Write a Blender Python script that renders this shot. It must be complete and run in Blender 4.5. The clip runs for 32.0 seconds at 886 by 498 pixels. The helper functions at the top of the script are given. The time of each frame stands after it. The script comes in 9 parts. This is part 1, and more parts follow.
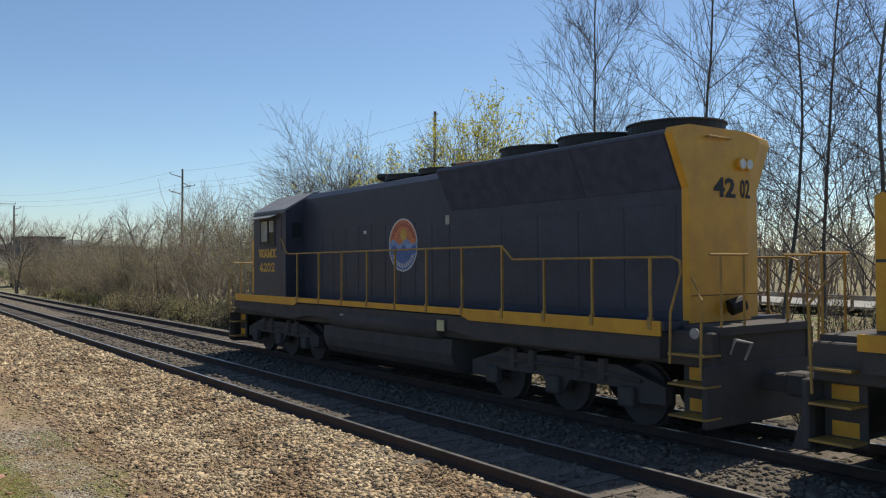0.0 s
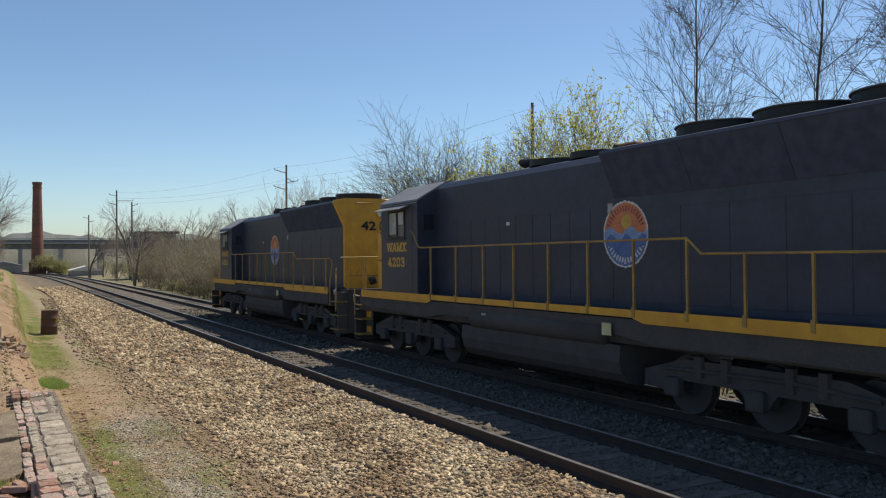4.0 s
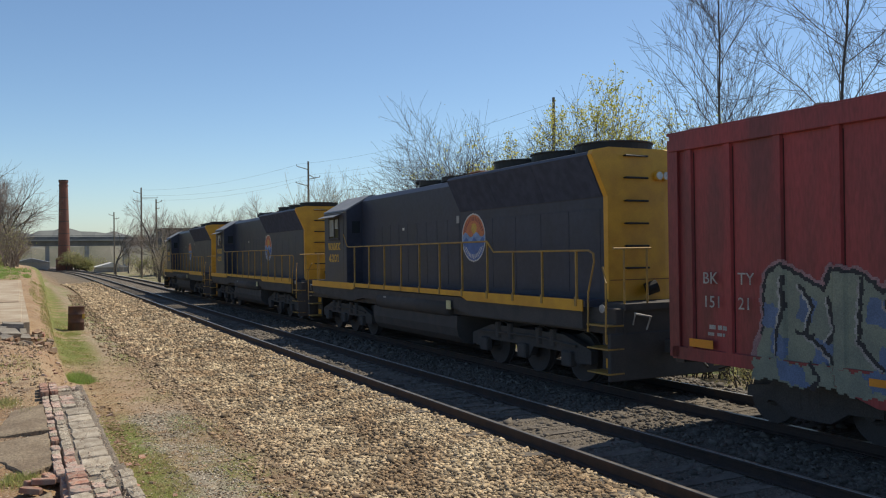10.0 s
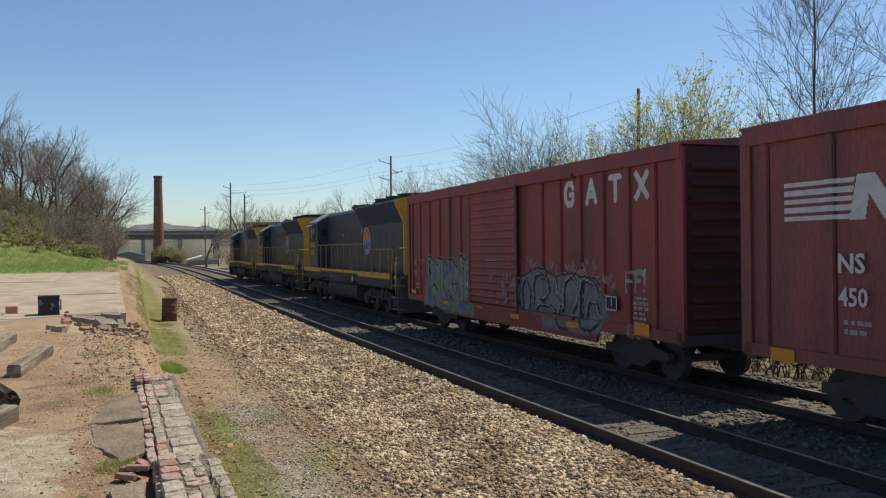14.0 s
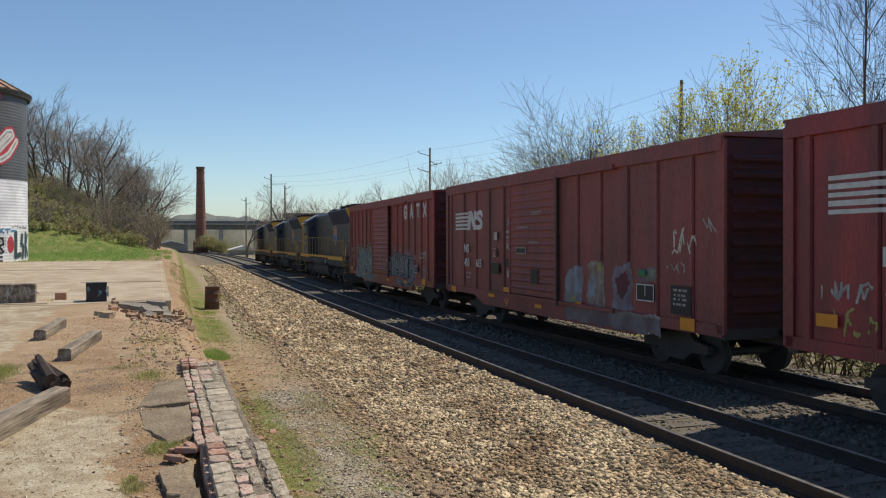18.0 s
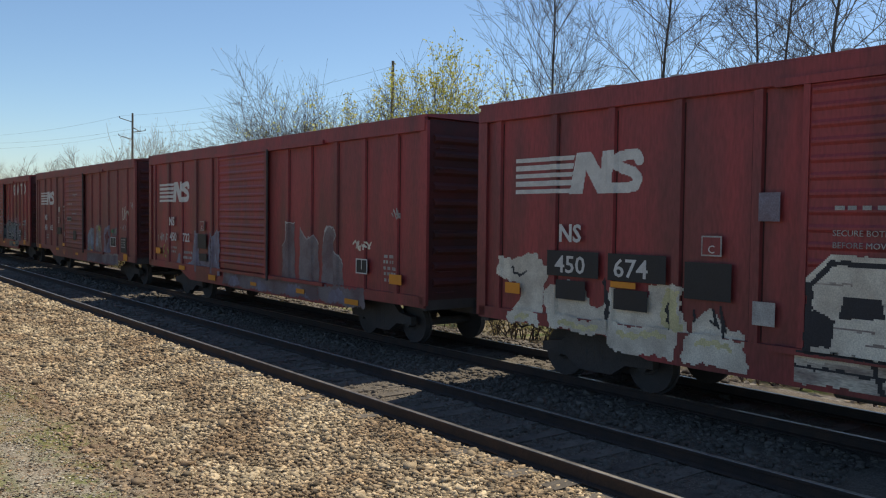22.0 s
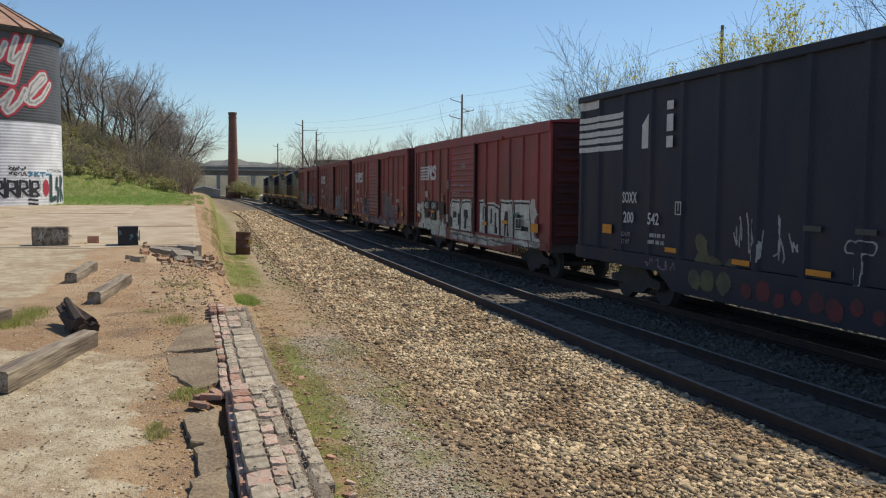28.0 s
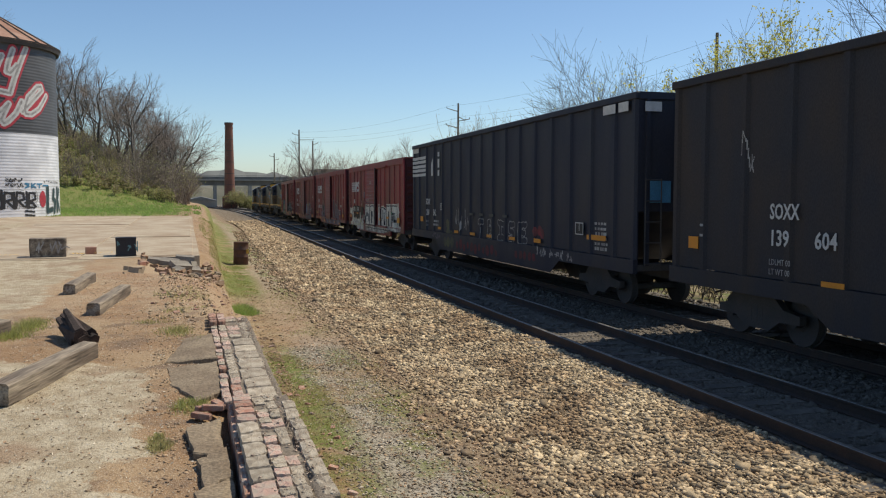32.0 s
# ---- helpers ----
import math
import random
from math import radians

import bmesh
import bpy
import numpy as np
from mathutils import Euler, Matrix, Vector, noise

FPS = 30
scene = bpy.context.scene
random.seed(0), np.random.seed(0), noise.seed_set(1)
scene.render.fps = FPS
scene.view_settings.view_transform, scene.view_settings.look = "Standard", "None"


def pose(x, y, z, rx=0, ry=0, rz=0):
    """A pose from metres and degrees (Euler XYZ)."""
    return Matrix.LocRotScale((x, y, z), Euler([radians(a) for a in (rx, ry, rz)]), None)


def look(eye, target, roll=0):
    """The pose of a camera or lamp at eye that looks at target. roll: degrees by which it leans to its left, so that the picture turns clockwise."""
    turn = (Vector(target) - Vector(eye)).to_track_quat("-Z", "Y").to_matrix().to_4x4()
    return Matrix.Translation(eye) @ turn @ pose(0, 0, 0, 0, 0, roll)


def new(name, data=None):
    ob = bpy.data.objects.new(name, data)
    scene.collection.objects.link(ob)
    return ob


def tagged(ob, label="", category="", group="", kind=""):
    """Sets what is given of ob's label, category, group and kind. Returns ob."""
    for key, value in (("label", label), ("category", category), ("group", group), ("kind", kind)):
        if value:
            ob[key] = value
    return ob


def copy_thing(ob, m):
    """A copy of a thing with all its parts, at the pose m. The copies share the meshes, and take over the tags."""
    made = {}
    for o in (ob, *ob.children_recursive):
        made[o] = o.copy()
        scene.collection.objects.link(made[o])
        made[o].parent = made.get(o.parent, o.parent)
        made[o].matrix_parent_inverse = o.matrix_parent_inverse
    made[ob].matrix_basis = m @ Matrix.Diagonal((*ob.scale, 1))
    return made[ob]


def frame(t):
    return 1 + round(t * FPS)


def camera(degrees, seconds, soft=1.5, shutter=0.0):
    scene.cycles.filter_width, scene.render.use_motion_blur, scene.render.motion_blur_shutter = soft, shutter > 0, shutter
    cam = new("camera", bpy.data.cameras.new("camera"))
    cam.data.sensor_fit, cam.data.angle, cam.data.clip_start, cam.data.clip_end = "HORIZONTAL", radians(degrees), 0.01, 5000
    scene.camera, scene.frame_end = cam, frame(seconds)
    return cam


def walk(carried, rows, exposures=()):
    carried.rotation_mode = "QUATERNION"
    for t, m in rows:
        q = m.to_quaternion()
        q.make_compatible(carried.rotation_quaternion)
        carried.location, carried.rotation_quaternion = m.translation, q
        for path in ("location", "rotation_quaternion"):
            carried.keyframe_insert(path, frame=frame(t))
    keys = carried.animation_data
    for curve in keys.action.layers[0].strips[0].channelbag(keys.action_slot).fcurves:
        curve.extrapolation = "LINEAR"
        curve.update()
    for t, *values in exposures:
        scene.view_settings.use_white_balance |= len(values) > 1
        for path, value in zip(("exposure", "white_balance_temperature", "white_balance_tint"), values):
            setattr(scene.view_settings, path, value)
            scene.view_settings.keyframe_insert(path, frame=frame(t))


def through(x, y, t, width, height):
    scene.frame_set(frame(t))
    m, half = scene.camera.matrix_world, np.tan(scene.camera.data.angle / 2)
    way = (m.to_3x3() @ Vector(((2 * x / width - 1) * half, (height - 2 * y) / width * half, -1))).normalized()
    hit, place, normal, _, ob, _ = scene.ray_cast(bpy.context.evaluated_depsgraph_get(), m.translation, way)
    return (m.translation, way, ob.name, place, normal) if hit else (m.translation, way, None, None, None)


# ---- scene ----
cam = camera(56.55, 32.0, soft=1.15)
PATH = [
    (0, pose(-6.736, -0.247, 2.619, 90.312, -0.237, -35.312)),
    (0.5, pose(-6.686, -0.359, 2.679, 90.092, -0.330, -35.224)),
    (1, pose(-6.659, -0.395, 2.690, 90.122, -0.023, -35.032)),
    (1.5, pose(-6.669, -0.276, 2.697, 89.895, 0.476, -35.309)),
    (2, pose(-6.643, -0.272, 2.691, 90.148, 0.837, -32.924)),
    (2.5, pose(-6.671, -0.281, 2.701, 90.149, 0.680, -28.784)),
    (4.5, pose(-6.631, -0.318, 2.698, 89.619, 0.058, -28.458)),
    (5, pose(-6.625, -0.338, 2.695, 89.533, 0.079, -28.490)),
    (5.5, pose(-6.623, -0.316, 2.688, 89.526, 0.164, -28.446)),
    (6, pose(-6.630, -0.346, 2.699, 89.513, 0.088, -28.556)),
    (6.5, pose(-6.636, -0.346, 2.698, 89.523, 0.101, -28.362)),
    (7, pose(-6.635, -0.310, 2.690, 89.540, 0.073, -28.393)),
    (7.5, pose(-6.634, -0.301, 2.683, 89.555, 0.079, -28.340)),
    (8, pose(-6.638, -0.318, 2.685, 89.485, 0.109, -28.268)),
    (8.5, pose(-6.639, -0.284, 2.671, 89.540, 0.214, -27.434)),
    (9, pose(-6.643, -0.304, 2.687, 89.551, 0.277, -27.075)),
    (9.5, pose(-6.646, -0.321, 2.690, 89.495, 0.289, -27.015)),
    (10, pose(-6.649, -0.348, 2.699, 89.422, 0.327, -26.932)),
    (10.5, pose(-6.656, -0.356, 2.695, 89.437, 0.304, -26.967)),
    (11, pose(-6.668, -0.338, 2.698, 89.467, 0.343, -26.770)),
    (11.5, pose(-6.662, -0.329, 2.700, 89.489, 0.377, -26.220)),
    (12, pose(-6.675, -0.310, 2.701, 89.406, 0.503, -24.889)),
    (12.5, pose(-6.725, -0.281, 2.698, 89.143, 0.574, -24.650)),
    (13, pose(-6.698, -0.289, 2.707, 89.128, 0.730, -22.232)),
    (13.5, pose(-6.635, -0.303, 2.711, 89.079, 0.616, -21.513)),
    (14, pose(-6.626, -0.313, 2.718, 89.020, 0.292, -21.268)),
    (14.5, pose(-6.623, -0.353, 2.716, 88.960, 0.219, -20.541)),
    (15, pose(-6.608, -0.329, 2.704, 88.899, 0.330, -19.178)),
    (15.5, pose(-6.599, -0.341, 2.704, 88.891, 0.434, -18.782)),
    (17.5, pose(-6.654, -0.304, 2.686, 88.542, -0.114, -18.603)),
    (18, pose(-6.686, -0.295, 2.682, 88.490, -0.160, -18.621)),
    (18.5, pose(-6.692, -0.291, 2.676, 88.406, -0.086, -18.701)),
    (19, pose(-6.673, -0.270, 2.672, 88.366, -0.123, -20.591)),
    (19.5, pose(-6.648, -0.253, 2.667, 87.832, -0.191, -22.570)),
    (20, pose(-6.638, -0.271, 2.671, 87.133, -0.025, -22.995)),
    (20.5, pose(-6.638, -0.279, 2.665, 87.077, 0.076, -23.237)),
    (21, pose(-6.657, -0.284, 2.676, 87.012, -0.030, -26.949)),
    (21.5, pose(-6.649, -0.229, 2.662, 86.867, -0.821, -35.690)),
    (22, pose(-6.641, -0.208, 2.666, 87.000, -1.308, -38.333)),
    (22.5, pose(-6.578, -0.248, 2.707, 86.926, -1.588, -35.519)),
    (23, pose(-6.497, -0.236, 2.709, 86.544, -1.106, -29.074)),
    (23.5, pose(-6.529, -0.020, 2.665, 86.045, -0.858, -27.171)),
    (24, pose(-6.566, 0.072, 2.656, 85.435, -0.449, -26.985)),
    (24.5, pose(-6.544, 0.076, 2.657, 85.237, -0.149, -24.781)),
    (25, pose(-6.525, 0.006, 2.680, 85.262, -0.080, -21.203)),
    (25.5, pose(-6.423, -0.048, 2.686, 85.215, -0.769, -18.580)),
    (26, pose(-6.384, -0.054, 2.680, 85.146, -1.376, -17.066)),
    (26.5, pose(-6.432, -0.022, 2.673, 84.991, -1.498, -16.341)),
    (28.5, pose(-6.637, -0.000, 2.649, 84.859, -0.648, -16.531)),
    (29, pose(-6.656, 0.005, 2.646, 84.850, -0.759, -16.491)),
    (29.5, pose(-6.647, 0.006, 2.641, 84.838, -0.729, -16.461)),
    (30, pose(-6.640, 0.018, 2.647, 84.784, -0.582, -16.556)),
    (30.5, pose(-6.642, -0.019, 2.657, 84.910, -0.435, -16.628)),
    (31, pose(-6.648, 0.001, 2.654, 84.988, -0.325, -16.547)),
    (31.5, pose(-6.652, -0.016, 2.656, 85.317, -0.318, -16.579)),
    (32, pose(-6.642, 0.020, 2.652, 85.476, -0.344, -16.708)),
]
walk(cam, PATH)

# ---- sky and sun ----
SUN_DIR = Vector((1.0, 0.32, 1.62)).normalized()   # towards the sun
world = bpy.data.worlds.new("sky")
scene.world = world
world.use_nodes = True
wn = world.node_tree.nodes
sky = wn.new("ShaderNodeTexSky")
sky.sky_type = "NISHITA"
sky.sun_disc = False
sky.sun_elevation = math.asin(SUN_DIR.z)
sky.sun_rotation = math.atan2(SUN_DIR.x, SUN_DIR.y)
sky.altitude = 200
sky.air_density, sky.dust_density, sky.ozone_density = 0.85, 0.45, 2.8
wn["Background"].inputs["Strength"].default_value = 0.118
tint = wn.new("ShaderNodeMix")          # the day's clear, slightly cyan blue
tint.data_type, tint.blend_type = "RGBA", "MULTIPLY"
tint.inputs["Factor"].default_value = 1.0
tint.inputs[7].default_value = (0.945, 1.025, 1.045, 1)
world.node_tree.links.new(sky.outputs[0], tint.inputs[6])
world.node_tree.links.new(tint.outputs[2], wn["Background"].inputs[0])
sun = new("sun", bpy.data.lights.new("sun", "SUN"))
sun.data.energy = 4.5
sun.data.angle = radians(0.55)
sun.data.color = (1.0, 0.905, 0.735)
sun.matrix_world = look(SUN_DIR * 60, (0, 0, 0))
scene.view_settings.exposure = 0.0

# ---- materials ----
def mat(name, base, rough=0.8, metal=0.0, var=0.25, scale=6.0, other=None, grain=0.25, bump=0.15, bscale=60.0, spec=0.5, island=0.0, obj=0.0, stretch=None):
    """A procedural surface: base colour, a second colour in patches, fine grain, relief."""
    m = bpy.data.materials.new(name)
    m.use_nodes = True
    nt = m.node_tree
    N, L = nt.nodes, nt.links
    bs = N["Principled BSDF"]
    bs.inputs["Metallic"].default_value = metal
    bs.inputs["Specular IOR Level"].default_value = spec
    geo = N.new("ShaderNodeNewGeometry")
    tc = N.new("ShaderNodeTexCoord")
    n1 = N.new("ShaderNodeTexNoise"); n1.inputs["Scale"].default_value = scale; n1.inputs["Detail"].default_value = 5
    n2 = N.new("ShaderNodeTexNoise"); n2.inputs["Scale"].default_value = bscale; n2.inputs["Detail"].default_value = 3
    place = tc.outputs["Object"]
    if stretch:                       # grain or streaks that run along one axis
        mp = N.new("ShaderNodeMapping")
        mp.inputs["Scale"].default_value = stretch
        L.new(place, mp.inputs["Vector"])
        place = mp.outputs["Vector"]
    L.new(place, n1.inputs["Vector"]); L.new(place, n2.inputs["Vector"])
    ramp = N.new("ShaderNodeValToRGB")
    o = other or tuple(c * (1 - var) for c in base)
    ramp.color_ramp.elements[0].position, ramp.color_ramp.elements[1].position = 0.38, 0.64
    ramp.color_ramp.elements[0].color, ramp.color_ramp.elements[1].color = (*o, 1), (*base, 1)
    L.new(n1.outputs["Fac"], ramp.inputs["Fac"])
    hsv = N.new("ShaderNodeHueSaturation")
    L.new(ramp.outputs["Color"], hsv.inputs["Color"])
    mr = N.new("ShaderNodeMapRange")
    mr.inputs["From Min"].default_value, mr.inputs["From Max"].default_value = 0.3, 0.7
    mr.inputs["To Min"].default_value, mr.inputs["To Max"].default_value = 1 - grain, 1 + grain
    L.new(n2.outputs["Fac"], mr.inputs["Value"])
    val = mr.outputs["Result"]
    for amount, source in ((island, geo.outputs["Random Per Island"]), (obj, N.new("ShaderNodeObjectInfo").outputs["Random"])):
        if amount:
            r = N.new("ShaderNodeMapRange")
            r.inputs["To Min"].default_value, r.inputs["To Max"].default_value = 1 - amount, 1 + amount
            L.new(source, r.inputs["Value"])
            mu = N.new("ShaderNodeMath"); mu.operation = "MULTIPLY"
            L.new(val, mu.inputs[0]); L.new(r.outputs["Result"], mu.inputs[1])
            val = mu.outputs[0]
    L.new(val, hsv.inputs["Value"])
    L.new(hsv.outputs["Color"], bs.inputs["Base Color"])
    rr = N.new("ShaderNodeMapRange")
    rr.inputs["To Min"].default_value, rr.inputs["To Max"].default_value = max(0.02, rough - 0.12), min(1, rough + 0.12)
    L.new(n1.outputs["Fac"], rr.inputs["Value"]); L.new(rr.outputs["Result"], bs.inputs["Roughness"])
    if bump:
        b = N.new("ShaderNodeBump"); b.inputs["Strength"].default_value = bump; b.inputs["Distance"].default_value = 0.02
        L.new(n2.outputs["Fac"], b.inputs["Height"]); L.new(b.outputs["Normal"], bs.inputs["Normal"])
    return m


M_BLACK = mat("black_paint", (0.052, 0.057, 0.080), 0.46, var=0.22, scale=1.3, grain=0.10, bump=0.015, bscale=9, spec=0.30)
M_UNDER = mat("grimy_steel", (0.066, 0.062, 0.060), 0.85, other=(0.078, 0.070, 0.066), scale=3, bump=0.2, spec=0.4)
M_YELLOW = mat("yellow_paint", (0.70, 0.36, 0.030), 0.5, other=(0.58, 0.28, 0.025), scale=2.2, grain=0.08, bump=0.03)
M_RED = mat("oxide_red_paint", (0.30, 0.045, 0.047), 0.5, other=(0.165, 0.036, 0.036), scale=1.5, grain=0.18, bump=0.03, bscale=30, stretch=(1, 1, 0.22))
M_HOP = mat("dull_black_paint", (0.031, 0.034, 0.051), 0.55, other=(0.038, 0.039, 0.050), scale=1.6, grain=0.15, bump=0.04, spec=0.20, stretch=(1, 1, 0.25))
M_RAIL = mat("rusty_rail_side", (0.060, 0.038, 0.028), 0.8, other=(0.035, 0.026, 0.022), scale=4)
M_HEAD = mat("worn_rail_head", (0.42, 0.39, 0.35), 0.34, metal=0.75, scale=4, grain=0.1, bump=0.02)
M_TIE = mat("weathered_tie", (0.145, 0.122, 0.098), 0.9, other=(0.085, 0.072, 0.060), scale=5, grain=0.3, bump=0.4, obj=0.2)
M_DIRT = mat("dry_dirt", (0.36, 0.26, 0.17), 0.95, other=(0.27, 0.16, 0.10), scale=0.8, grain=0.3, bump=0.5, bscale=25)
M_BRICK = mat("worn_brick", (0.36, 0.17, 0.115), 0.9, other=(0.37, 0.26, 0.20), scale=2, grain=0.3, bump=0.4, obj=0.3)
M_CONC = mat("old_concrete", (0.43, 0.36, 0.265), 0.9, other=(0.32, 0.24, 0.16), scale=0.9, grain=0.2, bump=0.3)
M_WOOD = mat("grey_timber", (0.33, 0.275, 0.205), 0.9, other=(0.12, 0.092, 0.07), scale=7, grain=0.45, bump=0.5, bscale=45, stretch=(1, 0.07, 1))
M_WHITE = mat("white_stencil", (0.62, 0.61, 0.58), 0.7, var=0.15, scale=6, grain=0.12, bump=0)
M_CHIM = mat("chimney_brick", (0.235, 0.098, 0.070), 0.9, other=(0.17, 0.08, 0.06), scale=0.6, grain=0.25, bump=0.2, bscale=14)
M_STEEL = mat("far_steel", (0.16, 0.16, 0.165), 0.7, scale=0.4)
M_GLASS = mat("cab_glass", (0.02, 0.025, 0.03), 0.06, scale=2, grain=0.0, bump=0, spec=0.6)
# pale pane colour stands in for daylight seen through the cab
M_PANE = mat("daylit_pane", (0.36, 0.38, 0.40), 0.12, scale=3, var=0.3, grain=0.1, bump=0, spec=0.7)
M_ROOFGREY = mat("plain_grey_roof", (0.22, 0.22, 0.225), 0.55, scale=2, grain=0.12, bump=0.05)
M_RAILY = mat("faded_yellow_rail", (0.44, 0.26, 0.055), 0.6, other=(0.30, 0.185, 0.06), scale=3, grain=0.2, bump=0)
M_RUSTY = mat("rust", (0.20, 0.085, 0.045), 0.85, scale=3, bump=0.3)
M_ORANGE = mat("orange_reflector", (0.72, 0.27, 0.02), 0.5, scale=4, var=0.12, grain=0.05, bump=0)
M_BLUE = mat("blue_panel", (0.07, 0.24, 0.40), 0.6, scale=3, var=0.2, bump=0)
M_LETTER = mat("gold_letter", (0.60, 0.36, 0.06), 0.6, var=0.15, scale=8, bump=0)
M_BLKLET = mat("black_letter", (0.012, 0.012, 0.012), 0.6, bump=0)
M_GREYPAINT = mat("grey_spray_paint", (0.21, 0.225, 0.215), 0.75, other=(0.13, 0.14, 0.14), scale=2.5, grain=0.2, bump=0)
M_PALEPAINT = mat("pale_spray_paint", (0.44, 0.43, 0.40), 0.75, other=(0.27, 0.25, 0.24), scale=3.5, grain=0.22, bump=0)
M_WHITEPAINT = mat("white_spray_paint", (0.72, 0.68, 0.57), 0.75, other=(0.50, 0.45, 0.37), scale=2.2, grain=0.2, bump=0)
M_DARKPAINT = mat("dark_spray_paint", (0.030, 0.030, 0.035), 0.7, scale=3, bump=0)
M_PINKPAINT = mat("pink_spray_paint", (0.34, 0.20, 0.21), 0.75, scale=3, grain=0.3, bump=0)
M_LILAC = mat("lilac_spray_paint", (0.23, 0.22, 0.27), 0.75, other=(0.17, 0.13, 0.15), scale=2.5, grain=0.25, bump=0)
M_GREENGREY = mat("green_grey_spray_paint", (0.235, 0.255, 0.195), 0.75, other=(0.18, 0.20, 0.165), scale=2.5, grain=0.2, bump=0)
M_SLATEBLUE = mat("slate_blue_spray_paint", (0.13, 0.18, 0.30), 0.75, scale=3, grain=0.2, bump=0)
M_PALEBLUE = mat("pale_blue_spray_paint", (0.27, 0.31, 0.36), 0.8, other=(0.20, 0.18, 0.19), scale=3, grain=0.3, bump=0)
M_DUSTPAINT = mat("faded_cream_spray_paint", (0.32, 0.28, 0.23), 0.85, other=(0.19, 0.12, 0.105), scale=2.2, grain=0.35, bump=0)
M_GREYDUST = mat("worn_grey_spray_paint", (0.22, 0.185, 0.18), 0.85, other=(0.15, 0.10, 0.10), scale=1.7, grain=0.3, bump=0)
M_CREAMPAINT = mat("cream_spray_paint", (0.68, 0.62, 0.34), 0.75, scale=3, grain=0.2, bump=0)
M_STREAKWHITE = mat("streaked_white_paint", (0.66, 0.61, 0.50), 0.75, other=(0.26, 0.21, 0.18), scale=5, grain=0.3, bump=0, stretch=(1, 0.25, 1))
M_LIMEPAINT = mat("lime_spray_paint", (0.36, 0.36, 0.10), 0.75, scale=3, bump=0)
M_PATCH = mat("black_paint_patch", (0.022, 0.022, 0.024), 0.6, scale=3, bump=0)
M_SUNSET = mat("emblem_orange", (0.60, 0.20, 0.08), 0.6, scale=6, var=0.2, bump=0)
M_EMBLUE = mat("emblem_blue", (0.10, 0.17, 0.40), 0.6, scale=6, var=0.25, bump=0)
M_EMPALE = mat("emblem_pale_blue", (0.24, 0.34, 0.55), 0.6, scale=6, var=0.2, bump=0)
# lighter and bluer than the hood paint, to cancel the flare's shade
M_MESH = mat("radiator_mesh", (0.075, 0.085, 0.125), 0.75, scale=4, grain=0.15, bump=0.05, bscale=120, spec=0.05)
M_GREENSTICK = mat("green_sticker", (0.03, 0.2, 0.08), 0.6, bump=0)
M_REDSPRAY = mat("red_spray_paint", (0.26, 0.04, 0.04), 0.75, other=(0.14, 0.04, 0.042), scale=4, grain=0.3, bump=0)
M_HOPPLATE = mat("dull_olive_plate", (0.10, 0.10, 0.085), 0.8, scale=4, grain=0.2, bump=0)
M_RUSTSPRAY = mat("dull_red_spray_paint", (0.16, 0.03, 0.032), 0.75, other=(0.08, 0.03, 0.032), scale=3, grain=0.3, bump=0)
M_OLIVESPRAY = mat("olive_spray_paint", (0.14, 0.13, 0.06), 0.75, other=(0.08, 0.075, 0.05), scale=3, grain=0.3, bump=0)
M_HOPBROWN = mat("brown_stained_black_paint", (0.062, 0.050, 0.044), 0.7, other=(0.042, 0.041, 0.047), scale=1.2, grain=0.18, bump=0.06, spec=0.2, stretch=(1, 1, 0.4))
M_GALV = mat("galvanised_roof", (0.42, 0.41, 0.40), 0.45, other=(0.26, 0.17, 0.13), scale=1.2, metal=0.3, grain=0.1, bump=0.05)
M_LAMPGLASS = mat("headlight_lens", (0.75, 0.72, 0.65), 0.15, scale=5, var=0.3, bump=0)

# ---- geometry helpers ----
def box_bm(bm, x0, x1, y0, y1, z0, z1, bev=0.0):
    r = bmesh.ops.create_cube(bm, size=1, matrix=Matrix.Translation(((x0 + x1) / 2, (y0 + y1) / 2, (z0 + z1) / 2)) @ Matrix.Diagonal((x1 - x0, y1 - y0, z1 - z0, 1)))
    if bev:
        es = list({e for v in r["verts"] for e in v.link_edges})
        bmesh.ops.bevel(bm, geom=es, offset=bev, segments=1, affect="EDGES")
    return bm


def box(x0, x1, y0, y1, z0, z1, bev=0.0):
    return box_bm(bmesh.new(), x0, x1, y0, y1, z0, z1, bev)


def cyl_bm(bm, a, b, r0, r1=None, n=10, caps=True):
    a, b = Vector(a), Vector(b)
    d = b - a
    m = Matrix.Translation((a + b) / 2) @ d.to_track_quat("Z", "Y").to_matrix().to_4x4()
    bmesh.ops.create_cone(bm, cap_ends=caps, segments=n, radius1=r0, radius2=r0 if r1 is None else r1, depth=d.length, matrix=m)
    return bm


def cyl(a, b, r0, r1=None, n=10):
    return cyl_bm(bmesh.new(), a, b, r0, r1, n)


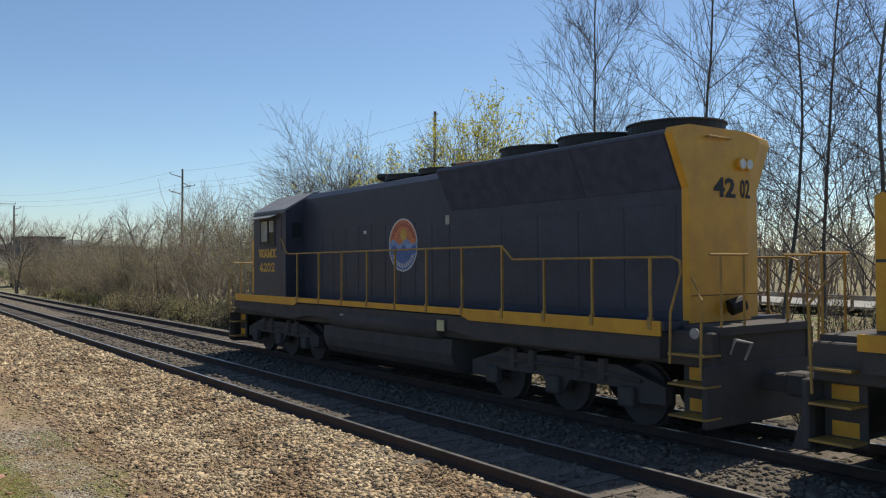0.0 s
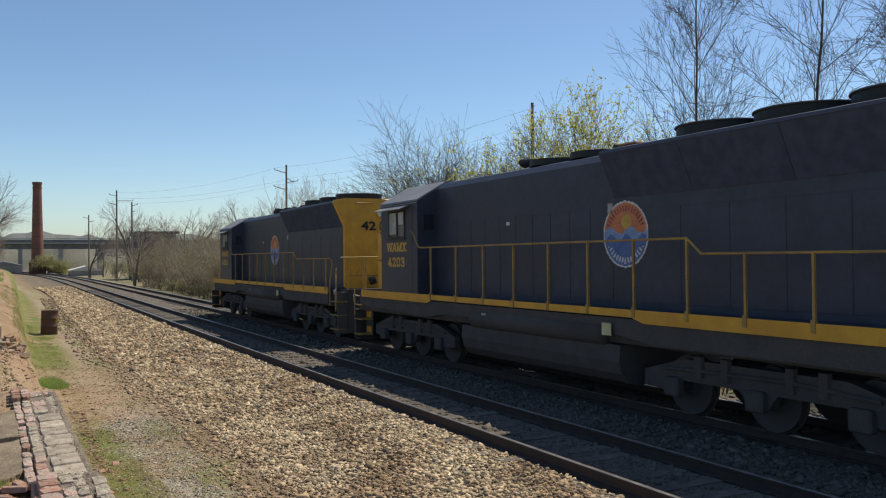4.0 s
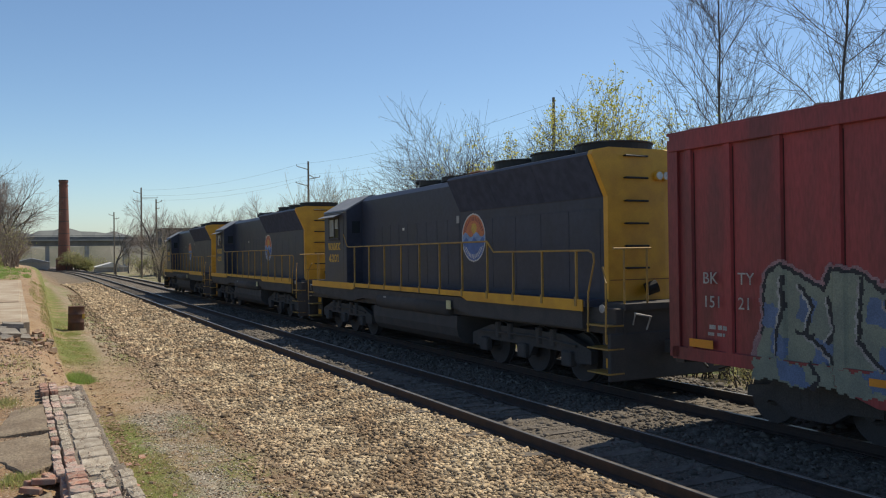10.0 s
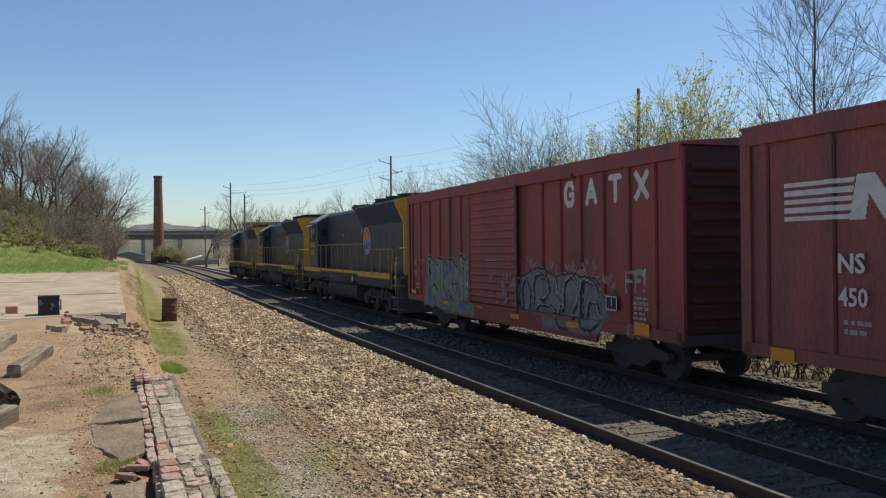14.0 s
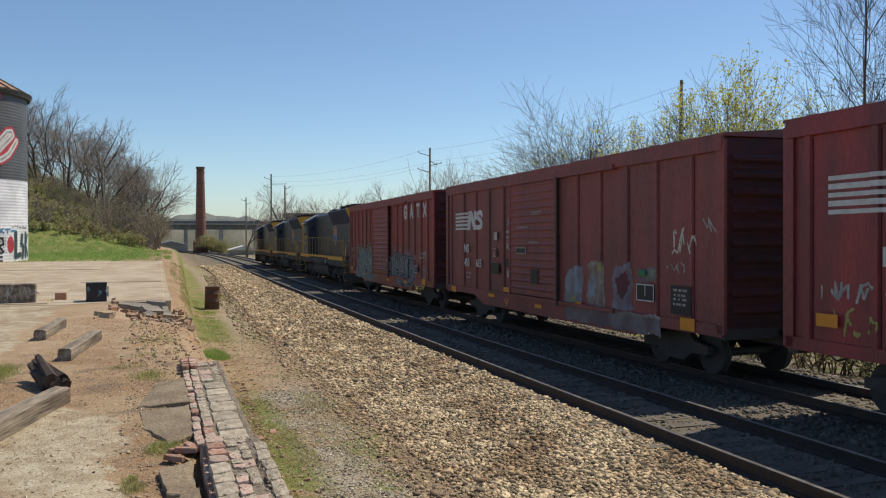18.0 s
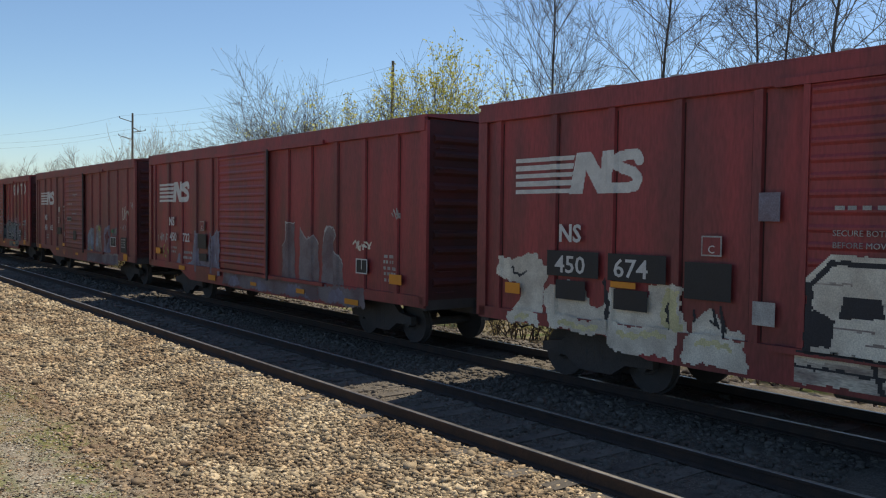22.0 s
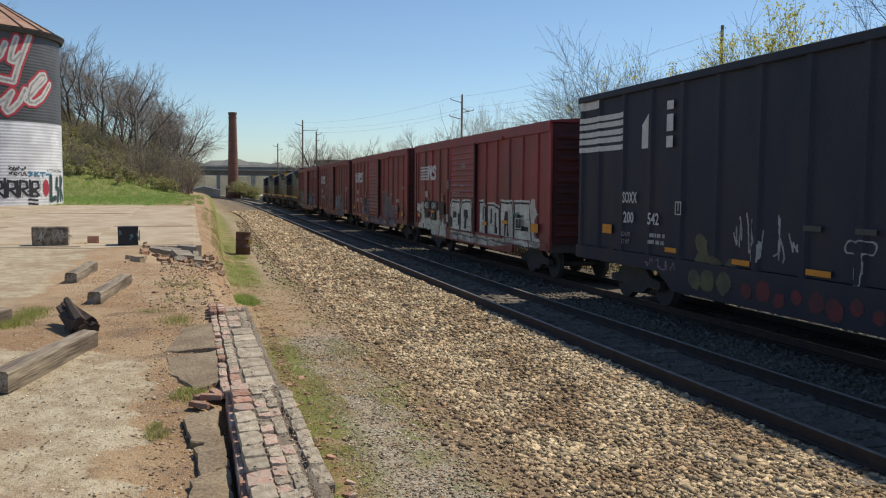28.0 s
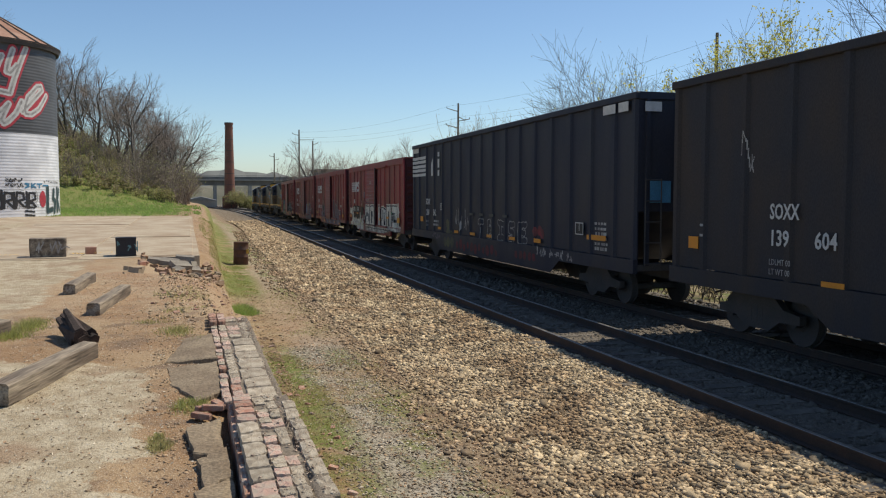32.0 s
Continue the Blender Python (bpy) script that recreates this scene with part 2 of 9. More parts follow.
def pipe_bm(bm, pts, r, n=6):
    """One continuous tube along the points."""
    P = [Vector(p) for p in pts]
    rings = []
    for i, p in enumerate(P):
        a = (P[i] - P[i - 1]).normalized() if i else (P[1] - P[0]).normalized()
        b = (P[i + 1] - P[i]).normalized() if i < len(P) - 1 else a
        d = (a + b).normalized()
        u = d.cross(Vector((0.31, 0.17, 0.93)) if abs(d.z) < 0.85 else Vector((0.93, 0.31, 0.1))).normalized()
        v = d.cross(u)
        k = r / max(0.5, a.dot(d))
        rings.append([bm.verts.new(p + (u * math.cos(2 * math.pi * j / n) + v * math.sin(2 * math.pi * j / n)) * k) for j in range(n)])
    for a, b in zip(rings[:-1], rings[1:]):
        for j in range(n):
            bm.faces.new((a[j], a[(j + 1) % n], b[(j + 1) % n], b[j]))
    bm.faces.new(rings[0][::-1]); bm.faces.new(rings[-1])
    return bm


def prism(profile, axis, lo, hi):
    """A closed outline, extruded along an axis: x: points are (y, z); y: (x, z); z: (x, y)."""
    bm = bmesh.new()
    put = {"x": lambda p, s: (s, p[0], p[1]), "y": lambda p, s: (p[0], s, p[1]), "z": lambda p, s: (p[0], p[1], s)}[axis]
    a = [bm.verts.new(put(p, lo)) for p in profile]
    b = [bm.verts.new(put(p, hi)) for p in profile]
    n = len(profile)
    for i in range(n):
        bm.faces.new((a[i], a[(i + 1) % n], b[(i + 1) % n], b[i]))
    bm.faces.new(a[::-1]); bm.faces.new(b)
    bmesh.ops.recalc_face_normals(bm, faces=bm.faces)
    return bm


def mesh_of(name, bm, material, smooth=False):
    me = bpy.data.meshes.new(name)
    bm.to_mesh(me)
    bm.free()
    for m in (material if isinstance(material, (list, tuple)) else [material]):
        me.materials.append(m)
    if smooth:
        me.polygons.foreach_set("use_smooth", [True] * len(me.polygons))
    return me


def part(name, bm, material, parent, label="", smooth=False):
    ob = new(name, bm if isinstance(bm, bpy.types.Mesh) else mesh_of(name, bm, material, smooth))
    ob.parent = parent
    return tagged(ob, label)


def thing(name, bm, material, label, category, group="", kind="", smooth=False):
    ob = new(name, mesh_of(name, bm, material, smooth) if bm else None)
    return tagged(ob, label, category, group, kind)


# ---- the line of the tracks ----
GRADE = -0.018
LINE = ((-150, 0), (10, 0.0), (42, 0.22), (84, 0.7), (115, 1.1), (147, 1.25), (173, 0.9), (196, 0.1), (236, -2.7), (275, -6.0), (320, -11.5), (380, -22), (460, -42))


def line_x(y):
    """Sideways offset of the tracks at y: straight, then a long bend to the left."""
    k = 0
    while k < len(LINE) - 2 and y > LINE[k + 1][0]:
        k += 1
    slopes = []
    for i in (k, k + 1):
        a, b = LINE[max(i - 1, 0)], LINE[min(i + 1, len(LINE) - 1)]
        slopes.append((b[1] - a[1]) / (b[0] - a[0]))
    (ya, xa), (yb, xb) = LINE[k], LINE[k + 1]
    h = yb - ya
    t = min(max((y - ya) / h, 0), 1)
    return ((2 * t ** 3 - 3 * t ** 2 + 1) * xa + (t ** 3 - 2 * t ** 2 + t) * h * slopes[0] + (3 * t ** 2 - 2 * t ** 3) * xb + (t ** 3 - t ** 2) * h * slopes[1])


def line_z(y):
    return GRADE * min(y, 330)


TRAIN_X = 4.52      # centre of the train's track
NEAR_X = 0.78       # centre of the empty track

# ---- painted marks: thin skins of small cells that follow the surface under them ----
def seg_dist(Y, Z, a, b):
    ax, az = a; bx, bz = b
    dx, dz = bx - ax, bz - az
    t = np.clip(((Y - ax) * dx + (Z - az) * dz) / (dx * dx + dz * dz + 1e-12), 0, 1)
    return np.hypot(Y - ax - t * dx, Z - az - t * dz)


def strokes(Y, Z, lines):
    d = np.full(Y.shape, 9.0)
    for ln in lines:
        for a, b in zip(ln[:-1], ln[1:]):
            d = np.minimum(d, seg_dist(Y, Z, a, b))
    return d


def skin(name, parent, mats, fn, y0, y1, z0, z1, xf, cell=0.025, label=""):
    """fn(u, z) gives for every cell the number of a material, or -1; u runs from the front (y1) backwards, so that it reads from left to right on the near side."""
    ny, nz = max(1, int((y1 - y0) / cell)), max(1, int((z1 - z0) / cell))
    ye, ze = np.linspace(y1, y0, ny + 1), np.linspace(z0, z1, nz + 1)
    U, Z = np.meshgrid(y1 - (ye[:-1] + ye[1:]) / 2, (ze[:-1] + ze[1:]) / 2)
    K = fn(U, Z)
    jj, ii = np.nonzero(K >= 0)
    if len(jj) == 0:
        return None
    xe = np.array([xf(y) for y in ye])
    idx = np.full((nz + 1, ny + 1), -1, dtype=int)
    verts, faces = [], []
    for j, i in zip(jj, ii):
        q = []
        for dj, di in ((0, 0), (0, 1), (1, 1), (1, 0)):
            if idx[j + dj, i + di] < 0:
                idx[j + dj, i + di] = len(verts)
                verts.append((xe[i + di], ye[i + di], ze[j + dj]))
            q.append(idx[j + dj, i + di])
        faces.append(q)
    me = bpy.data.meshes.new(name)
    me.from_pydata(verts, [], faces)
    for m in mats:
        me.materials.append(m)
    me.polygons.foreach_set("material_index", K[jj, ii].astype(np.int32))
    return part(name, me, None, parent, label)


GLYPH = {
    "G": [[(0.95, 0.8), (0.75, 1), (0.25, 1), (0, 0.75), (0, 0.25), (0.25, 0), (0.75, 0), (0.95, 0.2), (0.95, 0.48), (0.6, 0.48)]],
    "A": [[(0, 0), (0.5, 1), (1, 0)], [(0.2, 0.3), (0.8, 0.3)]],
    "T": [[(0, 1), (1, 1)], [(0.5, 1), (0.5, 0)]],
    "X": [[(0, 0), (1, 1)], [(0, 1), (1, 0)]],
    "N": [[(0, 0), (0.12, 1), (0.78, 0), (1, 1)]],
    "S": [[(0.95, 0.85), (0.75, 1), (0.25, 1), (0.02, 0.8), (0.1, 0.58), (0.9, 0.42), (0.98, 0.2), (0.75, 0), (0.25, 0), (0.02, 0.15)]],
}


def shape_marks(name, parent, mat_, glyphs, y_front, z0, w, h, gap, thick, xf, label=""):
    n = len(glyphs)

    def fn(U, Z):
        d = np.full(U.shape, 9.0)
        for i, g in enumerate(glyphs):
            u0 = 0.1 + i * (w + gap)
            d = np.minimum(d, strokes(U, Z, [[(u0 + a * w, z0 + b * h) for a, b in ln] for ln in GLYPH[g]]))
        return np.where(d < thick / 2, 0, -1)
    return skin(name, parent, [mat_], fn, y_front - 0.2 - n * (w + gap), y_front, z0 - 0.1, z0 + h + 0.1, xf, 0.025, label)


def stripes_logo(parent, y_front, z0, w, h, xf):
    """Five bars that run into two heavy slanted shapes."""
    X = lambda *pts: [(y_front - a * w, z0 + b * h) for a, b in pts]
    layers = []
    for i in range(5):
        b = i * 0.2 + 0.02
        layers.append((0, "fill", X((0, b), (0.46 + 0.03 * b, b), (0.47 + 0.03 * b, b + 0.125), (0, b + 0.125)), 0))
    layers += [(0, "fill", X((0.455, 0), (0.555, 0), (0.60, 1), (0.505, 1)), 0), (0, "fill", X((0.51, 1), (0.615, 1), (0.785, 0), (0.67, 0)), 0), (0, "fill", X((0.675, 0), (0.775, 0), (0.80, 1), (0.70, 1)), 0),
               (0, "line", X((0.955, 0.74), (0.94, 0.86), (0.88, 0.87), (0.83, 0.84), (0.80, 0.70), (0.84, 0.57), (0.92, 0.47), (0.95, 0.32), (0.93, 0.16), (0.87, 0.12), (0.76, 0.12)), 0.079)]
    return sprayed("logo", parent, [M_WHITE], layers, xf, "white striped railway logo", 0.017, 0.0)


def inside(Y, Z, pts):
    """Which cells lie in the polygon."""
    q = np.zeros(Y.shape, bool)
    for (ya, za), (yb, zb) in zip(pts, pts[1:] + pts[:1]):
        if za != zb:
            q ^= ((za > Z) != (zb > Z)) & (Y < (yb - ya) * (Z - za) / (zb - za) + ya)
    return q


def sprayed(name, parent, mats, layers, xf, label, cell=0.022, rough=0.02, low=0.0):
    """Painted shapes laid over one another: (number of the paint, fill or line or clear, points (y, z), radius)."""
    pts = [p + (l[3],) for l in layers for p in l[2]]
    y1, y0 = max(p[0] + p[2] for p in pts) + 0.05, min(p[0] - p[2] for p in pts) - 0.05
    z0, z1 = max(low, min(p[1] - p[2] for p in pts) - 0.03), max(p[1] + p[2] for p in pts) + 0.03

    def fn(U, Z):
        Y = y1 - U
        k = np.full(U.shape, -1)
        Yw = Y + rough * np.sin(Z * 9.1 + Y * 3.0) + rough * 0.5 * np.sin(Z * 37 + Y * 29)
        Zw = Z + rough * np.sin(Y * 7.3) + rough * 0.6 * np.sin(Y * 33 + Z * 21)
        for n, kind, line, r in layers:
            if kind == "fill":
                q = inside(Yw, Zw, line)
                if r:
                    q |= strokes(Yw, Zw, [line + line[:1]]) < r
            else:
                q = strokes(Yw, Zw, [line]) < r
            k[q] = n
        return k
    return skin(name, parent, mats, fn, y0, y1, z0, z1, xf, cell, label)


FAT = {
    "U": [[(0.05, 1), (0.05, 0.25), (0.3, 0.0), (0.6, 0.05), (0.85, 0.3), (0.85, 1)]],
    "N": [[(0.05, 0), (0.05, 1)], [(0.05, 0.95), (0.85, 0.05)], [(0.85, 0), (0.85, 1)]],
    "T": [[(0.0, 0.95), (0.9, 1)], [(0.45, 0.95), (0.5, 0)]],
    "S": [[(0.85, 0.9), (0.4, 1), (0.05, 0.75), (0.8, 0.35), (0.5, 0), (0.05, 0.1)]],
    "K": [[(0.1, 0), (0.1, 1.05)], [(0.85, 1), (0.15, 0.5), (0.9, 0.0)]],
    "C": [[(0.85, 0.85), (0.5, 1), (0.1, 0.8), (0.1, 0.2), (0.5, 0), (0.85, 0.15)]],
    "O": [[(0.45, 1), (0.08, 0.8), (0.08, 0.2), (0.45, 0), (0.82, 0.2), (0.82, 0.8), (0.45, 1)]],
    "Z": [[(0.0, 1), (0.95, 1), (0.05, 0.05), (1.0, 0.0)]],
    "I": [[(0.45, 0), (0.45, 1)], [(0.1, 1), (0.8, 1)]],
    "M": [[(0.0, 0), (0.1, 1), (0.45, 0.45), (0.8, 1), (0.9, 0)]],
    "F": [[(0.0, 0), (0.15, 1), (0.95, 0.95)], [(0.1, 0.55), (0.75, 0.55)]],
    "!": [[(0.3, 1.1), (0.15, 0.35)], [(0.1, 0.05), (0.12, 0.1)]],
}


def fat_letters(parent, mats, z0, h, letters, r, xf, seed, label, rim=0.035, halo=0.06, second=0.55, cell=0.022):
    """Sprayed letters (glyph, y_front, width): mats are fill, outline, halo and a second fill in blotches."""
    y_front = max(l[1] for l in letters) + r + rim + halo
    y_back = min(l[1] - l[2] for l in letters) - r - rim - halo - 0.1

    def fn(U, Z):
        k = np.full(U.shape, -1)
        wob = 0.03 * np.sin(U * 6.3 + seed) * np.cos(Z * 7.1) + 0.012 * np.sin(U * 23 + Z * 17 + seed)
        D = [strokes(U, Z, [[(y_front - y + a * w, z0 + b * h) for a, b in ln] for ln in FAT[g]]) + wob for g, y, w in letters]
        for d in D:
            k[(d < r + rim + halo) & (k < 0)] = 2
        for d in D:
            k[d < r + rim] = 1
            inside = d < r
            k[inside] = 0
            k[inside & (np.sin(U * 3.3 + Z * 2.1 + seed) + 0.6 * np.sin(U * 8.1 - Z * 5.3 + seed) > second)] = 3
        return k
    return skin("graffiti", parent, mats, fn, y_back, y_front, z0 - r - rim - halo, z0 + h * 1.1 + r + rim + halo, xf, cell, label)


def blobs(parent, m, spots, xf, label, seed=1.0, cell=0.025, low=0.0):
    """One cloud of overlapping round sprays (y, z, radius)."""
    y1, y0 = max(a + c for a, b, c in spots) + 0.05, min(a - c for a, b, c in spots) - 0.05

    def fn(U, Z):
        d = np.full(U.shape, 9.0)
        for a, b, c in spots:
            d = np.minimum(d, np.hypot(U - (y1 - a), Z - b) - c)
        d = d + 0.03 * np.sin(U * 9 + seed) * np.cos(Z * 8 + seed) + 0.012 * np.sin(U * 31) * np.sin(Z * 29)
        return np.where((d < 0) & (Z > low), 0, -1)
    return skin("paint_patch", parent, [m], fn, y0, y1, min(b - c for a, b, c in spots), max(b + c for a, b, c in spots), xf, cell, label)


def framed_board(parent, y, z, w, h, xo):
    """A small black board in a white frame."""
    b = part("notice_board", box(xo - 0.006, xo, y - w, y, z, z + h), M_PATCH, parent, "small black board in a white frame")
    for y0, y1, z0, z1 in ((y - w, y, z, z + 0.025), (y - w, y, z + h - 0.025, z + h), (y - 0.025, y, z, z + h), (y - w, y - w + 0.025, z, z + h), (y - w / 2 - 0.01, y - w / 2 + 0.01, z + h * 0.3, z + h)):
        part("frame_bar", box(xo - 0.010, xo - 0.006, y0, y1, z0, z1), M_WHITE, b)


def tag_scrawl(parent, m, y_front, z0, w, h, xf, seed, thick=0.03):
    rnd = random.Random(seed)
    lines, u = [], 0.0
    while u < w:
        p = [(u + rnd.uniform(0, 0.12), z0 + rnd.uniform(0, 1) * h)]
        for _ in range(4):
            p.append((p[-1][0] + rnd.uniform(-0.07, 0.12), z0 + rnd.uniform(0, 1) * h))
        lines.append(p)
        u += rnd.uniform(0.14, 0.22)
    return skin("tag", parent, [m], lambda U, Z: np.where(strokes(U, Z, lines) < thick / 2, 0, -1), y_front - w - 0.3, y_front, z0 - 0.05, z0 + h + 0.05, xf, 0.016, "thin sprayed tag")


def text_mesh(s, size, bold=0.0):
    cu = bpy.data.curves.new("text", "FONT")
    cu.body, cu.size, cu.offset, cu.extrude = s, size, bold, 0.002
    cu.resolution_u = 2
    ob = bpy.data.objects.new("text", cu)
    me = bpy.data.meshes.new_from_object(ob)
    bpy.data.objects.remove(ob)
    return me


def text_on_side(name, s, size, y_front, z, x, material, parent, bold=0.0, sx=1.0, label=""):
    """Writing on the near side of a car: it starts at y_front and runs backwards."""
    me = text_mesh(s, size, bold)
    me.transform(Matrix(((0, 0, -1, x), (-sx, 0, 0, y_front), (0, 1, 0, z), (0, 0, 0, 1))))
    me.materials.clear(); me.materials.append(material)
    return part(name, me, None, parent, label)


def text_on_end(name, s, size, x_left, z, y, material, parent, bold=0.0, sx=1.0, label=""):
    """Writing on a rear end, read from behind the train."""
    me = text_mesh(s, size, bold)
    me.transform(Matrix(((sx, 0, 0, x_left), (0, 0, -1, y), (0, 1, 0, z), (0, 0, 0, 1))))
    me.materials.clear(); me.materials.append(material)
    return part(name, me, None, parent, label)


SERIF = {
    "W": (1.25, [[(0.0, 1), (0.30, 0)], [(0.30, 0), (0.55, 0.95)], [(0.55, 0.95), (0.85, 0)], [(0.85, 0), (1.12, 1)]], [(0.0, 1), (0.55, 1), (1.12, 1)]),
    "A": (0.95, [[(0.05, 0), (0.42, 1)], [(0.42, 1), (0.82, 0)], [(0.2, 0.33), (0.66, 0.33)]], [(0.05, 0), (0.82, 0)]),
    "M": (1.15, [[(0.12, 0), (0.12, 1)], [(0.12, 1), (0.52, 0.1)], [(0.52, 0.1), (0.92, 1)], [(0.92, 1), (0.92, 0)]], [(0.12, 0), (0.12, 1), (0.92, 0), (0.92, 1)]),
    "X": (0.9, [[(0.1, 0), (0.75, 1)], [(0.1, 1), (0.75, 0)]], [(0.1, 0), (0.75, 0), (0.1, 1), (0.75, 1)]),
    "0": (0.78, [[(0.33, 0.95), (0.1, 0.78), (0.08, 0.5), (0.1, 0.22), (0.33, 0.05), (0.55, 0.22), (0.58, 0.5), (0.55, 0.78), (0.33, 0.95)]], []),
    "1": (0.62, [[(0.28, 0), (0.28, 1)], [(0.28, 1), (0.06, 0.8)]], [(0.28, 0)]),
    "2": (0.78, [[(0.08, 0.72), (0.18, 0.93), (0.42, 0.95), (0.57, 0.75), (0.45, 0.5), (0.1, 0.06)], [(0.1, 0.06), (0.6, 0.06), (0.62, 0.2)]], []),
    "3": (0.78, [[(0.08, 0.8), (0.25, 0.95), (0.5, 0.88), (0.5, 0.6), (0.28, 0.52)], [(0.28, 0.52), (0.55, 0.42), (0.55, 0.14), (0.3, 0.04), (0.07, 0.18)]], []),
    "4": (0.80, [[(0.45, 0), (0.45, 1)], [(0.45, 1), (0.04, 0.3)], [(0.04, 0.3), (0.68, 0.3)]], [(0.45, 0)]),
}


def serif_text(name, parent, word, y_front, z0, w, h, x, m, label):
    """Heavy slab-serif lettering, w wide in all."""
    total = sum(SERIF[c][0] for c in word)
    k = w / total
    lines, slabs, u = [], [], 0.03
    for c in word:
        adv, ls, sl = SERIF[c]
        lines += [[(u + a * k, z0 + b * h) for a, b in ln] for ln in ls]
        slabs += [(u + a * k, z0 + b * h) for a, b in sl]
        u += adv * k

    def fn(U, Z):
        hit = (strokes(U, Z, lines) < 0.031) & (Z > z0) & (Z < z0 + h)
        for a, b in slabs:
            zc = b - 0.018 if b > z0 + h / 2 else b + 0.018
            hit |= (np.abs(U - a) < 0.075) & (np.abs(Z - zc) < 0.019)
        return np.where(hit, 0, -1)
    return skin(name, parent, [m], fn, y_front - w - 0.12, y_front, z0 - 0.01, z0 + h + 0.01, lambda y: x, 0.0125, label)


def bars_on_side(parent, m, y_front, z, w, h, rows, xf, seed, label="lines of small stencilling"):
    rnd = random.Random(seed)
    ws = [[(rnd.uniform(0.02, 0.07), rnd.uniform(0.05, 0.16)) for _ in range(12)] for _ in range(rows)]

    def fn(U, Z):
        k = np.full(U.shape, -1)
        for r in range(rows):
            zt = z + h - r * h / rows
            u = 0.0
            for g, l in ws[r]:
                u += g
                if u + l > w:
                    break
                k[(U > u) & (U < u + l) & (Z < zt) & (Z > zt - h / rows * 0.55)] = 0
                u += l
        return k
    return skin("stencil", parent, [m], fn, y_front - w, y_front, z, z + h, xf, 0.016, label)


def bursts(parent, m, spots, xf, seed, label="pink sprayed bursts"):
    """Clouds of short sprayed dashes round each (y, z, size)."""
    rnd = random.Random(seed)
    y_front = max(p[0] + p[2] for p in spots)
    y_back = min(p[0] - p[2] for p in spots)
    lines = []
    for y, z, s in spots:
        for j in range(15):
            a, q = rnd.uniform(0.15, 3.0), rnd.uniform(0.25, 0.7) * s
            c, n = math.cos(a), math.sin(a)
            lines.append([(y_front - y + c * q, z + n * q), (y_front - y + c * (q + 0.25 * s), z + n * (q + 0.25 * s))])
    return skin("spray_burst", parent, [m], lambda U, Z: np.where(strokes(U, Z, lines) < 0.028, 0, -1), y_back, y_front, min(p[1] for p in spots) - 0.05, max(p[1] + p[2] for p in spots), xf, 0.022, label)


def outline_letters(parent, m, y_front, z0, glyphs, w, h, gap, xf, label):
    """Letters drawn as a thin line round their strokes."""
    lines = []
    for i, g in enumerate(glyphs):
        for ln in g:
            lines.append([(i * (w + gap) + x * w + 0.12, z0 + y * h) for x, y in ln])

    def fn(U, Z):
        d = strokes(U, Z, lines) + 0.012 * np.sin(U * 23 + Z * 17)
        return np.where((d > 0.082) & (d < 0.108), 0, -1)
    return skin("graffiti", parent, [m], fn, y_front - len(glyphs) * (w + gap) - 0.3, y_front, z0 - 0.14, z0 + h + 0.14, xf, 0.013, label)

# ---- ground ----
def lerp_table(x, table):
    for (a, va), (b, vb) in zip(table[:-1], table[1:]):
        if x <= b:
            return va + (vb - va) * max(0, (x - a)) / (b - a)
    return table[-1][1]


def smooth(t):
    t = min(1.0, max(0.0, t))
    return t * t * (3 - 2 * t)


CROSS = ((-400, 0.6), (-7.1, 0.55), (-6.45, 0.41), (-6.3, 0.28), (-6.1, 0.22), (-5.85, -0.30), (-5.5, -0.40), (-4.6, -0.43), (-3.7, -0.42), (-1.15, -0.21), (-0.7, -0.185), (6.0, -0.185), (6.6, -0.22), (8.3, -0.75), (12, -0.95), (18, -0.8), (60, -0.3), (400, 5))


def ground_z(x, y):
    xl = x - line_x(y) * smooth(y / 60)
    g = lerp_table(xl, CROSS)
    flat = 0.3 + 0.7 * smooth((y - 55) / 60)            # the verge holds its level at first, then joins the grade
    k = smooth((xl + 5.0) / 3.6)
    grade = line_z(y)
    if xl < -5.9:
        g = g if y < 56 else g + (line_z(y) + 1.0) * smooth((y - 56) / 60)
        g += smooth((y - 70) / 24) * min(max(-xl - 8.0, 0) * 0.55, 11) * (1 - smooth((y - 165) / 60))
    else:
        g += grade * (flat * (1 - k) + k)
    if -9 < xl < -5.9 and 18 < y < 28:                  # washed-out hollow with a heap of earth before the slab's broken edge
        g -= 0.34 * smooth((y - 19.5) / 2.8) * smooth((xl + 8.2) / 0.9) * (1 - smooth((y - 26) / 1.5)) * (0.6 if xl > -6.4 else 1)
        g += 0.16 * math.exp(-((x + 7.3) / 0.6) ** 2 - ((y - 22.0) / 0.9) ** 2)
    if -7.3 < xl < -6.1 and y < 14.5:                   # level with the wall where paving still bears on it, a trench where it has sunk
        k = smooth((y - 7.5) / 0.5)
        g += (0.545 - g) * k * smooth((xl + 7.3) / 0.3) * (1 - smooth((xl + 6.35) / 0.12))
        g += (0.50 - g) * (1 - k) * smooth((xl + 7.3) / 0.3) * (1 - smooth((xl + 6.62) / 0.12))
    if abs(xl) < 40 and y < 60:
        g += 0.035 * noise.noise(Vector((x * 0.9, y * 0.9, 0))) * (1 if xl < -1.2 or xl > 6.4 else 0.3)
    return g


